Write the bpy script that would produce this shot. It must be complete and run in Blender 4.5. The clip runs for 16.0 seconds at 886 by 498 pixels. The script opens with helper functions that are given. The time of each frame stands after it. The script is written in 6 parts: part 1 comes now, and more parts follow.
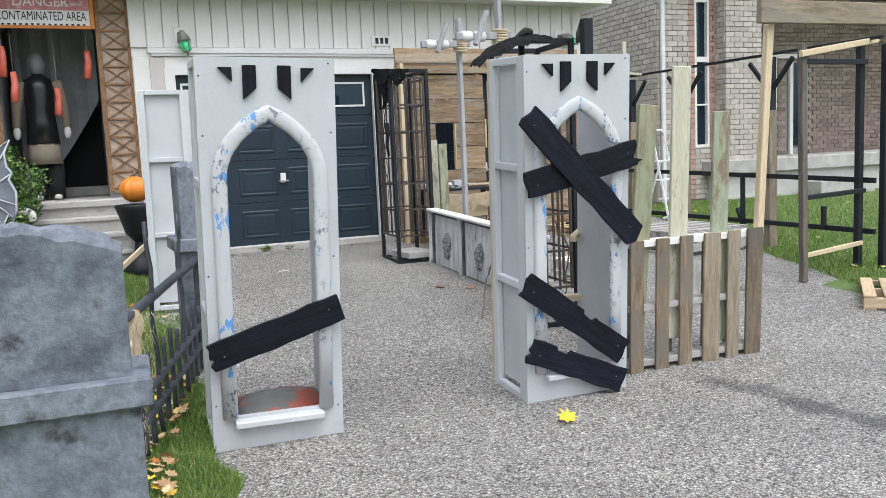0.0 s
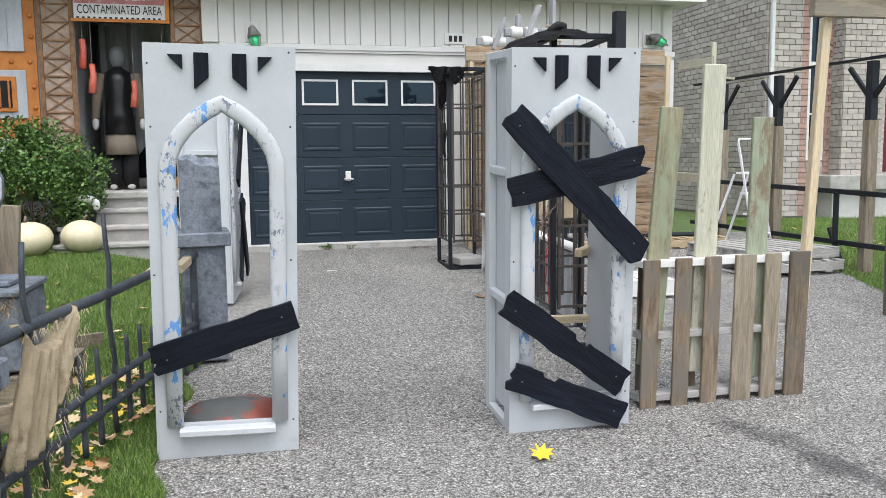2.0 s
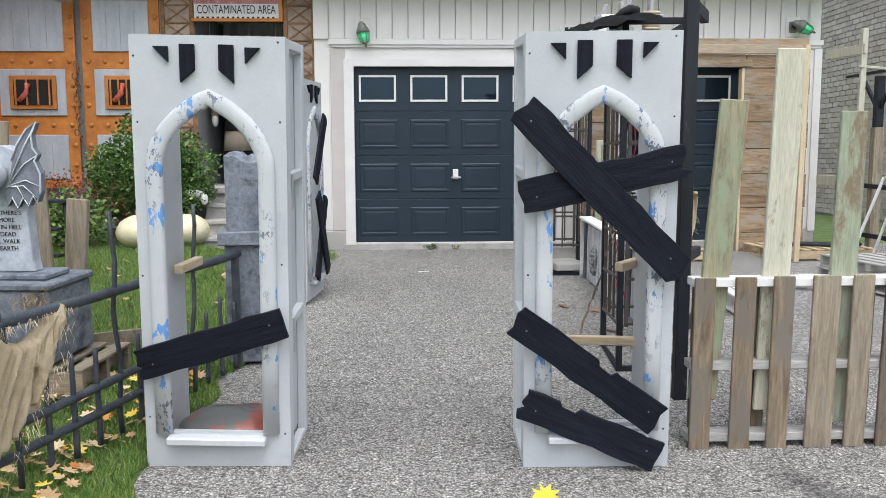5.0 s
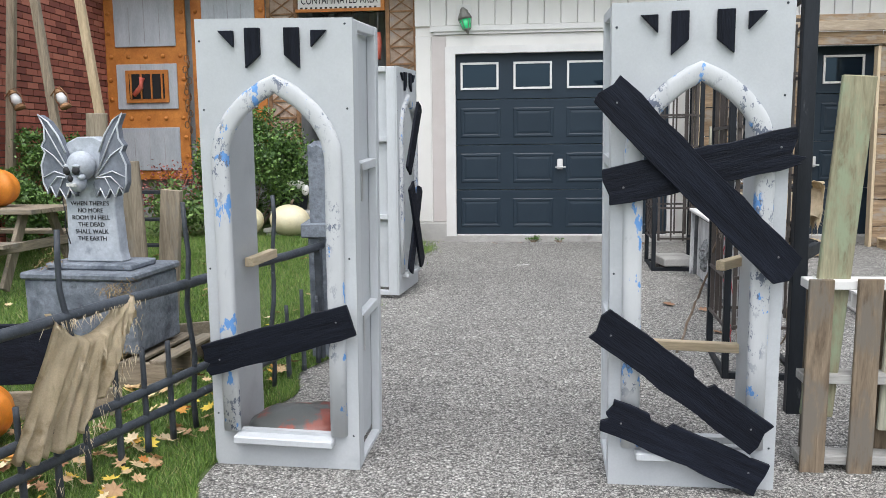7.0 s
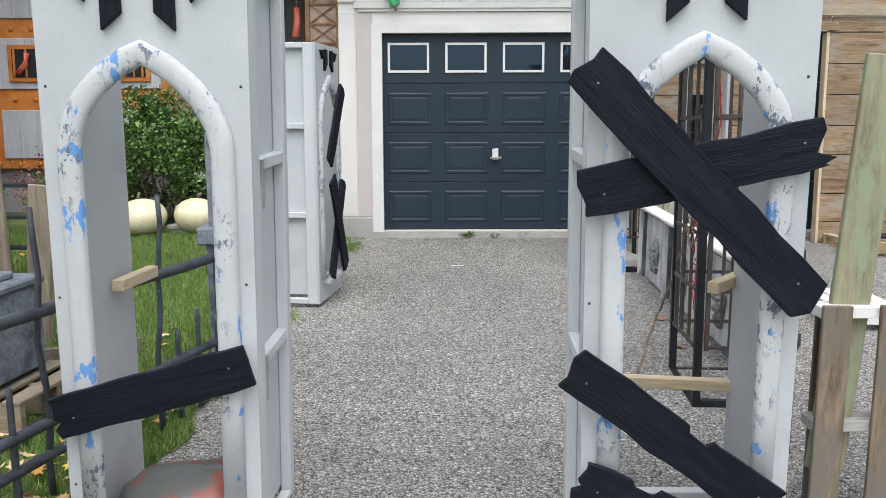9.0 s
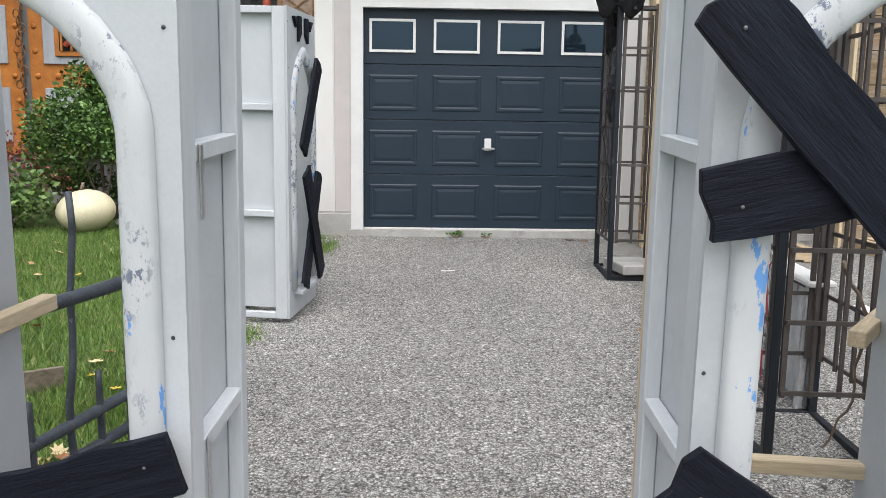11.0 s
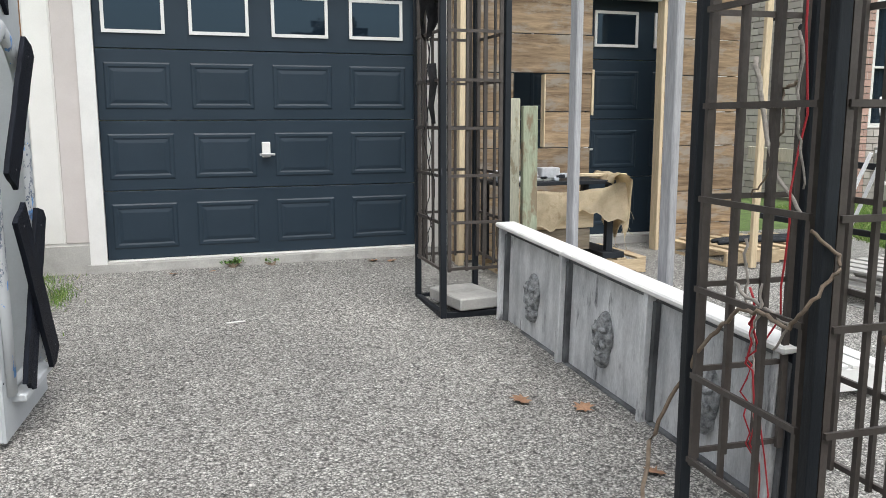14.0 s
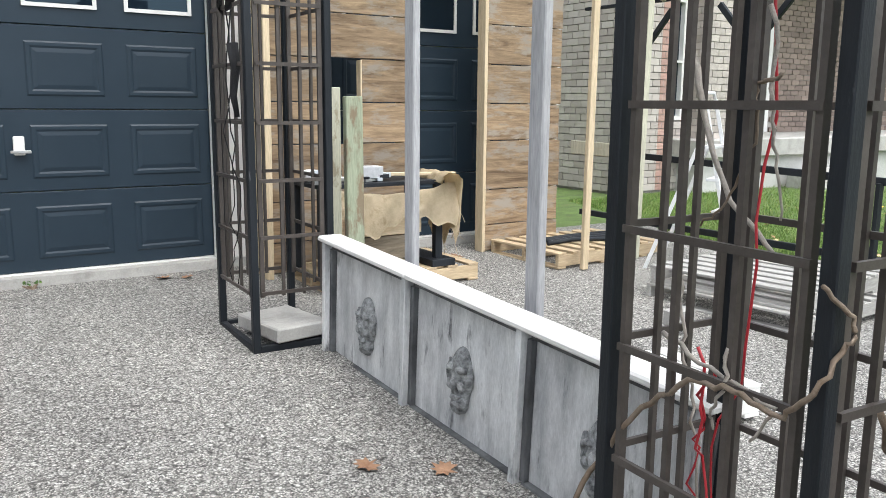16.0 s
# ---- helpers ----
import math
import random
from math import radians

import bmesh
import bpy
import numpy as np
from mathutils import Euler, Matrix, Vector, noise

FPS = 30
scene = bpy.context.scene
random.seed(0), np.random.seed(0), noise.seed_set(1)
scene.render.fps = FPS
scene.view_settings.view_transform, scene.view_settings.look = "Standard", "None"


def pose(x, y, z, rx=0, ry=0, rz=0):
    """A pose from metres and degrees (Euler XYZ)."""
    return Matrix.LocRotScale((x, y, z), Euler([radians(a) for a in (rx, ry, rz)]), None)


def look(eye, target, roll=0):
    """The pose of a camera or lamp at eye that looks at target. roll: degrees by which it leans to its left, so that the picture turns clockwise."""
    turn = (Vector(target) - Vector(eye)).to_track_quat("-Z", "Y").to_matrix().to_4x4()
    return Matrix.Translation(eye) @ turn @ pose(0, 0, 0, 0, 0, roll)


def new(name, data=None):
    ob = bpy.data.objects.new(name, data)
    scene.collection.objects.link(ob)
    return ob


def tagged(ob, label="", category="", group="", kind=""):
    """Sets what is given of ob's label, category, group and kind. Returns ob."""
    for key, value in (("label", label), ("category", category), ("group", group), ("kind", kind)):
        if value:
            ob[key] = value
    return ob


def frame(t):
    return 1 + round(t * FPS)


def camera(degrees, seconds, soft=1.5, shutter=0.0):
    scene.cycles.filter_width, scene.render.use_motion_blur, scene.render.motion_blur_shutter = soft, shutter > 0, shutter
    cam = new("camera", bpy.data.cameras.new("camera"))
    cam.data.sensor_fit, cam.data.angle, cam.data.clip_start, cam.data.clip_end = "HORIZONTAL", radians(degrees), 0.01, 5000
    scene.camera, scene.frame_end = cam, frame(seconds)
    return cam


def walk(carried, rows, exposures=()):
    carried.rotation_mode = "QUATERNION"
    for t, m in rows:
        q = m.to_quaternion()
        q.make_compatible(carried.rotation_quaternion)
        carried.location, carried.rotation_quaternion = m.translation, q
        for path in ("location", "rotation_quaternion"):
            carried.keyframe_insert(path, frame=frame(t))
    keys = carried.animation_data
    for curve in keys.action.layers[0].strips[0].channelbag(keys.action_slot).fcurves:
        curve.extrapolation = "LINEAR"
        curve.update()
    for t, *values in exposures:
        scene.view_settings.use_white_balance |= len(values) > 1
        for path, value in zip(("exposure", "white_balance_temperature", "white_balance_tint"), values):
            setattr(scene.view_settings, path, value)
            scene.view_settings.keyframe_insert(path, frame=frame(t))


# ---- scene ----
cam = camera(57.0, 16.0, soft=0.8)
PATH = [
    (0, (-0.599, -0.139, 1.398), (0.163, 1.695, 1.164), -2.6),
    (0.5, (-0.334, -0.145, 1.396), (0.37, 1.713, 1.17), -2.3),
    (1, (-0.123, -0.138, 1.386), (0.45, 1.765, 1.164), -1.7),
    (1.5, (0.076, -0.053, 1.358), (0.614, 1.861, 1.135), -1.5),
    (2, (0.271, -0.01, 1.364), (0.752, 1.919, 1.146), -0.7),
    (2.5, (0.487, 0.004, 1.359), (0.777, 1.971, 1.142), -0.7),
    (3, (0.664, -0.008, 1.363), (0.893, 1.967, 1.145), 0.2),
    (5.5, (1.177, 0.36, 1.365), (1.166, 2.348, 1.144), -0.5),
    (6, (1.252, 0.406, 1.36), (1.133, 2.39, 1.134), -0.6),
    (6.5, (1.288, 0.462, 1.361), (1.127, 2.441, 1.126), -0.6),
    (7, (1.272, 0.565, 1.35), (1.072, 2.54, 1.109), -0.6),
    (7.5, (1.237, 0.799, 1.369), (1.018, 2.772, 1.126), -0.6),
    (8, (1.211, 1.02, 1.373), (1.092, 3.0, 1.121), -0.5),
    (10.5, (1.114, 2.015, 1.352), (1.132, 3.993, 1.058), 0.3),
    (11, (1.046, 2.318, 1.339), (1.093, 4.296, 1.043), 0.8),
    (11.5, (0.989, 2.548, 1.355), (1.142, 4.519, 1.052), 0.5),
    (12, (0.901, 2.798, 1.368), (1.238, 4.747, 1.07), 0.0),
    (12.5, (0.851, 3.042, 1.373), (1.214, 4.986, 1.074), -0.4),
    (13, (0.837, 3.269, 1.389), (1.278, 5.195, 1.079), -0.4),
    (13.5, (0.832, 3.567, 1.384), (1.377, 5.465, 1.07), 0.1),
    (14, (0.855, 3.847, 1.433), (1.497, 5.714, 1.113), -0.1),
    (14.5, (0.983, 4.138, 1.406), (1.703, 5.976, 1.088), -0.1),
    (15, (1.019, 4.309, 1.464), (1.823, 6.107, 1.122), 0.6),
    (15.5, (1.032, 4.518, 1.435), (2.015, 6.227, 1.099), 1.2),
    (16, (1.05, 4.665, 1.461), (2.132, 6.31, 1.113), 0.5),
]
walk(cam, [(t, look(eye, target, roll)) for t, eye, target, roll in PATH],
     exposures=[(0, 0.90, 6170, 10), (8, 0.86, 6220, 10), (10.5, 0.91, 6320, 10), (12.5, 0.87, 6370, 10), (13, 0.80, 6420, 10), (13.5, 0.83, 6470, 11), (14, 0.93, 6350, 8), (14.5, 1.00, 6400, 9), (15.1, 1.08, 6400, 9), (15.5, 1.27, 6250, 8), (16, 1.25, 6250, 8)])

# ---- world, sun, exposure ----
world = bpy.data.worlds.new("overcast_sky")
scene.world = world
world.use_nodes = True
wn = world.node_tree
sky = wn.nodes.new("ShaderNodeTexSky")
sky.sky_type = 'NISHITA'
sky.sun_disc = False
sky.sun_elevation, sky.sun_rotation = radians(66), radians(176)
sky.air_density, sky.dust_density, sky.ozone_density = 1.0, 4.0, 0.6
bg = wn.nodes["Background"]
bg.inputs[1].default_value = 0.15
sat = wn.nodes.new("ShaderNodeHueSaturation")
sat.inputs["Saturation"].default_value = 0.35
wn.links.new(sky.outputs[0], sat.inputs["Color"])
wn.links.new(sat.outputs[0], bg.inputs[0])
sun_data = bpy.data.lights.new("sun", 'SUN')
sun_data.energy, sun_data.angle, sun_data.color = 0.7, radians(75), (1.0, 0.985, 0.96)
sun = new("sun", sun_data)
sun.matrix_world = look((1.6, -6.5, 21), (1, 5, 0))


# ---- materials ----
def tree(name):
    m = bpy.data.materials.new(name)
    m.use_nodes = True
    nt = m.node_tree
    return m, nt, nt.nodes["Principled BSDF"]


def link(nt, a, b):
    nt.links.new(a, b)


def noise_node(nt, vec, scale, detail=5.0, rough=0.6):
    n = nt.nodes.new("ShaderNodeTexNoise")
    n.inputs["Scale"].default_value, n.inputs["Detail"].default_value, n.inputs["Roughness"].default_value = scale, detail, rough
    link(nt, vec, n.inputs["Vector"])
    return n.outputs["Fac"]


def ramp(nt, fac, stops):
    r = nt.nodes.new("ShaderNodeValToRGB")
    els = r.color_ramp.elements
    while len(els) < len(stops):
        els.new(0.5)
    for e, (p, c) in zip(els, stops):
        e.position, e.color = p, (*c, 1)
    link(nt, fac, r.inputs[0])
    return r.outputs[0]


def mix(nt, a, b, fac, mode='MIX'):
    n = nt.nodes.new("ShaderNodeMix")
    n.data_type, n.blend_type = 'RGBA', mode
    for src, i in ((fac, 0), (a, 6), (b, 7)):
        if isinstance(src, (int, float)):
            n.inputs[i].default_value = src
        elif isinstance(src, tuple):
            n.inputs[i].default_value = (*src, 1)
        else:
            link(nt, src, n.inputs[i])
    return n.outputs[2]


def coords(nt, stretch=(1, 1, 1)):
    tc = nt.nodes.new("ShaderNodeTexCoord")
    mp = nt.nodes.new("ShaderNodeMapping")
    mp.inputs["Scale"].default_value = stretch
    link(nt, tc.outputs["Object"], mp.inputs[0])
    info = nt.nodes.new("ShaderNodeObjectInfo")
    comb = nt.nodes.new("ShaderNodeVectorMath")
    comb.operation = 'MULTIPLY_ADD'
    comb.inputs[1].default_value = (37.0, 19.0, 53.0)
    link(nt, info.outputs["Random"], comb.inputs[0])
    link(nt, mp.outputs[0], comb.inputs[2])
    return comb.outputs[0], info.outputs["Random"]


def bump_to(nt, bsdf, height, strength, dist=0.01):
    b = nt.nodes.new("ShaderNodeBump")
    b.inputs["Strength"].default_value, b.inputs["Distance"].default_value = strength, dist
    link(nt, height, b.inputs["Height"])
    link(nt, b.outputs[0], bsdf.inputs["Normal"])


def vary(nt, col, rnd, amount):
    h = nt.nodes.new("ShaderNodeHueSaturation")
    mr = nt.nodes.new("ShaderNodeMapRange")
    mr.inputs[3].default_value, mr.inputs[4].default_value = 1 - amount, 1 + amount
    link(nt, rnd, mr.inputs[0])
    link(nt, mr.outputs[0], h.inputs["Value"])
    link(nt, col, h.inputs["Color"])
    return h.outputs[0]


def surface(name, lo, hi, scale=6, rough=0.7, bump=0.15, bscale=80, stretch=(1, 1, 1), amount=0.08, metal=0.0, stain=None, sscale=3.0, sat0=0.55, sat1=0.7, fine=0.35, spec=0.5):
    """Two scales of colour, an optional stain or worn patch with its own colour, and fine relief."""
    m, nt, p = tree(name)
    vec, rnd = coords(nt, stretch)
    a = ramp(nt, noise_node(nt, vec, scale, 6), [(0.3, lo), (0.7, hi)])
    f = noise_node(nt, vec, bscale, 4, 0.7)
    a = mix(nt, a, ramp(nt, f, [(0.25, (0.55, 0.55, 0.55)), (0.75, (1.3, 1.3, 1.3))]), fine, 'MULTIPLY')
    if stain:
        s = ramp(nt, noise_node(nt, vec, sscale, 7, 0.65), [(sat0, (0, 0, 0)), (sat1, (1, 1, 1))])
        a = mix(nt, a, stain, s)
    a = vary(nt, a, rnd, amount)
    link(nt, a, p.inputs["Base Color"])
    p.inputs["Roughness"].default_value, p.inputs["Metallic"].default_value = rough, metal
    p.inputs["Specular IOR Level"].default_value = spec
    if bump:
        bump_to(nt, p, f, bump)
    return m


def wood(name, lo, hi, axis, rough=0.75, stain=None, amount=0.15, bump=0.3, sat0=0.55, sat1=0.72, freq=1.0, spec=0.5):
    """Grain drawn out along one axis of the piece."""
    k = {'x': (0.9, 9, 9), 'y': (9, 0.9, 9), 'z': (9, 9, 0.9)}[axis]
    m, nt, p = tree(name)
    vec, rnd = coords(nt, k)
    g0 = nt.nodes.new("ShaderNodeTexNoise")
    g0.inputs["Scale"].default_value, g0.inputs["Detail"].default_value, g0.inputs["Roughness"].default_value, g0.inputs["Distortion"].default_value = 2.6 * freq, 7, 0.68, 0.9
    link(nt, vec, g0.inputs["Vector"])
    g = g0.outputs["Fac"]
    a = ramp(nt, g, [(0.28, lo), (0.5, tuple((u + v) / 2 for u, v in zip(lo, hi))), (0.72, hi)])
    fine = noise_node(nt, vec, 16.0 * freq, 4, 0.6)
    a = mix(nt, a, ramp(nt, fine, [(0.3, (0.6, 0.6, 0.6)), (0.7, (1.2, 1.2, 1.2))]), 0.5, 'MULTIPLY')
    if stain:
        v2, r2 = coords(nt, tuple(0.7 + 0.22 * u for u in k))
        a = mix(nt, a, stain, ramp(nt, noise_node(nt, v2, 3.0, 6, 0.7), [(sat0, (0, 0, 0)), (sat1, (1, 1, 1))]))
    a = vary(nt, a, rnd, amount)
    link(nt, a, p.inputs["Base Color"])
    p.inputs["Roughness"].default_value, p.inputs["Specular IOR Level"].default_value = rough, spec
    bump_to(nt, p, mix(nt, g, fine, 0.5), bump, 0.006)
    return m


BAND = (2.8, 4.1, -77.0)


def gravel_material():
    """Packed crushed stone: large stones between small ones, dark gaps, damp streaks by the gate."""
    m, nt, p = tree("exposed_gravel")
    vec, rnd = coords(nt)
    layers = []
    for scale in (62, 135):
        v = nt.nodes.new("ShaderNodeTexVoronoi")
        v.inputs["Scale"].default_value = scale
        link(nt, vec, v.inputs["Vector"])
        sep = nt.nodes.new("ShaderNodeSeparateColor")
        link(nt, v.outputs["Color"], sep.inputs[0])
        stone = ramp(nt, sep.outputs[0], [(0.0, (0.13, 0.124, 0.114)), (0.25, (0.335, 0.322, 0.30)), (0.6, (0.49, 0.475, 0.445)), (0.85, (0.64, 0.62, 0.58)), (1.0, (0.82, 0.80, 0.755))])
        gap = ramp(nt, v.outputs["Distance"], [(0.32, (1, 1, 1)), (0.70, (0.22, 0.22, 0.22))])
        layers.append((mix(nt, stone, gap, 1.0, 'MULTIPLY'), v.outputs["Distance"]))
    pick = ramp(nt, noise_node(nt, vec, 38.0, 3, 0.5), [(0.44, (0, 0, 0)), (0.52, (1, 1, 1))])
    a = mix(nt, layers[0][0], layers[1][0], pick)
    wide = ramp(nt, noise_node(nt, vec, 0.8, 7, 0.65), [(0.3, (0.64, 0.64, 0.635)), (0.7, (0.92, 0.92, 0.905))])
    a = mix(nt, a, wide, 1.0, 'MULTIPLY')
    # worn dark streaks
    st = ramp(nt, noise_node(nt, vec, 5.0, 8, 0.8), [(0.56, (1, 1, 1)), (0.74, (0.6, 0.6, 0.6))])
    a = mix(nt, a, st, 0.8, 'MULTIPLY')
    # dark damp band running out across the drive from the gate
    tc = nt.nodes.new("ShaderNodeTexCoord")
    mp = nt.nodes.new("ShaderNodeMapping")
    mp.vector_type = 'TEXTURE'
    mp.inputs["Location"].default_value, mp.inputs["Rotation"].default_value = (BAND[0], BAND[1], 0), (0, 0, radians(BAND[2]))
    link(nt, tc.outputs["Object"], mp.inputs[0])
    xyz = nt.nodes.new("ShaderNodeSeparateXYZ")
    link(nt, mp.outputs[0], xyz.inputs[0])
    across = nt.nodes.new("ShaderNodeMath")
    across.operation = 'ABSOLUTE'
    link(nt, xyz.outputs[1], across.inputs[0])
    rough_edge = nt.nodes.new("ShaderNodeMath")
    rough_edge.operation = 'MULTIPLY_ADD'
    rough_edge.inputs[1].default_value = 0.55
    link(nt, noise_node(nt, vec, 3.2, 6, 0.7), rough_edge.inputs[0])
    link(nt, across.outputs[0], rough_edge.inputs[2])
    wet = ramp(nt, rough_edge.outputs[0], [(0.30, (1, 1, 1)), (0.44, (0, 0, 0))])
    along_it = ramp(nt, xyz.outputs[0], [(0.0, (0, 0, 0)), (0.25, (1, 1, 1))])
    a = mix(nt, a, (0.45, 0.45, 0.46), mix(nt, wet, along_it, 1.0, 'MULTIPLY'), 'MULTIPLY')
    link(nt, a, p.inputs["Base Color"])
    p.inputs["Roughness"].default_value = 0.8
    inv = nt.nodes.new("ShaderNodeMath")
    inv.operation = 'SUBTRACT'
    inv.inputs[0].default_value = 1.0
    link(nt, mix(nt, layers[0][1], layers[1][1], pick), inv.inputs[1])
    bump_to(nt, p, inv.outputs[0], 0.6, 0.006)
    return m


def blade_material(name, stops, rough=0.6):
    m, nt, p = tree(name)
    geo = nt.nodes.new("ShaderNodeNewGeometry")
    col = ramp(nt, geo.outputs["Random Per Island"], stops)
    link(nt, col, p.inputs["Base Color"])
    p.inputs["Roughness"].default_value = rough
    return m


def patched_paint():
    """White paint over blue foam: worn blue patches and dark scratches."""
    m, nt, p = tree("worn_white_paint_on_blue_foam")
    vec, rnd = coords(nt, (1, 1, 0.45))
    base = ramp(nt, noise_node(nt, vec, 5), [(0.3, (0.46, 0.475, 0.485)), (0.7, (0.56, 0.57, 0.575))])
    blue = ramp(nt, noise_node(nt, vec, 15.0, 6, 0.65), [(0.59, (0, 0, 0)), (0.605, (1, 1, 1))])
    a = mix(nt, base, (0.13, 0.30, 0.62), blue)
    v3, r3 = coords(nt, (1, 1, 0.6))
    dark = ramp(nt, noise_node(nt, v3, 34.0, 6, 0.75), [(0.535, (0, 0, 0)), (0.56, (1, 1, 1))])
    zone = ramp(nt, noise_node(nt, v3, 5.0, 2), [(0.48, (0, 0, 0)), (0.58, (1, 1, 1))])
    both = mix(nt, dark, zone, 1.0, 'MULTIPLY')
    a = mix(nt, a, (0.13, 0.15, 0.2), both)
    link(nt, a, p.inputs["Base Color"])
    p.inputs["Roughness"].default_value = 0.7
    bump_to(nt, p, noise_node(nt, vec, 40), 0.25)
    return m


def plain(name, col, rough=0.5, metal=0.0, emit=0.0):
    m, nt, p = tree(name)
    p.inputs["Base Color"].default_value = (*col, 1)
    p.inputs["Roughness"].default_value, p.inputs["Metallic"].default_value = rough, metal
    if emit:
        p.inputs["Emission Color"].default_value = (*col, 1)
        p.inputs["Emission Strength"].default_value = emit
    return m


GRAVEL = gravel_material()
SOIL = surface("lawn_soil", (0.06, 0.09, 0.025), (0.12, 0.19, 0.045), 5, 0.9, 0.5, 60, stain=(0.11, 0.09, 0.05), sscale=2.0, sat0=0.6, sat1=0.75)
GREY = surface("light_grey_paint", (0.46, 0.48, 0.495), (0.54, 0.56, 0.575), 3, 0.55, 0.06, 120, amount=0.03, stain=(0.41, 0.43, 0.445), sscale=2.2, fine=0.12)
GREYW = surface("pale_grey_painted_lumber", (0.50, 0.52, 0.535), (0.59, 0.61, 0.625), 4, 0.5, 0.08, 90, stretch=(1, 1, 0.2), amount=0.04, fine=0.15)
ARCH = patched_paint()
BLACKW = {a: wood("black_stained_board_" + a, (0.0028, 0.0036, 0.0066), (0.0135, 0.0165, 0.027), a, 0.62, amount=0.2, bump=1.0, freq=1.4, spec=0.16) for a in "xyz"}
BLACK = surface("black_painted_wood", (0.008, 0.010, 0.013), (0.019, 0.023, 0.029), 9, 0.55, 0.2, 70, stretch=(1, 1, 0.2), amount=0.1, stain=(0.10, 0.10, 0.11), sscale=14, sat0=0.66, sat1=0.72, spec=0.3)
BROWN = surface("dark_brown_painted_lattice", (0.050, 0.041, 0.036), (0.082, 0.069, 0.061), 9, 0.5, 0.1, 70, amount=0.1)
DOORBLUE = surface("dark_slate_steel_door", (0.0165, 0.029, 0.0425), (0.0225, 0.0365, 0.052), 2, 0.42, 0.05, 200, amount=0.0, fine=0.1, spec=0.3)
WHITE = surface("white_painted_trim", (0.68, 0.67, 0.645), (0.76, 0.75, 0.725), 4, 0.45, 0.04, 90, amount=0.03, fine=0.1, stain=(0.5, 0.47, 0.42), sscale=9, sat0=0.68, sat1=0.75)
SIDING = surface("cream_white_vinyl_siding", (0.68, 0.665, 0.63), (0.75, 0.735, 0.70), 2, 0.45, 0.04, 90, amount=0.02, fine=0.08)
BEIGE = surface("pinkish_beige_aged_siding", (0.50, 0.455, 0.43), (0.57, 0.525, 0.50), 3, 0.5, 0.04, 90, amount=0.02, fine=0.1)
CONCRETE = surface("weathered_concrete", (0.33, 0.32, 0.30), (0.46, 0.45, 0.42), 5, 0.85, 0.3, 90, amount=0.06, stain=(0.24, 0.23, 0.21), sscale=4, sat0=0.58, sat1=0.75)
# opaque pane: unlit room behind it and reflected sky blue put into its colour
GLASS = plain("sky_tinted_dark_glass", (0.010, 0.017, 0.026), 0.03)
GLASS.node_tree.nodes["Principled BSDF"].inputs["Specular IOR Level"].default_value = 0.62
GLASS.node_tree.nodes["Principled BSDF"].inputs["Specular Tint"].default_value = (0.55, 0.80, 1.0, 1.0)
# near-black, for sheets that stand in for the shade inside openings
INTERIOR_SHADE = plain("interior_shade_black", (0.012, 0.012, 0.013), 0.9)
STONE = surface("grey_sponged_foam_stone", (0.06, 0.072, 0.09), (0.29, 0.322, 0.365), 6.5, 0.85, 0.8, 38, amount=0.1, stain=(0.045, 0.05, 0.06), sscale=6.5, sat0=0.54, sat1=0.68, fine=0.7)
STONEL = surface("pale_grey_foam_tombstone", (0.30, 0.325, 0.365), (0.52, 0.555, 0.60), 8, 0.8, 0.3, 60, amount=0.04, stain=(0.20, 0.22, 0.25), sscale=7, sat0=0.58, sat1=0.72)
STONED = surface("dark_brushed_foam_stone", (0.10, 0.115, 0.14), (0.22, 0.24, 0.28), 12, 0.85, 0.4, 60, amount=0.05)
STONEW = surface("dry_brushed_white_stone", (0.50, 0.53, 0.57), (0.66, 0.68, 0.71), 14, 0.8, 0.3, 70, amount=0.04)
SLATE = surface("smeared_grey_wall_prop", (0.36, 0.365, 0.37), (0.72, 0.725, 0.72), 5, 0.8, 0.25, 70, stretch=(1.9, 1.9, 0.5), amount=0.06, stain=(0.10, 0.10, 0.105), sscale=5.5, sat0=0.57, sat1=0.68, fine=0.45)
SLATED = surface("dark_smeared_grey_edging", (0.03, 0.03, 0.033), (0.17, 0.175, 0.18), 7, 0.8, 0.3, 60, stretch=(1, 1, 0.5), amount=0.1)
RELIEF = surface("grey_rough_relief", (0.07, 0.073, 0.077), (0.46, 0.47, 0.47), 30, 0.85, 0.9, 90, amount=0.1)
PALLETW = {a: wood("weathered_pallet_wood_" + a, (0.13, 0.105, 0.072), (0.36, 0.30, 0.22), a, 0.85, stain=(0.22, 0.205, 0.175), amount=0.18) for a in "xyz"}
PALEW = {a: wood("fresh_pale_lumber_" + a, (0.55, 0.43, 0.27), (0.70, 0.58, 0.40), a, 0.7, stain=(0.35, 0.24, 0.14), amount=0.08, sat0=0.68, sat1=0.76, bump=0.12) for a in "xyz"}
BARNW = wood("brown_weathered_boards", (0.10, 0.06, 0.032), (0.46, 0.33, 0.20), 'x', 0.85, stain=(0.30, 0.26, 0.21), amount=0.22, freq=0.7, sat0=0.5, sat1=0.62)
GREENW = wood("faded_green_painted_board", (0.24, 0.27, 0.18), (0.42, 0.45, 0.33), 'z', 0.8, stain=(0.22, 0.17, 0.11), amount=0.08, sat0=0.52, sat1=0.60)
OLIVEW = wood("worn_olive_brown_board", (0.15, 0.135, 0.078), (0.37, 0.345, 0.225), 'z', 0.82, stain=(0.27, 0.31, 0.20), amount=0.16, sat0=0.47, sat1=0.58)
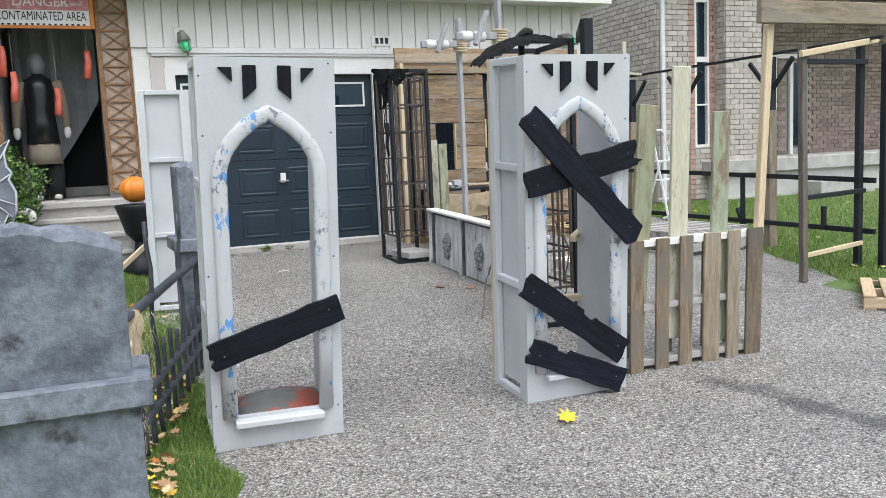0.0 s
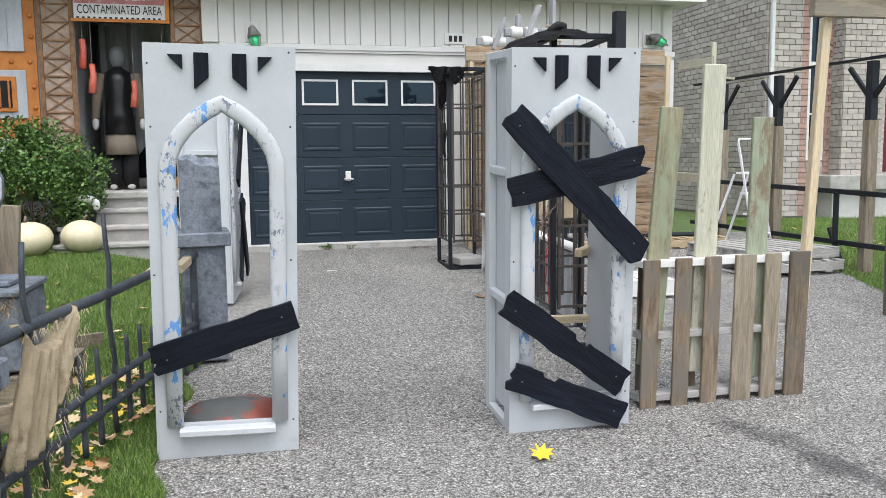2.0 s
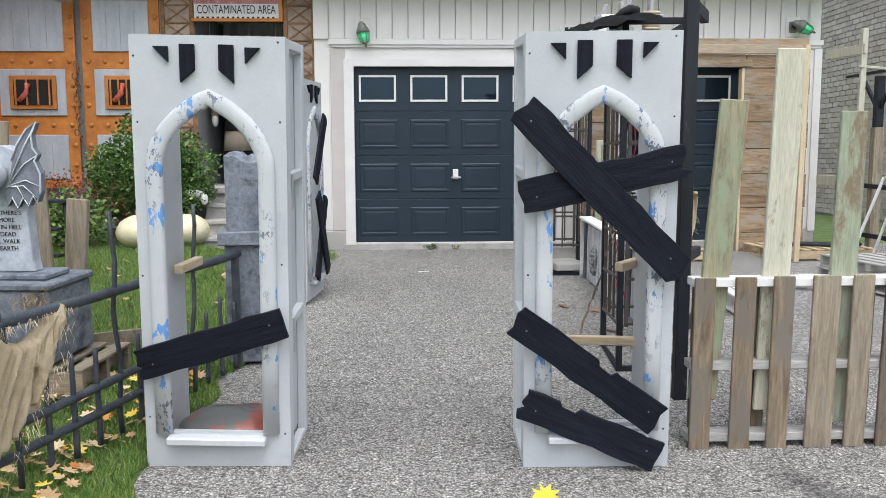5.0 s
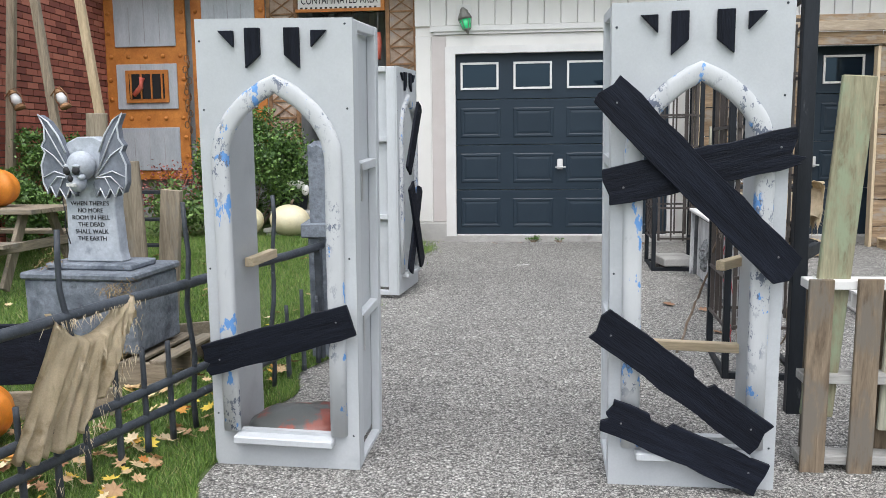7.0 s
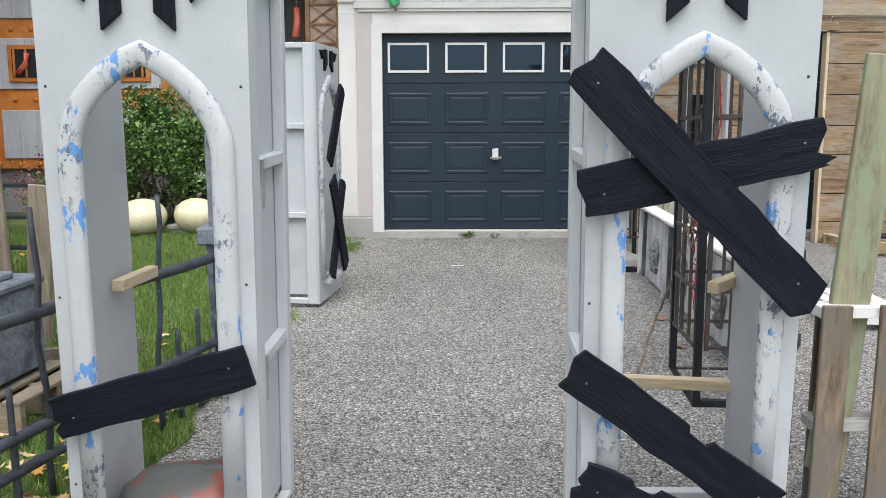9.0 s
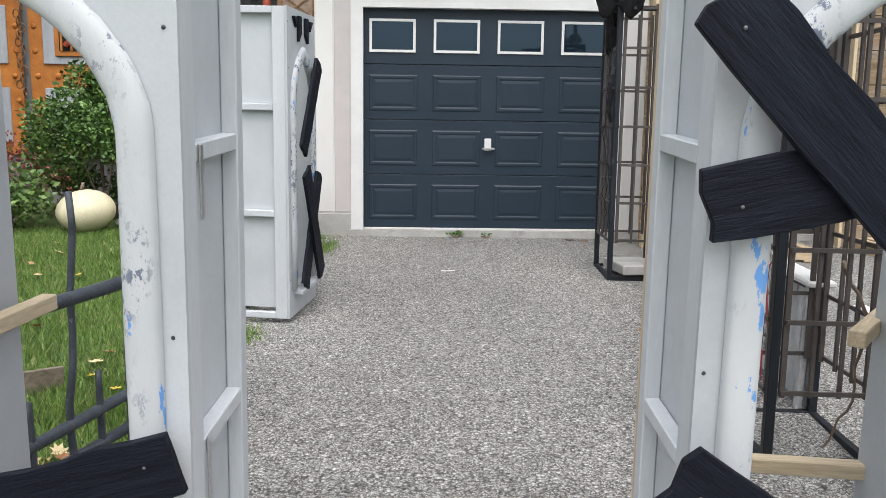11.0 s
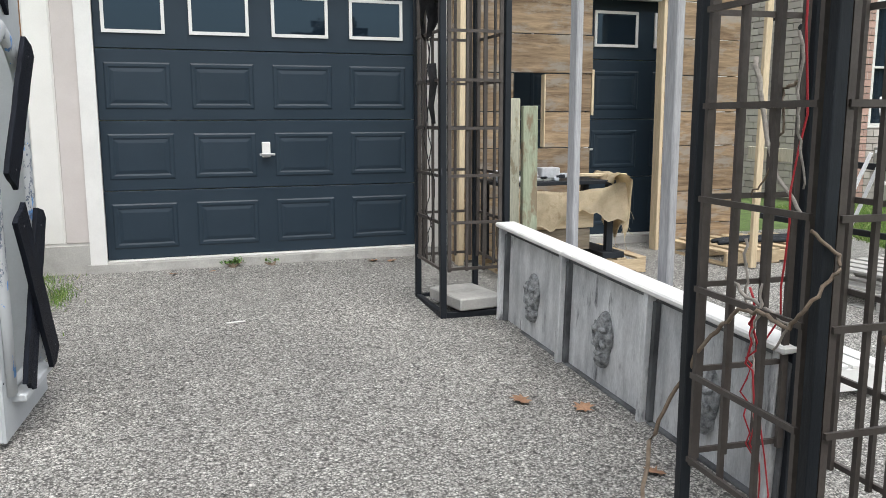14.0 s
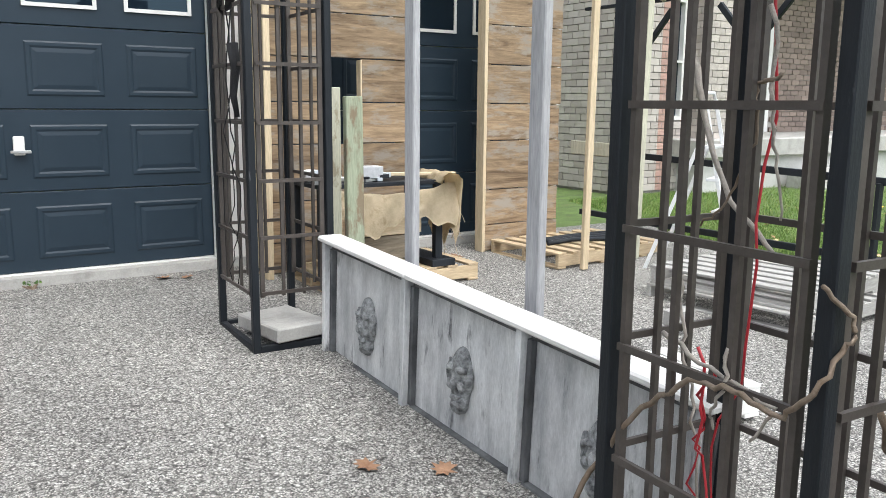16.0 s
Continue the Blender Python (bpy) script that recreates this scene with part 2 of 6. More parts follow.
OLDSLAT = wood("brown_old_pallet_slat", (0.075, 0.052, 0.032), (0.29, 0.225, 0.155), 'z', 0.85, stain=(0.15, 0.13, 0.105), amount=0.22, sat0=0.5, sat1=0.6)
CREAMW = wood("faded_cream_green_board", (0.42, 0.41, 0.31), (0.58, 0.565, 0.45), 'z', 0.8, stain=(0.30, 0.26, 0.18), amount=0.05, sat0=0.59, sat1=0.64, bump=0.2)
GREYPOST = wood("silver_grey_weathered_lumber", (0.27, 0.27, 0.28), (0.44, 0.44, 0.45), 'z', 0.85, amount=0.08)
BURLAP = surface("tan_frayed_burlap", (0.46, 0.38, 0.25), (0.66, 0.56, 0.40), 9, 0.95, 0.2, 160, amount=0.08, stain=(0.30, 0.22, 0.12), sscale=6)
IRON = surface("black_painted_iron_fence", (0.022, 0.027, 0.034), (0.065, 0.075, 0.09), 12, 0.5, 0.4, 60, amount=0.15, stain=(0.16, 0.18, 0.2), sscale=22, sat0=0.64, sat1=0.72)
ORANGE = surface("orange_rust_painted_panel", (0.40, 0.13, 0.02), (0.62, 0.24, 0.045), 6, 0.6, 0.2, 60, amount=0.08, stain=(0.22, 0.08, 0.03), sscale=5, sat0=0.62, sat1=0.75)
PALEBLUE = surface("pale_blue_grey_streaked_panel", (0.38, 0.41, 0.44), (0.52, 0.55, 0.58), 4, 0.6, 0.1, 60, stretch=(2, 2, 0.4), amount=0.05, stain=(0.3, 0.28, 0.26), sscale=5, sat0=0.66, sat1=0.75)
RUST = surface("rusty_brown_tower_panel", (0.22, 0.15, 0.105), (0.46, 0.36, 0.28), 8, 0.8, 0.4, 60, amount=0.1, stain=(0.30, 0.27, 0.25), sscale=5)
RUSTBAR = surface("rusty_lattice_strips", (0.14, 0.075, 0.035), (0.34, 0.18, 0.08), 12, 0.7, 0.3, 60, amount=0.15)
PUMPKIN = surface("orange_pumpkin_skin", (0.62, 0.18, 0.015), (0.75, 0.26, 0.03), 5, 0.45, 0.1, 60, amount=0.06)
GOURD = surface("cream_pumpkin_skin", (0.66, 0.58, 0.36), (0.76, 0.70, 0.50), 4, 0.5, 0.1, 60, amount=0.06, stain=(0.55, 0.40, 0.16), sscale=3, sat0=0.66, sat1=0.78)
BRICKN = surface("beige_grey_brick", (0.38, 0.34, 0.305), (0.50, 0.455, 0.41), 9, 0.85, 0.3, 70, amount=0.12)
BRICKP = surface("pinkish_brick", (0.36, 0.22, 0.18), (0.46, 0.31, 0.26), 9, 0.85, 0.3, 70, amount=0.18)
BRICKR = surface("red_brown_brick", (0.24, 0.07, 0.05), (0.38, 0.12, 0.08), 9, 0.85, 0.3, 70, amount=0.3)
MORTAR = surface("grey_mortar", (0.29, 0.27, 0.25), (0.37, 0.35, 0.325), 12, 0.95, 0.3, 90)
MORTARR = surface("dark_mortar", (0.10, 0.075, 0.065), (0.17, 0.13, 0.115), 12, 0.95, 0.3, 90)
TEXTB = plain("black_lettering", (0.02, 0.02, 0.022), 0.7)
REDP = surface("red_rubber_prop", (0.62, 0.10, 0.06), (0.78, 0.22, 0.15), 9, 0.4, 0.1, 60)
STEEL = surface("dull_screw_steel", (0.12, 0.12, 0.125), (0.22, 0.22, 0.23), 12, 0.5, 0.05, 90, metal=0.6)
METAL = surface("galvanised_steel", (0.5, 0.5, 0.5), (0.65, 0.65, 0.65), 12, 0.4, 0.05, 90, metal=0.8)
ALU = surface("white_aluminium_ladder", (0.68, 0.69, 0.70), (0.78, 0.78, 0.78), 8, 0.4, 0.05, 90)
PALETWIG = surface("pale_grey_dry_vine", (0.26, 0.23, 0.20), (0.42, 0.38, 0.33), 20, 0.85, 0.5, 60)
TWIG = surface("dry_brown_vine", (0.14, 0.095, 0.06), (0.27, 0.215, 0.165), 20, 0.85, 0.5, 60)
REDWIRE = plain("red_cable", (0.42, 0.02, 0.03), 0.4)
BLACKCLOTH = surface("black_gauze_cloth", (0.008, 0.008, 0.009), (0.02, 0.02, 0.022), 20, 0.95, 0.8, 120)
GRASSB = blade_material("grass_blades", [(0.0, (0.055, 0.105, 0.018)), (0.5, (0.125, 0.225, 0.035)), (0.85, (0.20, 0.31, 0.06)), (1.0, (0.38, 0.34, 0.16))])
BUSHL = blade_material("bush_leaves", [(0.0, (0.03, 0.07, 0.015)), (0.5, (0.075, 0.15, 0.03)), (0.85, (0.13, 0.24, 0.05)), (1.0, (0.20, 0.30, 0.08))], 0.5)
FALLEN = blade_material("fallen_leaves", [(0.0, (0.26, 0.12, 0.05)), (0.35, (0.55, 0.38, 0.2)), (0.6, (0.68, 0.55, 0.34)), (0.8, (0.70, 0.52, 0.06)), (1.0, (0.45, 0.09, 0.04))], 0.7)
REDLEAF = blade_material("red_flower_heads", [(0.0, (0.20, 0.04, 0.04)), (1.0, (0.38, 0.14, 0.11))], 0.7)
YELLEAF = surface("yellow_maple_leaf", (0.70, 0.48, 0.03), (0.80, 0.60, 0.05), 12, 0.6, 0.2, 60)
BROWNLEAF = surface("brown_dry_leaf", (0.20, 0.10, 0.05), (0.34, 0.20, 0.12), 12, 0.8, 0.3, 60)


# ---- helpers of this scene ----
def ground_z(y):
    """Height of the drive: nearly level at the gate, then rising to the garage."""
    stops = ((-30.0, -0.16), (0.0, -0.15), (3.6, -0.118), (4.1, -0.106), (7.0, 0.043), (8.6, 0.135), (10.9, 0.196), (40.0, 0.2))
    for (y0, z0), (y1, z1) in zip(stops, stops[1:]):
        if y < y1:
            return z0 + (z1 - z0) * max(0.0, y - y0) / (y1 - y0)
    return 0.2


def ground_lawn(x, y):
    """The lawn rises towards the house on the porch side."""
    k = max(0.0, min(1.0, (left_edge(y) - 0.05 - x) / 1.0))
    return ground_z(y) + 0.012 + k * (0.02 + 0.045 * max(0.0, min(y, 11.5) - 5.5))


def base_z(y):
    """Ground height on the level plan that a group of things is laid out on."""
    return 0.043 + 0.014 * min(y, 11.0)


def lawn_z(x, y):
    """Lawn height on that plan."""
    rise = max(0.0, min(1.0, (-0.2 - x) / 1.2)) * max(0.0, y - 6.0) * 0.055
    return base_z(y) + 0.012 + (rise if y < 14 else 0.44 * max(0.0, min(1.0, (-0.2 - x) / 1.2)))


SPOT = [Matrix.Identity(4)]


def setting(c=None, to=None, s=1.0, turn=0.0, pitch=0.0, dz=0.0):
    """Set the group laid out round plan point c on the drive at point to; none: true coordinates."""
    if c is None:
        SPOT[0] = Matrix.Identity(4)
        return
    to = to or c
    SPOT[0] = pose(to[0], to[1], ground_z(to[1]) + dz, 0, 0, turn) @ pose(0, 0, 0, pitch) @ Matrix.Scale(s, 4) @ Matrix.Translation((-c[0], -c[1], -base_z(c[1])))


def add_box(bm, x0, x1, y0, y1, z0, z1, m=None):
    vs = [Vector((x, y, z)) for z in (z0, z1) for y in (y0, y1) for x in (x0, x1)]
    if m is not None:
        vs = [m @ v for v in vs]
    v = [bm.verts.new(p) for p in vs]
    for f in ((0, 2, 3, 1), (4, 5, 7, 6), (0, 1, 5, 4), (2, 6, 7, 3), (0, 4, 6, 2), (1, 3, 7, 5)):
        bm.faces.new([v[i] for i in f])


def box(x0, x1, y0, y1, z0, z1, bev=0.003):
    bm = bmesh.new()
    add_box(bm, x0, x1, y0, y1, z0, z1)
    if bev:
        bmesh.ops.bevel(bm, geom=bm.edges[:], offset=bev, segments=1, affect='EDGES')
    return bm


def bar(p, q, w, h, bev=0.003, up=(0, 0, 1)):
    """A beam from p to q, w wide across and h high."""
    p, q = Vector(p), Vector(q)
    d = (q - p).normalized()
    s = d.cross(Vector(up))
    if s.length < 1e-4:
        s = d.cross(Vector((0, 1, 0)))
    s.normalize()
    u = s.cross(d)
    m = Matrix((s, d, u)).transposed().to_4x4()
    m.translation = p
    bm = box(-w / 2, w / 2, 0, (q - p).length, -h / 2, h / 2, bev)
    bm.transform(m)
    return bm


def tube(points, r, n=8, taper=None):
    """A round tube along points; r may shrink to taper."""
    bm = bmesh.new()
    pts = [Vector(p) for p in points]
    rings = []
    for i, p in enumerate(pts):
        d = (pts[min(i + 1, len(pts) - 1)] - pts[max(i - 1, 0)]).normalized()
        a = d.cross(Vector((0.31, 0.2, 0.93)))
        a.normalize()
        b = d.cross(a)
        k = i / max(1, len(pts) - 1)
        rr = r if taper is None else r + (taper - r) * k
        rings.append([bm.verts.new(p + (a * math.cos(t) + b * math.sin(t)) * rr) for t in (2 * math.pi * j / n for j in range(n))])
    for u, v in zip(rings, rings[1:]):
        for j in range(n):
            bm.faces.new((u[j], u[(j + 1) % n], v[(j + 1) % n], v[j]))
    bm.faces.new(rings[0][::-1])
    bm.faces.new(rings[-1])
    for f in bm.faces:
        f.smooth = True
    return bm


def prism(outline, depth, axis='y', bev=0.0):
    """A flat outline (u, z) given depth along y, front at y = 0 towards -y."""
    bm = bmesh.new()
    f = bm.faces.new([bm.verts.new((u, 0, z)) for u, z in outline])
    ext = bmesh.ops.extrude_face_region(bm, geom=[f])
    bmesh.ops.translate(bm, verts=[v for v in ext["geom"] if isinstance(v, bmesh.types.BMVert)], vec=(0, depth, 0))
    bmesh.ops.recalc_face_normals(bm, faces=bm.faces[:])
    if bev:
        bmesh.ops.bevel(bm, geom=bm.edges[:], offset=bev, segments=1, affect='EDGES')
    return bm


def lathe(profile, n=24, lobes=0, depth=0.0):
    """A turned form from (radius, z); lobes ribs cut it like a pumpkin."""
    bm = bmesh.new()
    rings = []
    for r, z in profile:
        ring = []
        for j in range(n):
            t = 2 * math.pi * j / n
            k = 1 - depth * (0.5 + 0.5 * math.cos(lobes * t)) if lobes else 1
            ring.append(bm.verts.new((r * k * math.cos(t), r * k * math.sin(t), z)))
        rings.append(ring)
    for u, v in zip(rings, rings[1:]):
        for j in range(n):
            bm.faces.new((u[j], u[(j + 1) % n], v[(j + 1) % n], v[j]))
    bm.faces.new(rings[0][::-1])
    bm.faces.new(rings[-1])
    for f in bm.faces:
        f.smooth = True
    return bm


def mesh_of(name, bm, *mats):
    me = bpy.data.meshes.new(name)
    bm.to_mesh(me)
    bm.free()
    for m in mats:
        me.materials.append(m)
    return me


def part(name, bm, material, parent, label=""):
    ob = new(name, mesh_of(name, bm, material))
    ob.parent = parent
    if label:
        ob["label"] = label
    return ob


def thing(name, m, label, category, group="", kind=""):
    ob = new(name)
    ob.matrix_world = SPOT[0] @ (m if isinstance(m, Matrix) else Matrix.Translation(m))
    ob.empty_display_size = 0.1
    return tagged(ob, label, category, group, kind)


def single(name, bm, material, m, label, category, group="", kind=""):
    ob = new(name, mesh_of(name, bm, material))
    ob.matrix_world = SPOT[0] @ (m if isinstance(m, Matrix) else Matrix.Translation(m))
    return tagged(ob, label, category, group, kind)


def structure(name, bm, material, label, parent=None):
    ob = new(name, mesh_of(name, bm, material))
    if parent:
        ob.parent = parent
        return ob
    return tagged(ob, label, "setting", "", "structure")


def lettering(name, text, size, m, material, parent, depth=0.002, width=0):
    cu = bpy.data.curves.new(name, 'FONT')
    cu.body, cu.size, cu.extrude, cu.align_x, cu.align_y = text, size, depth, 'CENTER', 'CENTER'
    tmp = bpy.data.objects.new(name, cu)
    scene.collection.objects.link(tmp)
    bpy.context.view_layer.update()
    me = bpy.data.meshes.new_from_object(tmp.evaluated_get(bpy.context.evaluated_depsgraph_get()))
    bpy.data.objects.remove(tmp)
    bpy.data.curves.remove(cu)
    if width:
        xs = [v.co.x for v in me.vertices]
        k = width / (max(xs) - min(xs))
        for v in me.vertices:
            v.co.x *= k
    me.materials.clear()
    me.materials.append(material)
    ob = new(name, me)
    ob.parent = parent
    ob.matrix_local = m
    return ob


# ---- ground, driveway, lawns ----
def sheet(name, xs, ys, zf, material, label):
    bm = bmesh.new()
    grid = [[bm.verts.new((x, y, zf(x, y))) for x in xs] for y in ys]
    for a, b in zip(grid, grid[1:]):
        for i in range(len(xs) - 1):
            bm.faces.new((a[i], a[i + 1], b[i + 1], b[i]))
    for f in bm.faces:
        f.smooth = True
    return structure(name, bm, material, label)


def span(a, b, n):
    return [a + (b - a) * i / n for i in range(n + 1)]


def left_edge(y):
    if y < 6.8:
        return -0.17 + 0.04 * max(-2.0, y - 4.0)
    return -0.06 - 0.31 * min(1.0, (y - 6.8) / 0.5) + 0.06 * max(0.0, y - 7.3)


def right_edge(y):
    return 5.85 + max(-4.0, (y - 5.0)) * 0.33


sheet("ground", [-900, -60, -20] + span(-8, 0.2, 40) + span(0.5, 20, 18) + [60, 900], [-900, -60, -20] + span(-6, 14, 50) + [20, 60, 900],
      lambda x, y: (ground_lawn(x, y) if abs(x) < 50 and -30 < y < 50 else 0.0) - (0.05 if left_edge(y) - 0.02 < x < right_edge(y) - 0.2 and -20 < y < 11 else 0.0), SOIL, "short green lawn with bare soil showing between the grass")
bm = bmesh.new()
rows = []
for y in span(-25, 11.2, 70):
    wob = 0.03 * math.sin(y * 3.1) + 0.02 * math.sin(y * 7.7)
    xs = [left_edge(y) + wob] + span(0.6, 5.0, 6) + [right_edge(y) + wob]
    rows.append([bm.verts.new((x, y, ground_z(y) + 0.002)) for x in xs])
for a, b in zip(rows, rows[1:]):
    for i in range(len(a) - 1):
        bm.faces.new((a[i], a[i + 1], b[i + 1], b[i]))
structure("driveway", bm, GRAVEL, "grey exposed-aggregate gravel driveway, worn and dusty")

# ---- house front with the two garage doors ----
HY = 10.88


def wall_pieces(name, pieces, material, label):
    bm = bmesh.new()
    for p in pieces:
        add_box(bm, *p)
    return structure(name, bm, material, label)


wall_pieces("wall_house", [(-0.09, 0.40, HY, HY + 0.25, 0.42, 2.76), (3.04, 3.44, HY, HY + 0.25, 0.20, 2.76), (6.08, 6.44, HY, HY + 0.25, 0.42, 2.76),
                           (0.40, 3.04, HY, HY + 0.25, 2.54, 2.76), (3.44, 6.08, HY, HY + 0.25, 2.54, 2.76), (-0.09, 6.44, HY + 0.02, HY + 0.25, 2.76, 5.2),
                           (6.40, 6.44, HY + 0.25, 16, 0.1, 5.2), (-0.09, 6.44, 16, 16.2, 0, 5.2)], SIDING, "cream-white house wall above the garage doors")
siding = thing("siding", (0, 0, 0), "cream-white vertical board siding on the house wall", "siding", "", "structure")
me = mesh_of("board", box(0.004, 0.196, HY - 0.012, HY + 0.02, 2.87, 3.52, 0.006), SIDING)
for i in range(33):
    b = new("board", me)
    b.parent = siding
    b.location.x = -0.1 + 0.2 * i - (0.06 if i == 32 else 0)
for i in range(2):
    b = new("board", mesh_of("board", box(-0.085 + 0.195 * i, 0.10 + 0.195 * i, HY - 0.012, HY + 0.01, 0.44, 2.75, 0.006), BEIGE if i else SIDING))
    b.parent = siding
    b = new("board", mesh_of("board", box(6.12 + 0.16 * i, 6.27 + 0.16 * i, HY - 0.012, HY + 0.01, 0.44, 2.75, 0.006), SIDING))
    b.parent = siding
wall_pieces("trim_band", [(0.1, 6.46, HY - 0.05, HY + 0.02, 2.80, 2.865), (0.14, 6.44, HY - 0.03, HY + 0.02, 2.765, 2.80), (0.28, 0.405, HY - 0.03, HY + 0.05, 0.2, 2.62),
                          (3.02, 3.12, HY - 0.03, HY + 0.05, 0.2, 2.62), (0.405, 3.02, HY - 0.03, HY + 0.05, 2.53, 2.62), (3.36, 3.45, HY - 0.03, HY + 0.05, 0.2, 2.62), (6.07, 6.16, HY - 0.03, HY + 0.05, 0.2, 2.62), (3.45, 6.07, HY - 0.03, HY + 0.05, 2.53, 2.62), (6.36, 6.46, HY - 0.03, HY + 0.3, 0.4, 2.76)],
            WHITE, "white painted wooden door casing and band, paint flaking")
wall_pieces("foundation", [(-0.1, 0.28, HY - 0.02, HY + 0.25, 0.0, 0.42), (6.16, 6.45, HY - 0.02, HY + 0.25, 0.0, 0.42), (0.26, 6.2, HY - 0.06, HY + 0.12, 0.0, 0.262)], CONCRETE, "weathered concrete sill and foundation of the house")
wall_pieces("soffit", [(-0.3, 6.7, HY - 0.42, HY + 0.3, 3.52, 3.56), (-0.3, 6.7, HY - 0.46, HY - 0.42, 3.50, 3.68)], WHITE, "white soffit and fascia under the eaves")
bm = bmesh.new()
add_box(bm, -6, 6.8, HY - 0.5, 16.3, 3.69, 3.8)
structure("roof", bm, SLATE, "grey shingled house roof")


def garage_door(name, x0):
    d = thing(name, (x0, HY + 0.07, 0.275), "dark slate-blue steel sectional garage door with four small windows", "garage door", "garage doors", "structure")
    W, H = 2.62, 0.566
    for s in range(4):
        bm = box(0, W, 0, 0.04, s * H + 0.003, (s + 1) * H - 0.003, 0.004)
        sec = part("section", bm, DOORBLUE, d)
        for c in range(4):
            u = 0.06 + 0.66 * c
            if s == 3:
                z0, z1 = s * H + 0.12, s * H + 0.455
                bm = bmesh.new()
                for q in ((u, u + 0.475, z0, z0 + 0.026), (u, u + 0.475, z1 - 0.026, z1), (u, u + 0.026, z0 + 0.026, z1 - 0.026), (u + 0.449, u + 0.475, z0 + 0.026, z1 - 0.026)):
                    add_box(bm, q[0], q[1], -0.016, 0.0, q[2], q[3])
                part("window_frame", bm, WHITE, sec, "white window frame")
                part("pane", box(u + 0.026, u + 0.449, -0.004, 0.0, z0 + 0.026, z1 - 0.026, 0), GLASS, sec, "dark reflecting glass")
            else:
                # pressed border round a raised field
                z0, z1 = s * H + 0.09, s * H + 0.46
                bm = bmesh.new()
                a, b = u - 0.005, u + 0.50
                ring = [((a, -0.001, z0), (b, -0.001, z0), (b, -0.001, z1), (a, -0.001, z1)), ((a + 0.012, -0.008, z0 + 0.012), (b - 0.012, -0.008, z0 + 0.012), (b - 0.012, -0.008, z1 - 0.012), (a + 0.012, -0.008, z1 - 0.012)),
                        ((a + 0.032, -0.008, z0 + 0.032), (b - 0.032, -0.008, z0 + 0.032), (b - 0.032, -0.008, z1 - 0.032), (a + 0.032, -0.008, z1 - 0.032)), ((a + 0.046, -0.002, z0 + 0.046), (b - 0.046, -0.002, z0 + 0.046), (b - 0.046, -0.002, z1 - 0.046), (a + 0.046, -0.002, z1 - 0.046)),
                        ((a + 0.075, -0.007, z0 + 0.075), (b - 0.075, -0.007, z0 + 0.075), (b - 0.075, -0.007, z1 - 0.075), (a + 0.075, -0.007, z1 - 0.075))]
                vs = [[bm.verts.new(p) for p in r] for r in ring]
                for p, q in zip(vs, vs[1:]):
                    for j in range(4):
                        bm.faces.new((p[j], p[(j + 1) % 4], q[(j + 1) % 4], q[j]))
                bm.faces.new(vs[-1])
                bmesh.ops.recalc_face_normals(bm, faces=bm.faces[:])
                part("panel", bm, DOORBLUE, sec)
    part("weather_strip", box(0, W, -0.012, 0.03, -0.02, 0.0, 0), WHITE, d, "white rubber strip along the foot")
    lock = part("lock", box(1.265, 1.335, -0.03, -0.001, 0.82, 0.95, 0.006), WHITE, d, "white lock plate with a T handle")
    part("handle", bar((1.24, -0.05, 0.845), (1.37, -0.05, 0.845), 0.016, 0.02), METAL, lock)
    part("spindle", bar((1.30, -0.052, 0.845), (1.30, -0.028, 0.845), 0.02, 0.02), METAL, lock)
    return d


garage_door("door_1", 0.405)
garage_door("door_2", 3.445)

# ---- entry porch ----
PY = 11.0
wall_pieces("wall_porch", [(-2.05, -1.62, PY, PY + 0.12, 0.3, 3.9), (-0.48, -0.09, PY, PY + 0.12, 0.3, 3.9), (-1.62, -0.48, PY, PY + 0.12, 3.14, 3.9), (-1.75, -1.62, PY + 0.12, 12.7, 1.0, 3.9),
                           (-0.48, -0.36, PY + 0.12, 12.7, 1.0, 3.9), (-1.75, -0.36, 12.7, 12.8, 1.0, 3.9), (-4.3, -2.05, PY + 0.06, PY + 0.2, 0.3, 3.9)], surface("grey_porch_wall", (0.22, 0.225, 0.23), (0.30, 0.305, 0.31), 3, 0.8, 0.1, 60), "plain grey walls of the recessed porch")
wall_pieces("porch_ceiling", [(-1.75, -0.36, PY + 0.12, 12.7, 3.3, 3.36)], WHITE, "white porch ceiling")
wall_pieces("porch_floor", [(-1.9, -0.3, 10.55, 12.7, 0.3, 1.02)], CONCRETE, "grey concrete porch slab")
steps = thing("porch_steps", (0, 0, 0), "grey concrete porch steps with worn nosings", "steps", "", "structure")
for i, (y0, y1, z) in enumerate(((10.28, 10.56, 0.83), (10.0, 10.3, 0.65), (9.72, 10.02, 0.47))):
    part("step", box(-1.72, -0.32, y0, 10.57, z - 0.20, z, 0.012), CONCRETE, steps)
    part("nosing", box(-1.74, -0.30, y0 - 0.03, y0 + 0.02, z - 0.05, z + 0.004, 0.012), CONCRETE, steps)
part("nosing", box(-1.92, -0.28, 10.50, 10.56, 0.94, 1.024, 0.012), CONCRETE, steps)
front_door = thing("porch_door", (-0.95, 12.55, 1.02), "open doorway shown as a near-black slab of shade, with a low grey threshold", "door", "", "structure")
# no door leaf: a solid slab coloured as the shade beyond the doorway
part("leaf", box(-0.35, 0.45, 0.05, 0.1, 0.14, 1.25, 0.004), INTERIOR_SHADE, front_door)
part("threshold", box(-0.45, 0.5, -0.1, 0.1, 0.0, 0.13, 0.01), CONCRETE, front_door)
drape = bmesh.new()
cols = []
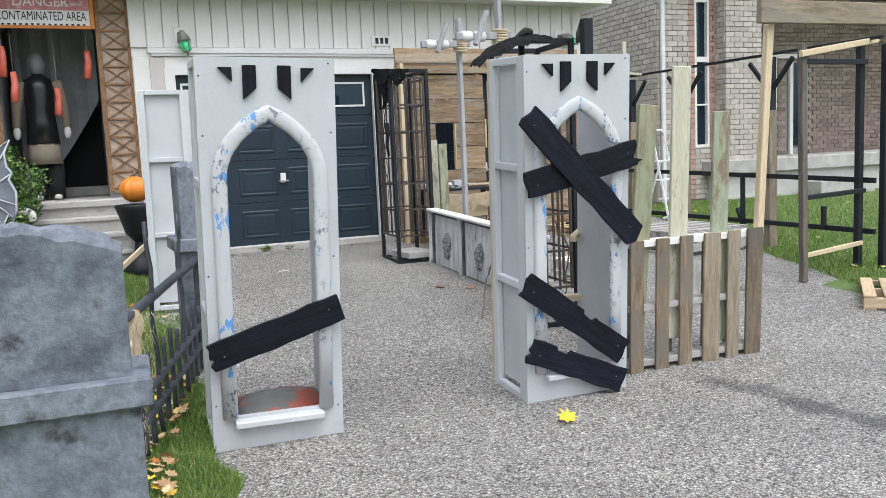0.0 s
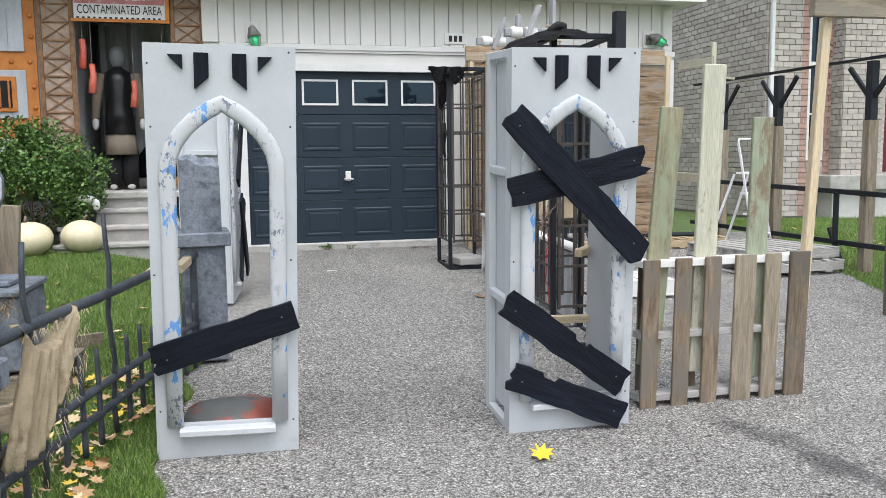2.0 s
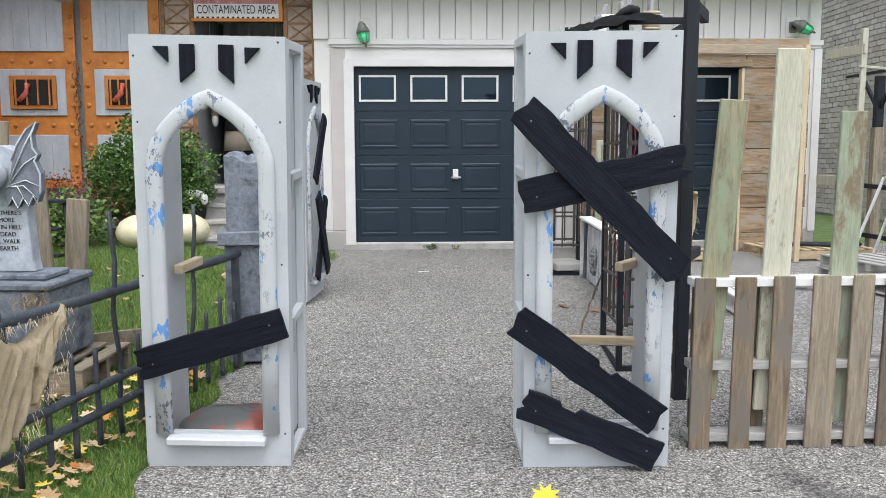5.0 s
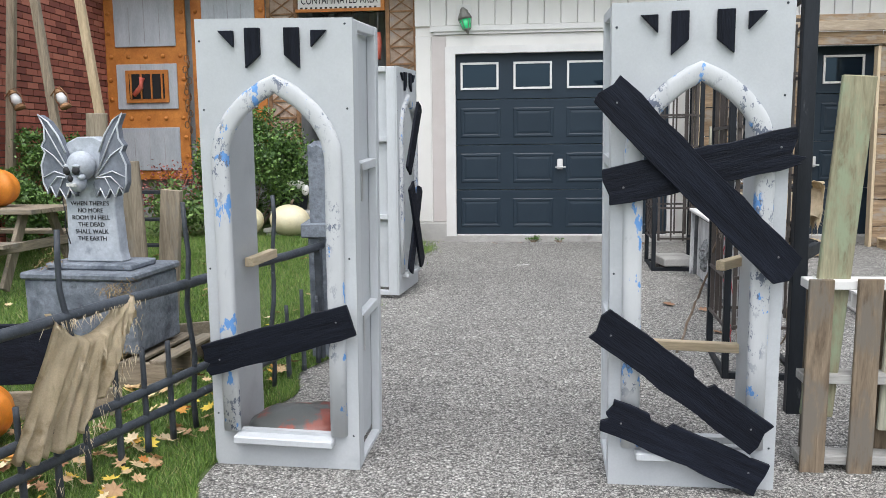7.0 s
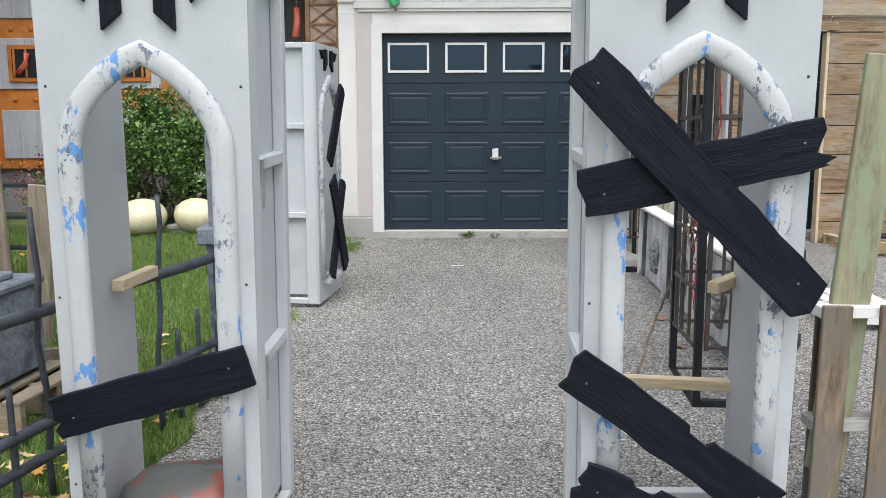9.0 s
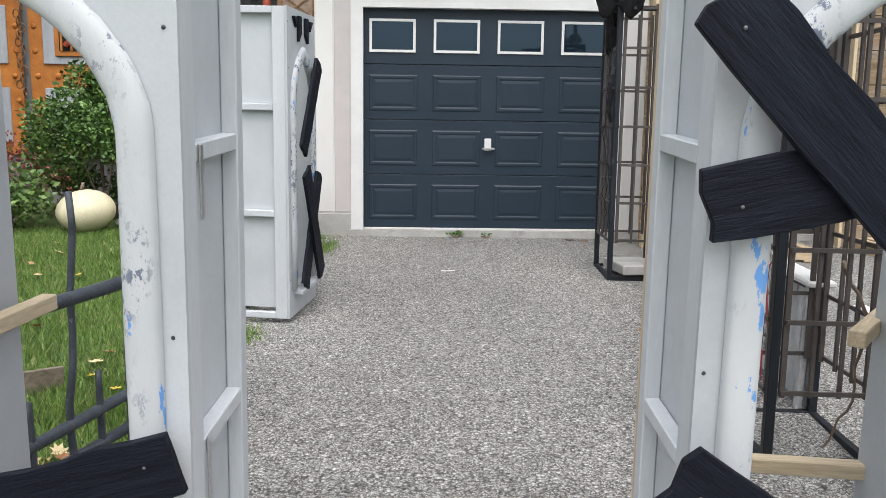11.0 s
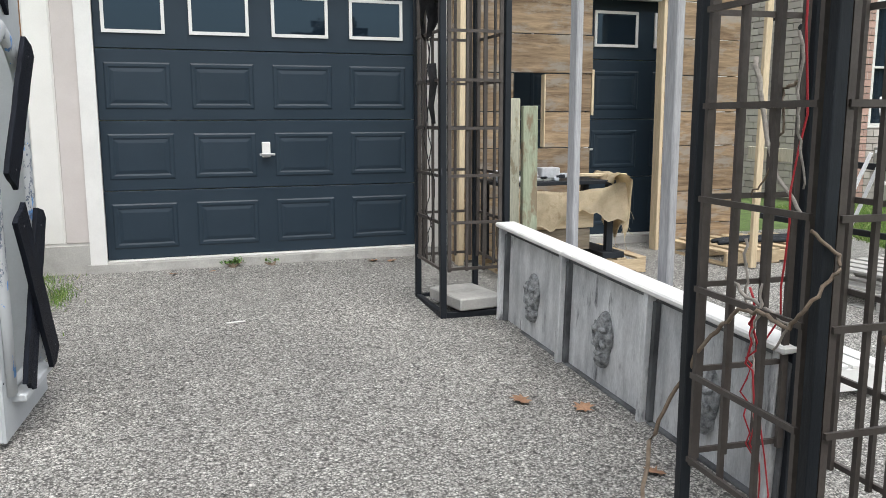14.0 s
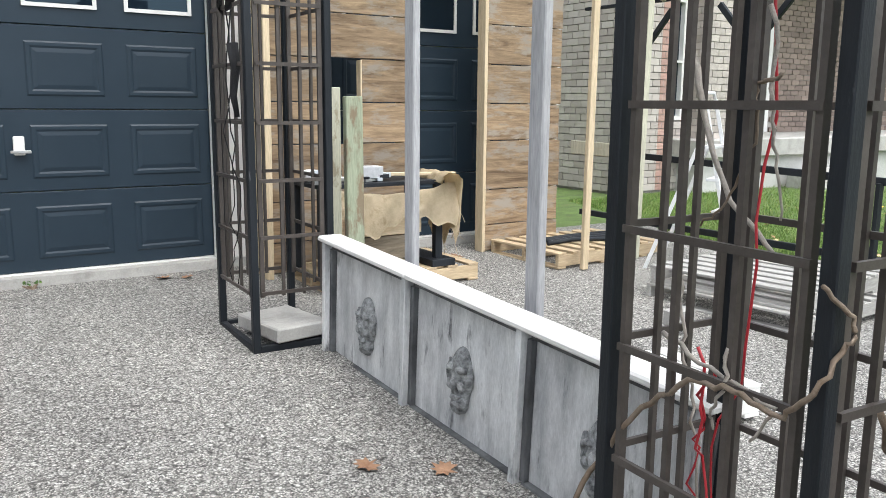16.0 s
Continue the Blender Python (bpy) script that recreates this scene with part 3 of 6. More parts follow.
for i in range(15):
    u = i / 14
    cols.append([drape.verts.new((-1.5 + 1.0 * u, 12.2 + 0.05 * math.sin(i * 1.7), 3.28 - (2.2 - 1.25 * u ** 1.4) * (j / 9))) for j in range(10)])
for a, b in zip(cols, cols[1:]):
    for j in range(9):
        drape.faces.new((a[j], b[j], b[j + 1], a[j + 1]))
single("curtain", drape, surface("pale_grey_sheet", (0.34, 0.35, 0.36), (0.45, 0.46, 0.47), 4, 0.9, 0.2, 60), (0, 0, 0), "pale grey cloth sheet hung in the porch", "curtain")


def tower(x0, x1):
    t = thing("lattice_tower", (x0, PY - 0.03, 1.08), "rusty brown cut-out panel painted as a lattice tower beside the porch", "prop panel", "lattice towers")
    W, H = x1 - x0, 2.7
    part("panel", box(0, W, 0, 0.03, 0, H, 0.003), RUST, t)
    for u in (0.03, W - 0.03):
        part("rail", box(u - 0.025, u + 0.025, -0.02, -0.001, 0.02, H - 0.02, 0.003), RUSTBAR, t)
    n = 12
    for i in range(n):
        z0, z1 = 0.05 + (H - 0.1) * i / n, 0.05 + (H - 0.1) * (i + 1) / n
        part("strut", bar((0.05, -0.01, z0), (W - 0.05, -0.01, z0), 0.016, 0.02, 0), RUSTBAR, t)
        part("strut", bar((0.05, -0.012, z0), (W - 0.05, -0.012, z1), 0.012, 0.014, 0), RUSTBAR, t)
        part("strut", bar((0.05, -0.008, z1), (W - 0.05, -0.008, z0), 0.012, 0.014, 0), RUSTBAR, t)


tower(-0.48, -0.07)
tower(-2.02, -1.60)

sign = thing("warning_sign", (-1.06, PY - 0.06, 3.28), "weathered red and white danger sign over the porch opening", "sign")
part("board", box(-0.53, 0.53, 0, 0.02, -0.15, 0.26, 0.003), WHITE, sign, "dirty white lower field")
part("red_field", box(-0.52, 0.52, -0.006, -0.001, 0.03, 0.25, 0), surface("faded_red_print", (0.38, 0.12, 0.12), (0.55, 0.24, 0.24), 6, 0.6, 0.05, 60, stain=(0.6, 0.55, 0.55), sscale=9), sign, "faded red upper field")
part("frame", box(-0.56, 0.58, -0.02, 0.01, -0.19, -0.151, 0.003), ORANGE, sign)
part("frame", box(0.531, 0.58, -0.02, 0.01, -0.15, 0.27, 0.003), ORANGE, sign)
lettering("lettering", "DANGER", 0.15, pose(0, -0.010, 0.12, 90), WHITE, sign, 0.002, 0.6)
lettering("lettering", "CONTAMINATED AREA", 0.15, pose(0, -0.006, -0.045, 90), TEXTB, sign, 0.002, 0.98)
for i in range(16):
    part("hazard_stripe", box(-0.5 + 0.063 * i, -0.47 + 0.063 * i, -0.006, -0.001, -0.148, -0.128, 0), TEXTB, sign)

# porch figure: one plain mesh
bm = bmesh.new()


def blob(bm, c, r, n=12, idx=0):
    start = len(bm.faces)
    bmesh.ops.create_uvsphere(bm, u_segments=n, v_segments=n // 2 + 2, radius=1, matrix=Matrix.LocRotScale(c, None, r))
    bm.faces.ensure_lookup_table()
    for f in bm.faces[start:]:
        f.material_index = idx
        f.smooth = True


def merge(bm, other, idx):
    me = bpy.data.meshes.new("tmp")
    for f in other.faces:
        f.material_index = idx
    other.to_mesh(me)
    other.free()
    bm.from_mesh(me)
    bpy.data.meshes.remove(me)


blob(bm, (0, 0, 1.72), (0.105, 0.115, 0.15), 14, 0)
merge(bm, lathe([(0.20, 0.72), (0.175, 1.0), (0.165, 1.15), (0.19, 1.4), (0.17, 1.52), (0.07, 1.58), (0.05, 1.62)], 20, 7, 0.06), 1)
merge(bm, lathe([(0.215, 0.46), (0.20, 0.60), (0.185, 0.74)], 24, 9, 0.08), 2)
for s in (-1, 1):
    merge(bm, tube([(0.10 * s, 0, 0.02), (0.10 * s, 0, 0.5)], 0.095, 10, 0.11), 3)
    merge(bm, tube([(0.20 * s, 0, 1.5), (0.27 * s, -0.02, 1.2), (0.29 * s, -0.08, 0.92)], 0.075, 10, 0.05), 2)
    blob(bm, (0.29 * s, -0.09, 0.86), (0.045, 0.045, 0.085), 8, 4)
    blob(bm, (0.11 * s, -0.08, 0.035), (0.05, 0.12, 0.04), 8, 4)
fig = single("mannequin", bm, plain("grey_mask", (0.22, 0.23, 0.24), 0.6), pose(-1.2, 11.55, 1.02), "dressed dummy in a black apron and grey mask", "mannequin")
for mm in (plain("black_leather_apron", (0.012, 0.012, 0.013), 0.3), plain("khaki_coat", (0.24, 0.20, 0.15), 0.9), plain("black_trousers", (0.01, 0.01, 0.011), 0.9), plain("white_gloves", (0.6, 0.58, 0.55), 0.7)):
    fig.data.materials.append(mm)
for x, z, l in ((-1.54, 2.72, 0.36), (-1.44, 2.42, 0.36), (-0.6, 2.68, 0.34), (-0.98, 2.25, 0.34)):
    h = thing("hanging_prop", (x, 11.1 if x != -0.98 else 11.3, z), "red rubber prop hanging on a cord in the porch", "prop", "hanging props")
    part("prop", tube([(0, 0, l / 2), (0.01, 0, 0.05), (0, 0, -0.03), (-0.01, -0.01, -l / 2)], 0.035, 8, 0.05), REDP, h)
    part("cord", tube([(0, 0, l / 2), (0, 0, 3.14 - z)], 0.004, 5), GREYPOST, h)

# orange prop doors left of the porch
for x0, x1 in ((-4.2, -3.1), (-3.02, -2.04)):
    d = thing("prop_door", (x0, PY - 0.04, 1.0), "orange riveted prop door with pale blue-grey panels", "prop door", "orange prop doors")
    W, H = x1 - x0, 2.8
    part("backing", box(0, W, 0.02, 0.05, 0, H, 0.003), ORANGE, d)
    for z0, z1 in ((0.12, 0.68), (0.92, 1.5), (1.72, 2.35)):
        pn = part("panel", box(0.15, W - 0.13, -0.004, 0.019, z0, z1, 0.006), PALEBLUE, d, "pale blue-grey streaked panel")
        for k in range(1, 4):
            part("groove", box(0.15 + (W - 0.28) * k / 4 - 0.004, 0.15 + (W - 0.28) * k / 4 + 0.004, -0.008, -0.005, z0 + 0.03, z1 - 0.03 - 0.1 * (k % 2), 0), GREYPOST, pn)
    for z in (0.05, 0.8, 1.6, 2.42):
        for k in range(5):
            part("rivet", lathe([(0.03, 0), (0.026, 0.012), (0.012, 0.02)], 10), ORANGE, d).matrix_local = pose(0.08 + (W - 0.16) * k / 4, 0.02, z, 90)
    for z in (0.3, 0.55, 1.05, 1.3, 1.9, 2.15):
        for u in (0.06, W - 0.05):
            part("rivet", lathe([(0.03, 0), (0.026, 0.012), (0.012, 0.02)], 10), ORANGE, d).matrix_local = pose(u, 0.02, z, 90)
    hatch = part("hatch_frame", box(0.28, W - 0.24, -0.03, -0.006, 1.0, 1.42, 0.004), ORANGE, d, "orange barred hatch")
    # no hole is cut; this black sheet stands for shade behind the bars
    part("opening", box(0.33, W - 0.29, -0.034, -0.031, 1.05, 1.37, 0), INTERIOR_SHADE, hatch)
    for k in range(4):
        u = 0.36 + (W - 0.68) * k / 3
        part("hatch_bar", bar((u, -0.045, 1.05), (u, -0.045, 1.37), 0.02, 0.02), ORANGE, hatch)
    part("red_prop", tube([(0.4, -0.05, 1.1), (0.5, -0.06, 1.2), (0.52, -0.05, 1.32)], 0.03, 8, 0.04), REDP, hatch, "red rubber prop")
chain = thing("chain", (-3.06, PY - 0.1, 2.2), "dark rusty chain round the middle of the doors", "chain")
for k in range(14):
    part("link", tube([(0.03 * math.cos(t), 0, 0.045 * math.sin(t)) for t in span(0, 6.28, 8)], 0.008, 5), RUSTBAR, chain).matrix_local = pose(0.03 * math.sin(k * 2), -0.02, 0.35 - 0.07 * k, 0, 0, 90 * (k % 2))


# ---- grey arched wall panels ----
def arch_line(W, inset=0.0, n=10):
    """From the sill up, over the pointed arch and down again: (u, z)."""
    a, b, zb, zs, za = 0.100 + inset, W - 0.100 - inset, 0.17, 1.285, 1.56 - inset
    left = [(a, zb), (a, 0.55), (a, 0.9)]
    c = W / 2
    for i in range(n + 1):
        t = i / n
        u = a + (c - a) * (1 - math.cos(t * math.pi / 2 * 0.62)) / (1 - math.cos(math.pi / 2 * 0.62))
        z = zs + (za - zs) * math.sin(t * math.pi / 2 * 0.62) / math.sin(math.pi / 2 * 0.62)
        left.append((u, z))
    return left + [(W - u, z) for u, z in left[-2::-1]]


def ragged_board(L, W, T, seed, notch=None, point=0.0):
    """A rough board along u with split ends and uneven edges."""
    r = random.Random(seed)
    n = 9
    up = [(-L / 2 + L * i / n, W / 2 + r.uniform(-0.006, 0.004)) for i in range(n + 1)]
    dn = [(L / 2 - L * i / n, -W / 2 + r.uniform(-0.004, 0.006)) for i in range(n + 1)]
    if notch:
        up = [p for p in up if abs(p[0] - notch) > 0.06]
        up += [(notch - 0.05, W / 2 - 0.002), (notch - 0.035, W / 2 - 0.022), (notch + 0.03, W / 2 - 0.026), (notch + 0.045, W / 2)]
        up.sort()
    t = r.uniform(-0.02, 0.02)
    ends = [(L / 2 + t * 0.5 + r.uniform(-0.003, 0.003), W * 0.2), (L / 2 - t * 0.4 + r.uniform(-0.004, 0.004), -W * 0.22)]
    if seed == 5:
        ends = [(L / 2 + 0.004, W * 0.25), (L / 2 - 0.03, -W * 0.16), (L / 2 + 0.022, -W * 0.33), (L / 2 - 0.012, -W * 0.42)]
    if point:
        ends = [(L / 2 + point, -W * 0.15)]
    t = r.uniform(-0.02, 0.02)
    low = [(-L / 2 - t * 0.5, -W * 0.22), (-L / 2 + t * 0.5 + r.uniform(-0.004, 0.004), W * 0.2)]
    if seed in (3, 14):
        low = [(-L / 2 - 0.012, -W * 0.26), (-L / 2 + 0.014, -W * 0.1), (-L / 2 - 0.006, 0.0), (-L / 2 + 0.006, W * 0.3)]
    return prism(up + ends + dn + low, T, bev=0.002)


def arched_panel(name, m, W, boards, label, D=0.41, raw=False):
    H = 1.82
    p = thing(name, m, label, "prop wall panel", "grey arched panels")
    line = arch_line(W)
    bm = bmesh.new()
    T = 0.012
    for y in (0.0, T):
        for (u0, z0), (u1, z1) in zip(line, line[1:]):
            e0, e1 = (0, 0) if (u0 + u1) / 2 < W / 2 else (W, W)
            if abs(z1 - z0) > 1e-6:
                bm.faces.new([bm.verts.new(q) for q in ((e0, y, z0), (u0, y, z0), (u1, y, z1), (e1, y, z1))])
        bm.faces.new([bm.verts.new(q) for q in ((0, y, 0), (W, y, 0), (W, y, line[0][1]), (0, y, line[0][1]))])
        zt = max(z for u, z in line)
        bm.faces.new([bm.verts.new(q) for q in ((0, y, zt), (W, y, zt), (W, y, H), (0, y, H))])
    rim = line + [line[0]]
    for (u0, z0), (u1, z1) in zip(rim, rim[1:]):
        bm.faces.new([bm.verts.new(q) for q in ((u0, 0, z0), (u1, 0, z1), (u1, T, z1), (u0, T, z0))])
    edge = [(0, 0), (W, 0), (W, H), (0, H), (0, 0)]
    for (u0, z0), (u1, z1) in zip(edge, edge[1:]):
        bm.faces.new([bm.verts.new(q) for q in ((u0, 0, z0), (u1, 0, z1), (u1, T, z1), (u0, T, z0))])
    bmesh.ops.remove_doubles(bm, verts=bm.verts[:], dist=1e-5)
    bmesh.ops.recalc_face_normals(bm, faces=bm.faces[:])
    part("front_sheet", bm, GREY, p)
    S = 0.038
    for s in (0, 1):
        x0 = 0.001 if s == 0 else W - S - 0.001
        part("stud", box(x0, x0 + S, T + 0.001, 0.088, 0.0, H - 0.002), GREYW, p)
        lath = 0.034 if raw and s == 0 else 0.0
        part("stud", box(x0, x0 + S, D - 0.05 - lath, D - lath, 0.0, H - 0.002), GREYW, p)
        if lath:
            part("lath", box(x0 + 0.003, x0 + S, D - lath + 0.001, D, 0.0, H - 0.002), PALEW['z'], p, "raw unpainted pale lath")
        xi = S + 0.002 if s == 0 else W - S - 0.012
        part("side_sheet", box(xi, xi + 0.01, T + 0.002, D - 0.002, 0.06, H - 0.04, 0), GREY, p)
        for z in (0.0, 0.615, 1.235, H - 0.04):
            part("rail", box(x0, x0 + S - 0.002, 0.089, D - 0.051 - lath, z, z + 0.038), GREYW, p)
    for z in (0.60, 1.22):
        part("bracket", box(W, W + 0.004, 0.10, 0.118, z - 0.10, z + 0.05, 0.001), METAL, p, "small steel bracket")
    for z in (0.0, H - 0.042):
        part("back_rail", box(S + 0.014, W - S - 0.014, D - 0.045, D - 0.004, z, z + 0.04), GREYW, p)
    # moulding round the opening
    ml = arch_line(W, -0.018, 12)
    bm = bmesh.new()
    rings = []
    for i, (u, z) in enumerate(ml):
        a, b = Vector((*ml[max(i - 1, 0)], 0)), Vector((*ml[min(i + 1, len(ml) - 1)], 0))
        d = (b - a).normalized()
        nrm = Vector((-d.y, d.x, 0))
        wob = 1 + 0.03 * math.sin(i * 2.3)
        rings.append([bm.verts.new((u + nrm.x * 0.035 * wob * math.copysign(abs(math.cos(t)) ** 0.8, math.cos(t)), -0.002 - 0.025 * wob * math.sin(t) ** 0.6, z + nrm.y * 0.035 * wob * math.copysign(abs(math.cos(t)) ** 0.8, math.cos(t)))) for t in span(0, math.pi, 8)])
    for r0, r1 in zip(rings, rings[1:]):
        for j in range(8):
            f = bm.faces.new((r0[j], r0[j + 1], r1[j + 1], r1[j]))
            f.smooth = True
    for r in (rings[0], rings[-1]):
        bm.faces.new(r)
    bmesh.ops.recalc_face_normals(bm, faces=bm.faces[:])
    part("arch_moulding", bm, ARCH, p, "white arch moulding with worn blue patches")
    part("sill", box(0.10, W - 0.10, -0.055, 0.06, 0.128, 0.160, 0.005), GREYW, p, "pale grey sill")
    k = W / 0.61
    for pts in ([(0.095, 1.775), (0.155, 1.775), (0.155, 1.712)], [(0.200, 1.785), (0.258, 1.785), (0.258, 1.685), (0.200, 1.635)]):
        for flip in (0, 1):
            o = [((W - u * k) if flip else u * k, z) for u, z in pts]
            b = part("crest", prism(o[::-1] if flip else o, 0.018, bev=0.002), BLACKW['z'], p, "black wooden crest piece")
            b.location.y = -0.0185
    r = random.Random(len(name))
    for z in (0.25, 0.9, 1.5, 1.78):
        for u in (0.02, W - 0.025):
            part("screw", lathe([(0.0045, 0), (0.003, 0.002)], 8), IRON, p).matrix_local = pose(u + r.uniform(-0.005, 0.005), -0.0005, z + r.uniform(-0.1, 0.03), 90)
    for u, z, L, ang, seed, notch, point, lift in boards:
        b = part("board", ragged_board(L, 0.136, 0.02, seed, notch, point), BLACKW['x'], p, "rough black nailed board")
        b.matrix_local = pose(u, -0.062 - lift, z, 0, -ang, 0)
        for e in (-1, 1):
            part("screw", lathe([(0.0042, 0), (0.003, 0.002)], 8), STEEL, b).matrix_local = pose(e * (L / 2 - 0.06), -0.0005, 0.01 * e, 90)
    return p


K = 1.115
LEFT_AT = pose(-0.168, 4.126, -0.112, 3.4, 1.2, -2.3) @ Matrix.Scale(K, 4)
RIGHT_AT = pose(1.633, 4.031, -0.112, 3.7, -0.6, -1.0) @ Matrix.Scale(K, 4)
pl = arched_panel("arched_panel", LEFT_AT, 0.618, [(0.305, 0.575, 0.635, 17.6, 3, None, 0.0, 0)], "light grey wooden arched wall panel with one black board", 0.44)
pr = arched_panel("arched_panel", RIGHT_AT, 0.622,
                  [(0.308, 1.243, 0.672, 11.8, 5, None, 0.0, 0), (0.295, 1.200, 0.91, -45.8, 8, None, 0.03, 0.022), (0.255, 0.455, 0.742, -36.8, 11, 0.06, 0.0, 0.018), (0.277, 0.19, 0.626, -24, 14, -0.12, 0.0, 0)],
                  "light grey wooden arched wall panel boarded with four black boards", 0.44, True)
setting((0.375, 7.2), (0.19, 7.46), 1.07, -2.5, 1.5, 0.03)
pc = arched_panel("arched_panel", pose(0.375, 7.20, base_z(7.4) + 0.0, 0.5, 0, 85.5), 0.612,
                  [(0.32, 1.26, 0.64, 55, 21, None, 0.02, 0), (0.30, 0.54, 0.77, -63, 23, None, 0.02, 0.022), (0.33, 0.50, 0.74, 63, 25, None, 0.02, 0)], "light grey wooden arched wall panel with crossed black boards")
setting((2.0, 4.1), (1.792, 4.235), 1.0985, -2.5, 2.0)
bag = thing("soil_bag", pose(0.55, 4.13, base_z(4.1) + 0.0, 0, 0, 8) @ Matrix.Scale(1.25, 4), "half-empty red and grey plastic soil bag lying inside the panel", "bag")
bm = bmesh.new()
blob(bm, (0, 0, 0.075), (0.20, 0.14, 0.085), 28, 0)
for v in bm.verts:
    v.co.x = 0.2 * math.copysign(abs(v.co.x / 0.2) ** 0.6, v.co.x)
    v.co += noise.noise_vector(v.co * 14) * 0.018
part("body", bm, surface("red_grey_plastic_bag", (0.20, 0.05, 0.035), (0.30, 0.085, 0.058), 5, 0.35, 0.4, 14, stain=(0.10, 0.105, 0.10), sscale=3.5, sat0=0.46, sat1=0.5), bag)
part("flap", box(-0.10, 0.21, -0.165, -0.125, 0.09, 0.115, 0.008), plain("white_printed_plastic", (0.75, 0.76, 0.78), 0.4), bag, "white printed edge")
part("print", box(0.10, 0.17, -0.168, -0.1655, 0.095, 0.112, 0), plain("blue_print", (0.05, 0.08, 0.35), 0.5), bag)
single("timber_offcut", box(-0.16, 0.16, -0.02, 0.02, -0.02, 0.02), PALEW['x'], pose(0.36, 4.15, base_z(4.1) + 0.02, 0, 0, 65), "short pale timber offcut on the ground in the panel", "offcut")
single("timber_offcut", box(-0.13, 0.13, -0.02, 0.02, -0.02, 0.02), PALEW['x'], pose(0.335, 4.27, base_z(4.1) + 0.84, 0, 0, 86), "short pale timber with a black end, screwed behind the panel", "offcut")
single("timber_batten", box(-0.25, 0.25, -0.02, 0.02, -0.02, 0.02), PALEW['x'], pose(2.19, 4.36, base_z(4.3) + 0.45, 0, 0, -6), "pale timber batten across the back of the panel", "batten")
single("timber_batten", box(-0.05, 0.24, -0.02, 0.02, -0.02, 0.02), PALEW['x'], pose(2.35, 4.25, base_z(4.3) + 0.83, 0, 0, 52), "pale timber batten with a blackened end behind the panel", "batten")


# ---- black lattice cages ----
def cage(m, label, D=0.62, H=2.13):
    c = thing("lattice_cage", m, label, "cage", "lattice cages")
    W, P = 0.45, 0.038
    for x in (0, W - P):
        for y in (0, D - P):
            part("post", box(x, x + P, y, y + P, 0, H, 0.003), BLACK, c)
    for z in (0.0, H - P):
        for y in (0.001, D - P + 0.001):
            part("rail", box(P, W - P, y, y + P - 0.002, z, z + P), BLACK, c)
        for x in (0.001, W - P + 0.001):
            part("rail", box(x, x + P - 0.002, P, D - P, z, z + P), BLACK, c)
    # brown lattice inside each side
    def side(a, b, nrm):
        a, b = Vector(a), Vector(b)
        d = (b - a)
        s = thing("lattice", Matrix.Identity(4), "dark brown square lattice", "")
        del s["label"]
        s.parent = c
        s.matrix_basis = Matrix.Identity(4)
        for k in (0.06, 0.36, 0.66, 0.94):
            q = a + d * k
            part("bar", bar(q + Vector((0, 0, 0.29)), q + Vector((0, 0, 2.06)), 0.015 if 0.1 < k < 0.9 else 0.022, 0.016, 0), BROWN, s)
        for i in range(7):
            z = 0.31 + 1.72 * i / 6
            off = nrm * 0.012
            part("bar", bar(a + d * 0.04 + off + Vector((0, 0, z)), b - d * 0.04 + off + Vector((0, 0, z)), 0.012, 0.018, 0), BROWN, s)
    e = P / 2
    side((e, P, 0), (e, D - P, 0), Vector((-1, 0, 0)))
    side((W - e, P, 0), (W - e, D - P, 0), Vector((1, 0, 0)))
    side((P, e, 0), (W - P, e, 0), Vector((0, -1, 0)))
    side((P, D - e, 0), (W - P, D - e, 0), Vector((0, 1, 0)))
    return c


CAGE_FAR = ((2.565, 8.59), (2.515, 8.715), 1.045, -2.0)
CAGE_NEAR = ((2.45, 5.485), (2.45, 5.485), 1.03, -3.6)
VINES = ((2.56, 5.66), (2.475, 5.80), 1.06, -11.6)
BEHIND = ((3.02, 7.25), (2.956, 7.38), 1.03, -1.9)
setting(*CAGE_FAR)
cage(pose(2.565, 8.59, base_z(8.6)), "black timber cage with brown lattice, draped with black gauze")
setting(*CAGE_NEAR)
cage(pose(2.45, 5.485, base_z(5.485)), "black timber cage with brown lattice, wound with dry vines", H=2.21)
setting(*CAGE_FAR)
single("paving_slab", box(-0.16, 0.16, -0.22, 0.22, 0, 0.075, 0.008), CONCRETE, pose(2.80, 8.80, base_z(8.8) + 0.045, 0, 0, 10), "pale concrete paving slab in the foot of the cage", "slab")

# ---- low grey wall with relief panels ----
setting((2.888, 8.515), (2.86, 8.60), 0.975, 0.3, 2.9)
lw = thing("low_wall", (2.93, 5.98, base_z(8.515) - 0.035), "streaked grey low wall prop with relief panels and a white cap", "prop wall")
N, PL = 3, 0.845
zt = 0.655
for i in range(N):
    y0 = PL * i
    part("panel", box(0.02, 0.05, y0 + 0.03, y0 + PL - 0.03, 0.03, zt - 0.01, 0.002), SLATE, lw)
    part("bottom_rail", box(-0.012, 0.05, y0 + 0.03, y0 + PL - 0.03, 0.0, 0.035), SLATED, lw)
    part("top_rail", box(-0.004, 0.019, y0 + 0.03, y0 + PL - 0.03, zt - 0.035, zt - 0.002), SLATED, lw)
for i in range(N + 1):
    y = PL * i
    part("stile", box(-0.042, 0.06, y - 0.017, y + 0.017, 0.0, zt - 0.001), SLATE, lw)
    part("batten", box(-0.012, 0.019, y - 0.045, y - 0.018, 0.036, zt - 0.036), SLATED, lw)
    part("batten", box(-0.004, 0.019, y + 0.018, y + 0.034, 0.036, zt - 0.036), SLATED, lw)
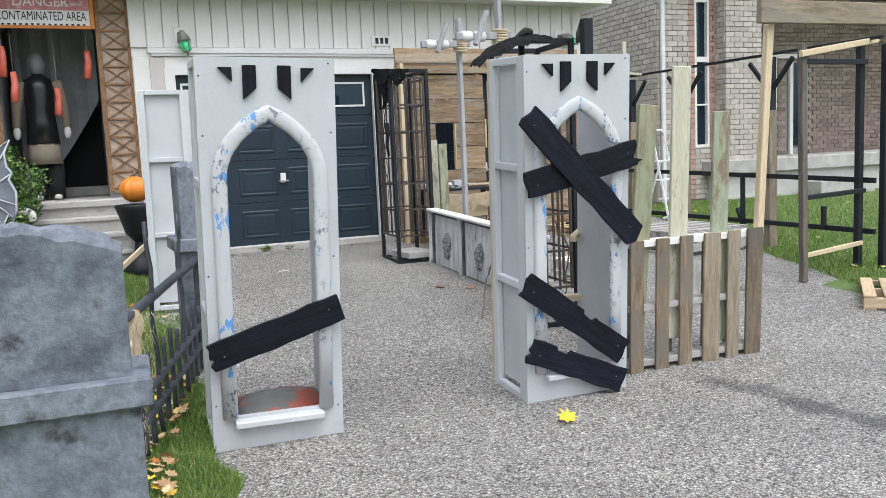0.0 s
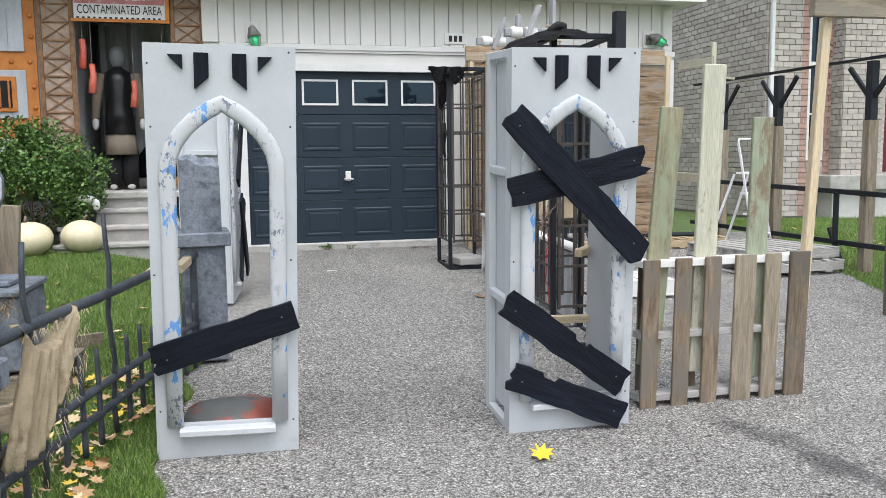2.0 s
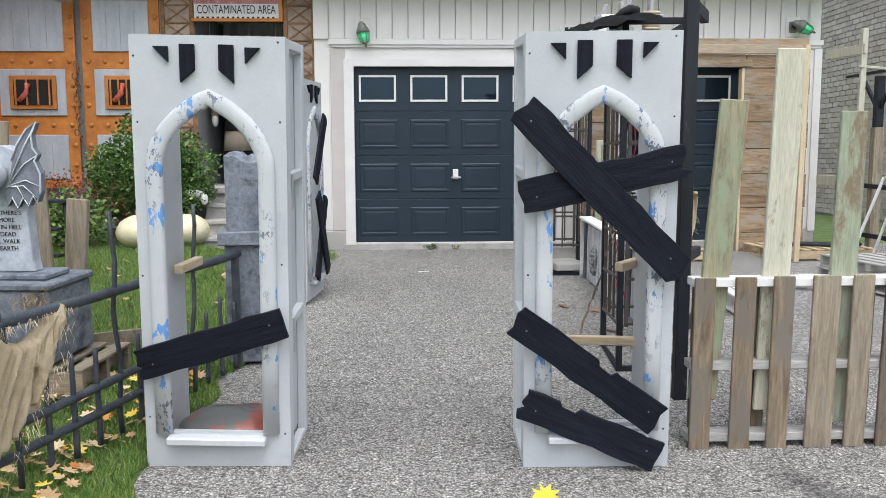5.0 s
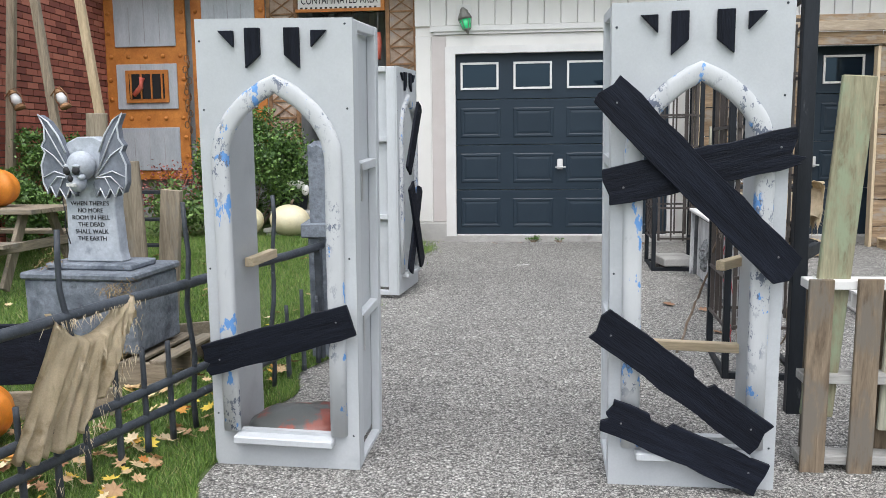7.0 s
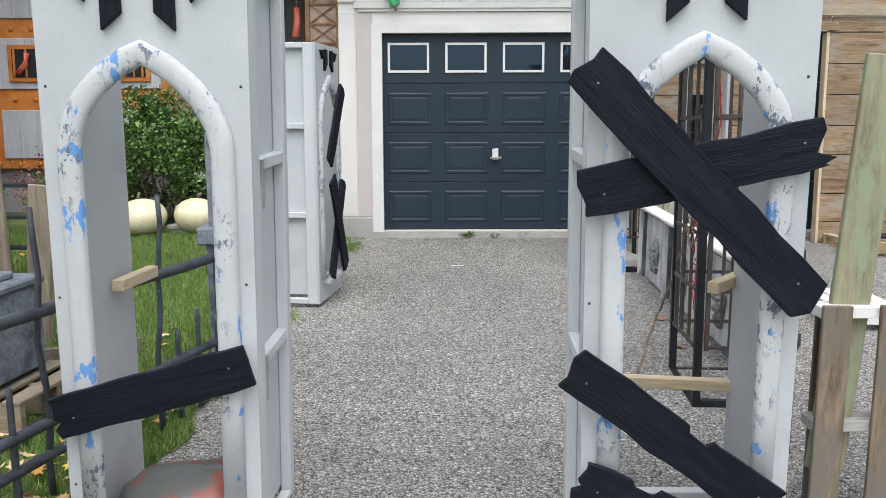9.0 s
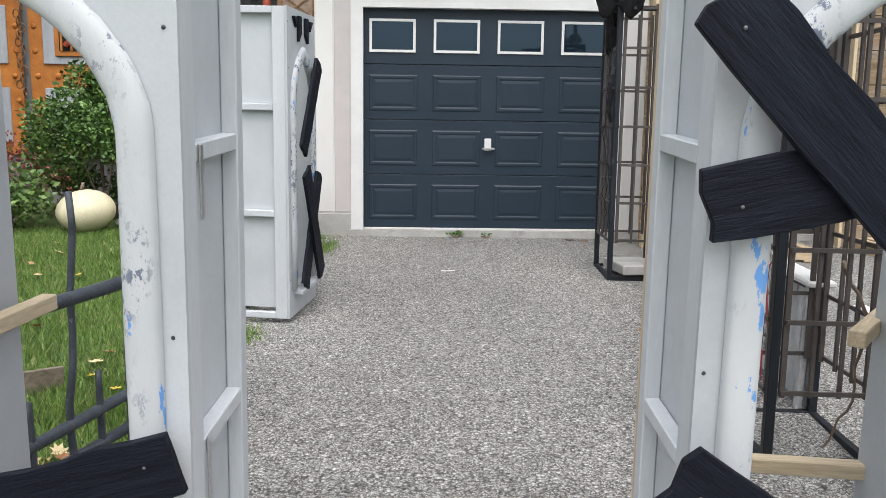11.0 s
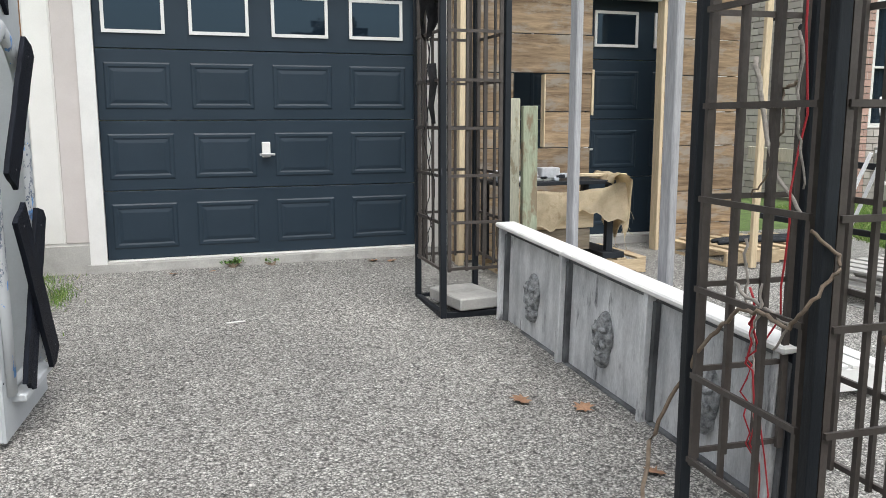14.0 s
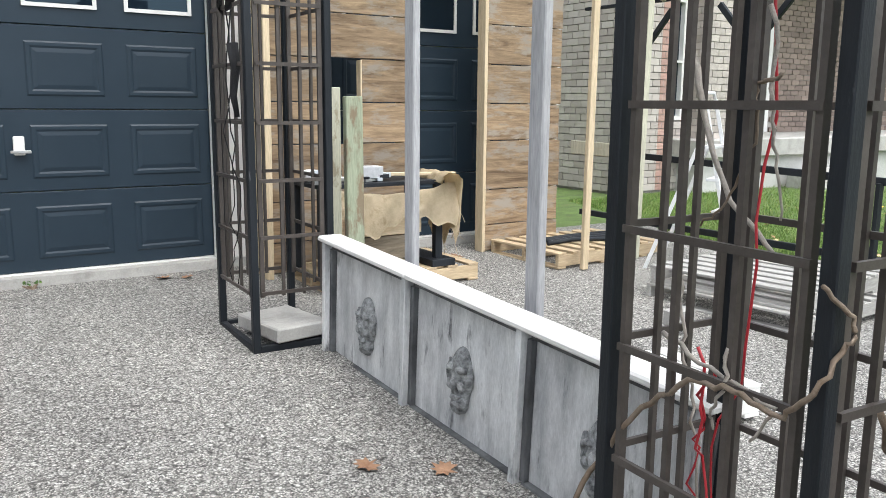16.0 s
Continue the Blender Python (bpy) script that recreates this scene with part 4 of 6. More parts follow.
part("back", box(0.055, 0.075, 0, PL * N, 0.0, zt - 0.01), GREYPOST, lw)
part("cap", box(-0.055, 0.085, -0.05, PL * N / 2 + 0.4, zt, zt + 0.03, 0.008), WHITE, lw, "white painted cap board")
part("cap", box(-0.055, 0.085, PL * N / 2 + 0.402, PL * N + 0.05, zt, zt + 0.03, 0.008), WHITE, lw, "white painted cap board")
for i in range(N):
    bm = bmesh.new()
    blob(bm, (0, 0, 0.02), (0.055, 0.082, 0.115), 22)
    blob(bm, (-0.01, 0, -0.08), (0.045, 0.062, 0.05), 16)
    for e in (-1, 1):
        blob(bm, (-0.040, 0.038 * e, 0.055), (0.022, 0.034, 0.014), 12)
        blob(bm, (-0.040, 0.045 * e, -0.01), (0.018, 0.024, 0.022), 12)
        blob(bm, (-0.02, 0.085 * e, 0.03), (0.02, 0.014, 0.05), 12)
    blob(bm, (-0.052, 0, 0.005), (0.018, 0.014, 0.034), 12)
    blob(bm, (-0.042, 0, -0.058), (0.018, 0.040, 0.012), 12)
    blob(bm, (-0.040, 0, -0.088), (0.018, 0.036, 0.014), 12)
    for v in bm.verts:
        v.co.y, v.co.z = v.co.y * 0.86, v.co.z * 1.15
        v.co += noise.noise_vector(v.co * 34 + Vector((i * 3.0, 0, 0))) * 0.009
    part("relief", bm, RELIEF, lw, "rough grey relief boss").location = (0.02, PL * (i + 0.5), 0.29)


# ---- grey grave crosses behind the low wall ----
def cross(x, y, lean, h, at, reach):
    """A post h high with a taped arm at height at, reaching out to one side."""
    c = thing("wooden_cross", pose(x, y, base_z(y), 0, lean, 0), "silver-grey timber cross with rope-bound arms behind the low wall", "cross", "timber crosses")
    part("post", bar((0, 0, 0), (0, 0, h), 0.04, 0.085, 0.006, (0, 1, 0)), GREYPOST, c)
    part("arm", bar((-reach, -0.055, at - 0.015), (0.10, -0.055, at), 0.05, 0.07, 0.006), GREYPOST, c)
    part("brace", bar((-0.30, -0.105, at - 0.10), (-0.17, -0.105, at + 0.22), 0.04, 0.07, 0.006, (0, 1, 0)), GREYPOST, c)
    for k in range(6):
        part("binding", tube([(0.062 * math.cos(t), 0.075 * math.sin(t) - 0.03, at - 0.07 + 0.025 * k + 0.012 * math.sin(t)) for t in span(0, 6.28, 10)], 0.014, 6), BURLAP, c)
    for k in (0.06, 0.20):
        part("binding", lathe([(0.047, 0), (0.052, 0.03), (0.047, 0.10)], 10), WHITE, c, "pale tape wound round the arm").matrix_local = pose(-reach + k, -0.055, at - 0.012, 0, 90, 0)


setting((3.1, 7.5), (3.1, 7.5))
cross(3.10, 8.06, 0.0, 2.74, 2.47, 0.46)
cross(3.10, 7.115, 0.0, 2.9, 2.43, 0.48)


# ---- boarded front before the second garage door ----
FY = 10.4
setting((4.6, 10.4), (4.6, 10.4))
bf = thing("board_front", (0, 0, 0), "brown weathered board front with a square hole and an open doorway", "prop wall")
fz = base_z(FY)
seams = [fz + 0.01, 0.43, 0.74, 1.165, 1.48, 1.81, 2.14, 2.47]
for i, (z0, z1) in enumerate(zip(seams, seams[1:])):
    off = 0.004 * (i % 3)
    hole = 1.16 < z0 + 0.01 and z1 < 1.82
    for x0, x1 in (((3.2, 3.75), (4.05, 4.5)) if hole else ((3.2, 4.5 + 0.01 * (i % 2)),)) + ((5.26, 6.09 - 0.012 * (i % 2)),):
        part("plank", box(x0, x1, FY - off, FY + 0.025 - off, z0 + 0.004, z1 - 0.004, 0.003), BARNW, bf)
for x in (3.24, 4.44, 5.30, 6.05):
    part("stud", box(x - 0.02, x + 0.02, FY + 0.03, FY + 0.12, fz, 2.6), PALEW['z'], bf)
part("jamb", box(5.225, 5.258, FY - 0.01, FY + 0.10, fz, 2.47), PALEW['z'], bf, "pale timber door jamb")
part("jamb", box(4.515, 4.54, FY + 0.01, FY + 0.10, 1.45, 1.85), PALEW['z'], bf, "pale timber offcut on the jamb")
part("hole_edge", box(4.04, 4.052, FY - 0.012, FY + 0.06, 1.17, 1.80), PALEW['z'], bf)
part("beam", box(3.19, 6.06, FY - 0.05, FY - 0.012, 2.64, 2.75), wood("pale_brown_beam", (0.36, 0.28, 0.19), (0.52, 0.43, 0.32), 'x', 0.8, stain=(0.3, 0.24, 0.18)), bf, "pale brown top beam")
part("beam", box(3.2, 5.34, FY - 0.03, FY + 0.0, 2.49, 2.58), BARNW, bf, "brown lintel beam")
part("beam", box(3.2, 6.06, FY + 0.0, FY + 0.04, 2.751, 2.83), BARNW, bf, "dark brown upper beam")
part("upper_plank", box(5.28, 6.08, FY - 0.006, FY + 0.02, 2.475, 2.635), BARNW, bf)
part("upper_plank", box(3.2, 5.27, FY + 0.001, FY + 0.02, 2.581, 2.638), BARNW, bf)


def lumber(name, p, q, w, h, material, label, group=""):
    """A loose length of timber from p to q."""
    p = Vector(p)
    bm = bar((0, 0, 0), Vector(q) - p, w, h, 0.004, (0, 1, 0) if abs(q[2] - p.z) > 0.5 else (0, 0, 1))
    return single(name, bm, material, p, label, "timber", group)


lumber("timber_post", (3.22, 10.3, base_z(10.3)), (3.25, 10.33, 2.62), 0.05, 0.09, PALEW['z'], "pale new timber post at the end of the board front")
setting(*CAGE_FAR)
lumber("timber_post", (3.17, 8.95, base_z(8.9)), (3.17, 8.95, 1.52), 0.09, 0.04, CREAMW, "short faded cream board standing behind the cage")
lumber("green_post", (3.20, 8.72, base_z(8.7)), (3.19, 8.72, 1.47), 0.10, 0.045, GREENW, "short green board with peeling paint behind the cage")
setting((4.6, 10.4), (4.6, 10.4))
lumber("timber_post", (5.535, 9.42, base_z(9.4)), (5.56, 9.42, 2.62), 0.06, 0.04, PALEW['z'], "slim pale new timber post at the pallet corner")
setting((6.1, 9.9), (6.22, 9.9))
lumber("timber_post", (6.14, 9.56, base_z(9.5)), (6.16, 9.54, 2.83), 0.065, 0.04, CREAMW, "tall cream timber post by the board front")
lumber("timber_rail", (6.13, 10.34, 2.62), (6.15, 9.5, 2.60), 0.03, 0.11, CREAMW, "short cream rail between beam and post")
lumber("timber_rail", (6.11, 10.38, 1.10), (6.14, 9.59, 1.09), 0.03, 0.12, CREAMW, "short cream rail between beam and post")
lumber("timber_rail", (6.10, 9.5, 2.40), (6.72, 9.9, 2.41), 0.04, 0.03, CREAMW, "thin cream batten from post to fence")


# ---- pallets ----
def pallet(m, L, D, mats, label, slats=8, hgt=0.13):
    p = thing("pallet", m, label, "pallet", "pallets")
    for k in range(slats):
        x = k * (L - 0.09) / (slats - 1)
        part("slat", box(x, x + 0.09, 0, D, hgt - 0.018, hgt, 0.003), mats['y'], p)
        if k % 3 == 0:
            part("slat", box(x, x + 0.09, 0, D, 0, 0.018, 0.003), mats['y'], p)
    for y in (0.0, D / 2 - 0.02, D - 0.04):
        part("runner", box(0.002, L - 0.002, y + 0.002, y + 0.038, 0.019, hgt - 0.019, 0.003), mats['x'], p)
    return p


GREYPAL = {a: wood("silvered_pallet_wood_" + a, (0.30, 0.29, 0.27), (0.50, 0.49, 0.46), a, 0.85, amount=0.12) for a in "xyz"}
NEWPAL = {a: wood("new_pallet_wood_" + a, (0.40, 0.30, 0.18), (0.58, 0.46, 0.30), a, 0.75, stain=(0.28, 0.2, 0.13), amount=0.12) for a in "xyz"}
setting((4.6, 9.8), (4.57, 9.8))
pallet(pose(5.38, 9.52, base_z(9.8), 0, 0, 3), 1.25, 0.85, NEWPAL, "pale wooden pallet on the gravel by the board front")
pallet(pose(3.42, 9.56, base_z(9.8)), 1.2, 0.75, NEWPAL, "pale wooden pallet under the work table", 7)
setting((6.1, 8.0), (6.07, 8.0))
pallet(pose(5.50, 7.42, base_z(7.9), 0, 0, 4), 1.2, 1.2, GREYPAL, "silver-grey weathered pallet lying on the gravel")
pallet(pose(5.56, 7.45, base_z(7.9) + 0.131, 0, 0, 7), 1.15, 1.15, GREYPAL, "silver-grey weathered pallet stacked on another pallet")
setting((5.1, 4.7), (5.22, 4.73), 1.08)
pallet(pose(5.10, 4.70, base_z(4.5), 0, 0, -48), 1.1, 0.9, NEWPAL, "new yellow wooden pallet on the gravel", 8, 0.12)
setting(*BEHIND)
pallet(pose(3.86, 6.80, base_z(7.1), 0, 0, -4), 0.42, 0.62, {a: WHITE for a in "xyz"}, "small white painted pallet on the gravel behind the cage", 4, 0.15)
setting((4.6, 9.8), (4.57, 9.8))
for i, (dx, dy) in enumerate(((0.0, 0.0), (0.05, 0.06), (0.02, 0.12), (0.1, 0.17))):
    single("black_pipe", tube([(0, 0, 0), (0.3, 0.03, 0.005), (0.62 + 0.05 * i, -0.06 + 0.03 * i, 0), (1.0, 0.0, 0.0)], 0.018, 8), BLACK, (5.55 + dx, 9.85 + dy, base_z(9.8) + 0.149), "black plastic pipe lying on the pallet", "pipe", "black pipes")

# ---- work table with burlap ----
TABLE = Matrix.Translation((3.35, 9.62, base_z(9.8) + 0.131))
wt = thing("work_table", TABLE, "low black work table with a wooden box under it", "table")
part("top", box(0, 1.0, 0, 0.5, 0.60, 0.63), BLACK, wt)
for x in (0.03, 0.95):
    for y in (0.03, 0.44):
        part("leg", box(x - 0.02, x + 0.04, y - 0.02, y + 0.03, 0.0, 0.60), BLACK, wt)
part("foot", box(0.86, 1.06, -0.06, 0.5, 0.0, 0.05), BLACK, wt)
part("box_side", box(0.12, 0.80, 0.05, 0.40, 0.07, 0.24), PALLETW['x'], wt, "brown wooden box under the top")
part("box_side", box(0.10, 0.82, 0.03, 0.049, 0.25, 0.40), PALEW['x'], wt, "pale board under the top")


def cloth(name, rows, m, label, category, material, frayed=True):
    """A draped sheet from rows of points."""
    bm = bmesh.new()
    g = [[bm.verts.new(p) for p in r] for r in rows]
    for a, b in zip(g, g[1:]):
        for i in range(len(a) - 1):
            f = bm.faces.new((a[i], a[i + 1], b[i + 1], b[i]))
            f.smooth = True
    ret = bmesh.ops.solidify(bm, geom=bm.faces[:], thickness=0.004)
    return single(name, bm, material, m, label, category)


rr = random.Random(4)
rows = []
for j in range(13):
    v = j / 12
    rows.append([(0.02 + 1.06 * u, -0.02 - 0.05 * math.sin(v * 1.6) + 0.015 * math.sin(u * 21 + v * 4), 0.61 - 0.06 * math.sin(3.14 * u) - v * (0.16 + 0.14 * math.sin(u * 5.0) ** 2 + 0.02 * math.sin(u * 40)) + 0.02 * noise.noise((u * 6, v * 3, 1))) for u in span(0, 1, 30)])
cloth("burlap_cloth", rows, TABLE, "tan frayed burlap draped over the table front", "cloth", BURLAP)
bm = bmesh.new()
rows = [[(1.0 + 0.09 * math.sin(t) + 0.02 * noise.noise((t * 2, y * 9, 4)), y + 0.02 * noise.noise((t * 3, y * 9, 8)), 0.60 + 0.085 * math.cos(t) - (0.26 + 0.06 * math.sin(y * 40)) * max(0, (t - 1.5)) + 0.02 * noise.noise((t * 3, y * 12, 2))) for t in span(-1.5, 2.7, 14)] for y in span(-0.10, 0.30, 16)]
hang = cloth("burlap_cloth", rows, TABLE, "tan frayed burlap hanging over the table end", "cloth", BURLAP)
for k in range(26):
    a = Vector(rows[k % 16][-1 - (k % 3)])
    part("fray", tube([a, a + Vector((rr.uniform(-0.02, 0.03), rr.uniform(-0.03, 0.02), -0.03)), a + Vector((rr.uniform(-0.02, 0.05), rr.uniform(-0.04, 0.02), rr.uniform(-0.09, -0.05)))], 0.0022, 4), BURLAP, hang)
for k in range(44):
    x, y = rr.uniform(0.03, 0.55), rr.uniform(0.03, 0.3)
    s = rr.uniform(0.02, 0.055)
    single("tool_part", box(-s, s, -s * 0.6, s * 0.6, 0, s * 0.7, 0.004), rr.choice((METAL, PALEBLUE, ALU, BLACK, METAL)), TABLE @ pose(x, y, 0.632 + 0.02 * (k % 3), 0, rr.uniform(-6, 6), rr.uniform(0, 180)), "small metal and plastic part heaped on the table", "tool part", "parts on the table")
single("plastic_box", box(0, 0.16, 0, 0.12, 0, 0.085, 0.006), surface("cloudy_plastic", (0.35, 0.36, 0.38), (0.5, 0.51, 0.53), 20, 0.3, 0.1, 60), TABLE @ pose(0.36, 0.05, 0.652), "cloudy grey plastic box of parts on the table", "box")
lumber("timber_batten", tuple(TABLE @ Vector((0.5, 0.2, 0.67))), tuple(TABLE @ Vector((1.15, 0.1, 0.66))), 0.05, 0.025, PALEW['x'], "pale batten lying across the table")

# ---- upright pallet with old boards, yellow post and top beam ----
setting((2.0, 4.1), (1.792, 4.235), 1.0985, -2.5, 2.0)
pf = thing("upright_pallet", pose(2.64, 4.10, base_z(4.1), 0, 0, 2.5), "brown weathered pallet standing on edge as a fence", "pallet")
PW, PH = 1.0, 0.80
for k, x in enumerate((0.0, 0.185, 0.36, 0.54, 0.725, 0.875)):
    part("slat", box(x, x + (0.125 if k in (3, 5) else 0.095), 0, 0.018, 0.0, PH + 0.002 * k, 0.003), PALLETW['z'] if k in (3, 4) else OLDSLAT, pf)
for k, x in enumerate((0.03, 0.30, 0.62, 0.80)):
    part("back_slat", box(x, x + 0.09, 0.112, 0.128, 0.02, PH - 0.04, 0.003), OLDSLAT, pf)
for z in (0.03, 0.37, PH - 0.045):
    part("rail", box(0.0, PW, 0.019, 0.111, z, z + 0.038, 0.003), GREYPAL['x'] if z < 0.7 else WHITE, pf)
lumber("green_board", (2.71, 4.17, base_z(4.2) + 0.22), (2.80, 4.17, 1.685), 0.125, 0.025, OLIVEW, "brown-green old board with worn paint standing in the pallet")
lumber("cream_board", (3.02, 4.19, base_z(4.2) + 0.16), (3.045, 4.19, 1.905), 0.125, 0.025, CREAMW, "cream-green old board standing in the pallet")
lumber("green_board", (3.335, 4.20, base_z(4.2) + 0.10), (3.345, 4.20, 1.635), 0.12, 0.025, GREENW, "pale green old board with peeling paint standing in the pallet")
lumber("yellow_post", (3.64, 4.22, base_z(4.2)), (3.67, 4.18, 2.15), 0.05, 0.045, PALEW['z'], "pale yellow new timber post at the pallet end")
lumber("top_beam", (3.54, 4.12, 2.215), (6.4, 4.35, 2.25), 0.045, 0.135, PALLETW['x'], "weathered timber beam on posts")
setting((6.1, 6.0), (6.2, 6.0))
lumber("dark_post", (5.56, 5.78, base_z(5.8)), (5.52, 5.78, 2.40), 0.065, 0.06, wood("half_black_timber", (0.05, 0.045, 0.04), (0.20, 0.17, 0.14), 'z', 0.8), "half-blackened timber post standing on the gravel")
lumber("timber_rail", (5.44, 5.72, 2.30), (6.9, 6.1, 2.50), 0.04, 0.06, PALEW['x'], "pale yellow rail at the top of the frame")
lumber("black_rail", (5.52, 5.80, 2.24), (6.62, 6.0, 2.26), 0.05, 0.05, BLACK, "black rail at the top of the frame")
lumber("black_rail", (5.55, 5.80, 0.94), (6.62, 6.0, 0.95), 0.05, 0.045, BLACK, "black rail at waist height of the frame")
lumber("timber_rail", (5.56, 5.80, 0.37), (6.62, 6.02, 0.40), 0.03, 0.045, PALEW['x'], "pale rail near the foot of the frame")
for x, y in ((6.6, 6.05), (6.72, 5.85)):
    lumber("black_post", (x, y, base_z(y)), (x, y, 2.42), 0.065, 0.065, BLACK, "black timber post on the lawn edge", "black posts")

# black side frame behind the boarded panel
setting()
sf = thing("side_frame", (0, 0, 0), "black timber side frame joining panel and cage", "frame")
gb = ground_z(4.95)
part("post", bar((2.69, 4.95, gb), (2.70, 4.95, 2.30), 0.075, 0.06, 0.004, (0, 1, 0)), BLACK, sf)
for z in (gb + 0.40, gb + 0.83):
    part("rail", bar((2.69, 4.985, z), (2.96, 5.46, z), 0.04, 0.065), BLACK, sf)
part("rail", bar((2.695, 4.985, 2.25), (2.96, 5.46, 2.24), 0.05, 0.075), BLACK, sf)


# ---- black fence along the far lawn ----
setting((6.75, 8.0), (6.83, 8.0))
ff = thing("lawn_fence", (6.75, 0, 0), "black timber fence with weathered post feet along the lawn", "fence")
for y in (10.14, 8.95, 7.40):
    g = base_z(y)
    part("post_foot", box(-0.06, 0.06, y - 0.05, y + 0.05, g - 0.1, 1.78), PALLETW['z'], ff, "weathered grey-brown post foot")
    part("post", box(-0.045, 0.045, y - 0.045, y + 0.045, 1.781, 2.40), BLACK, ff)
    for s in (-1, 1):
        part("brace", bar((0, y + 0.03 * s, 2.02), (0, y + 0.34 * s, 2.36), 0.035, 0.05), BLACK, ff)
part("rail", bar((0, 5.9, 2.42), (0, 10.9, 2.46), 0.05, 0.03), BLACK, ff)
part("rail", bar((-0.07, 5.9, 0.97), (-0.07, 10.8, 1.08), 0.04, 0.055), BLACK, ff)
part("rail", bar((-0.07, 5.9, 0.44), (-0.07, 10.8, 0.46), 0.04, 0.055), BLACK, ff)
for y, z0, z1 in ((8.11, 0.72, 1.03), (6.52, 0.42, 0.68), (7.75, 0.45, 1.0)):
    part("stub", bar((-0.1, y, z0), (-0.1, y, z1), 0.06, 0.03, 0.003, (0, 1, 0)), BLACK, ff)
part("strut", bar((-0.08, 7.62, 0.12), (-0.08, 7.86, 0.6), 0.06, 0.04), BLACK, ff)

# white step ladder
setting((6.4, 8.9), (6.5, 8.9))
ld = thing("step_ladder", pose(6.42, 8.7, base_z(8.8), 0, 0, 25), "white aluminium step ladder standing by the lawn", "ladder")
for s in (-0.2, 0.2):
    part("rail", bar((s, 0, 0), (s * 0.8, 0.3, 1.38), 0.018, 0.03), ALU, ld)
    part("rear_leg", bar((s, 0.7, 0), (s * 0.8, 0.34, 1.0), 0.02, 0.03), ALU, ld)
for k in range(4):
    part("tread", box(-0.19, 0.19, 0.04 + 0.055 * k, 0.14 + 0.055 * k, 0.25 + 0.25 * k, 0.275 + 0.25 * k), ALU, ld)
part("hoop", tube([(-0.16, 0.3, 1.36), (-0.13, 0.31, 1.43), (0.13, 0.31, 1.43), (0.16, 0.3, 1.36)], 0.014, 8), ALU, ld)

# ---- wall lanterns and number plate ----
setting()
GREENGLASS = plain("green_bulb_glass", (0.05, 0.50, 0.19), 0.15, 0, 0.2)
LAMPMETAL = surface("weathered_bronze_lamp", (0.10, 0.10, 0.09), (0.24, 0.24, 0.21), 10, 0.5, 0.2, 60)
for x, z, tip in ((0.52, 2.99, 12), (6.05, 3.03, 65)):
    l = thing("wall_lantern", pose(x, HY - 0.02, z, 0, 0, 0), "weathered bronze wall lantern with a green bulb", "wall lamp", "wall lanterns")
    part("backplate", box(-0.09, 0.09, -0.012, 0.0, -0.12, 0.13, 0.005), WHITE, l, "white mounting plate")
    part("boss", box(-0.05, 0.05, -0.035, -0.013, -0.07, 0.07, 0.01), LAMPMETAL, l)
    part("arm", tube([(0, -0.02, 0.0), (0, -0.07, 0.06), (0, -0.12, 0.05)], 0.014, 8), LAMPMETAL, l)
    head = part("hood", lathe([(0.012, 0.05), (0.03, 0.035), (0.045, 0.0), (0.075, -0.05), (0.088, -0.095)], 6), LAMPMETAL, l)
    head.matrix_local = pose(0, -0.12, 0.03, 0, -tip, 0)
    part("glass", lathe([(0.070, -0.096), (0.048, -0.205), (0.04, -0.21)], 6), GREENGLASS, head, "green glass")
    for k in range(6):
        c, d = math.cos(k * math.pi / 3), math.sin(k * math.pi / 3)
        part("rib", bar((0.078 * c, 0.078 * d, -0.096), (0.052 * c, 0.052 * d, -0.212), 0.008, 0.008, 0), LAMPMETAL, head)
    part("finial", lathe([(0.05, -0.211), (0.045, -0.222), (0.014, -0.235), (0.016, -0.26), (0.004, -0.28)], 6), LAMPMETAL, head)
npl = thing("number_plate", (3.19, HY - 0.03, 2.98), "small white house number plate on the siding", "plate")
part("plate", box(-0.155, 0.155, 0, 0.014, -0.07, 0.07, 0.003), WHITE, npl)
for k in range(3):
    part("character_bar", box(-0.095 + 0.07 * k, -0.05 + 0.07 * k, -0.004, -0.0005, -0.04, 0.04, 0), TEXTB, npl, "dark plain bar")


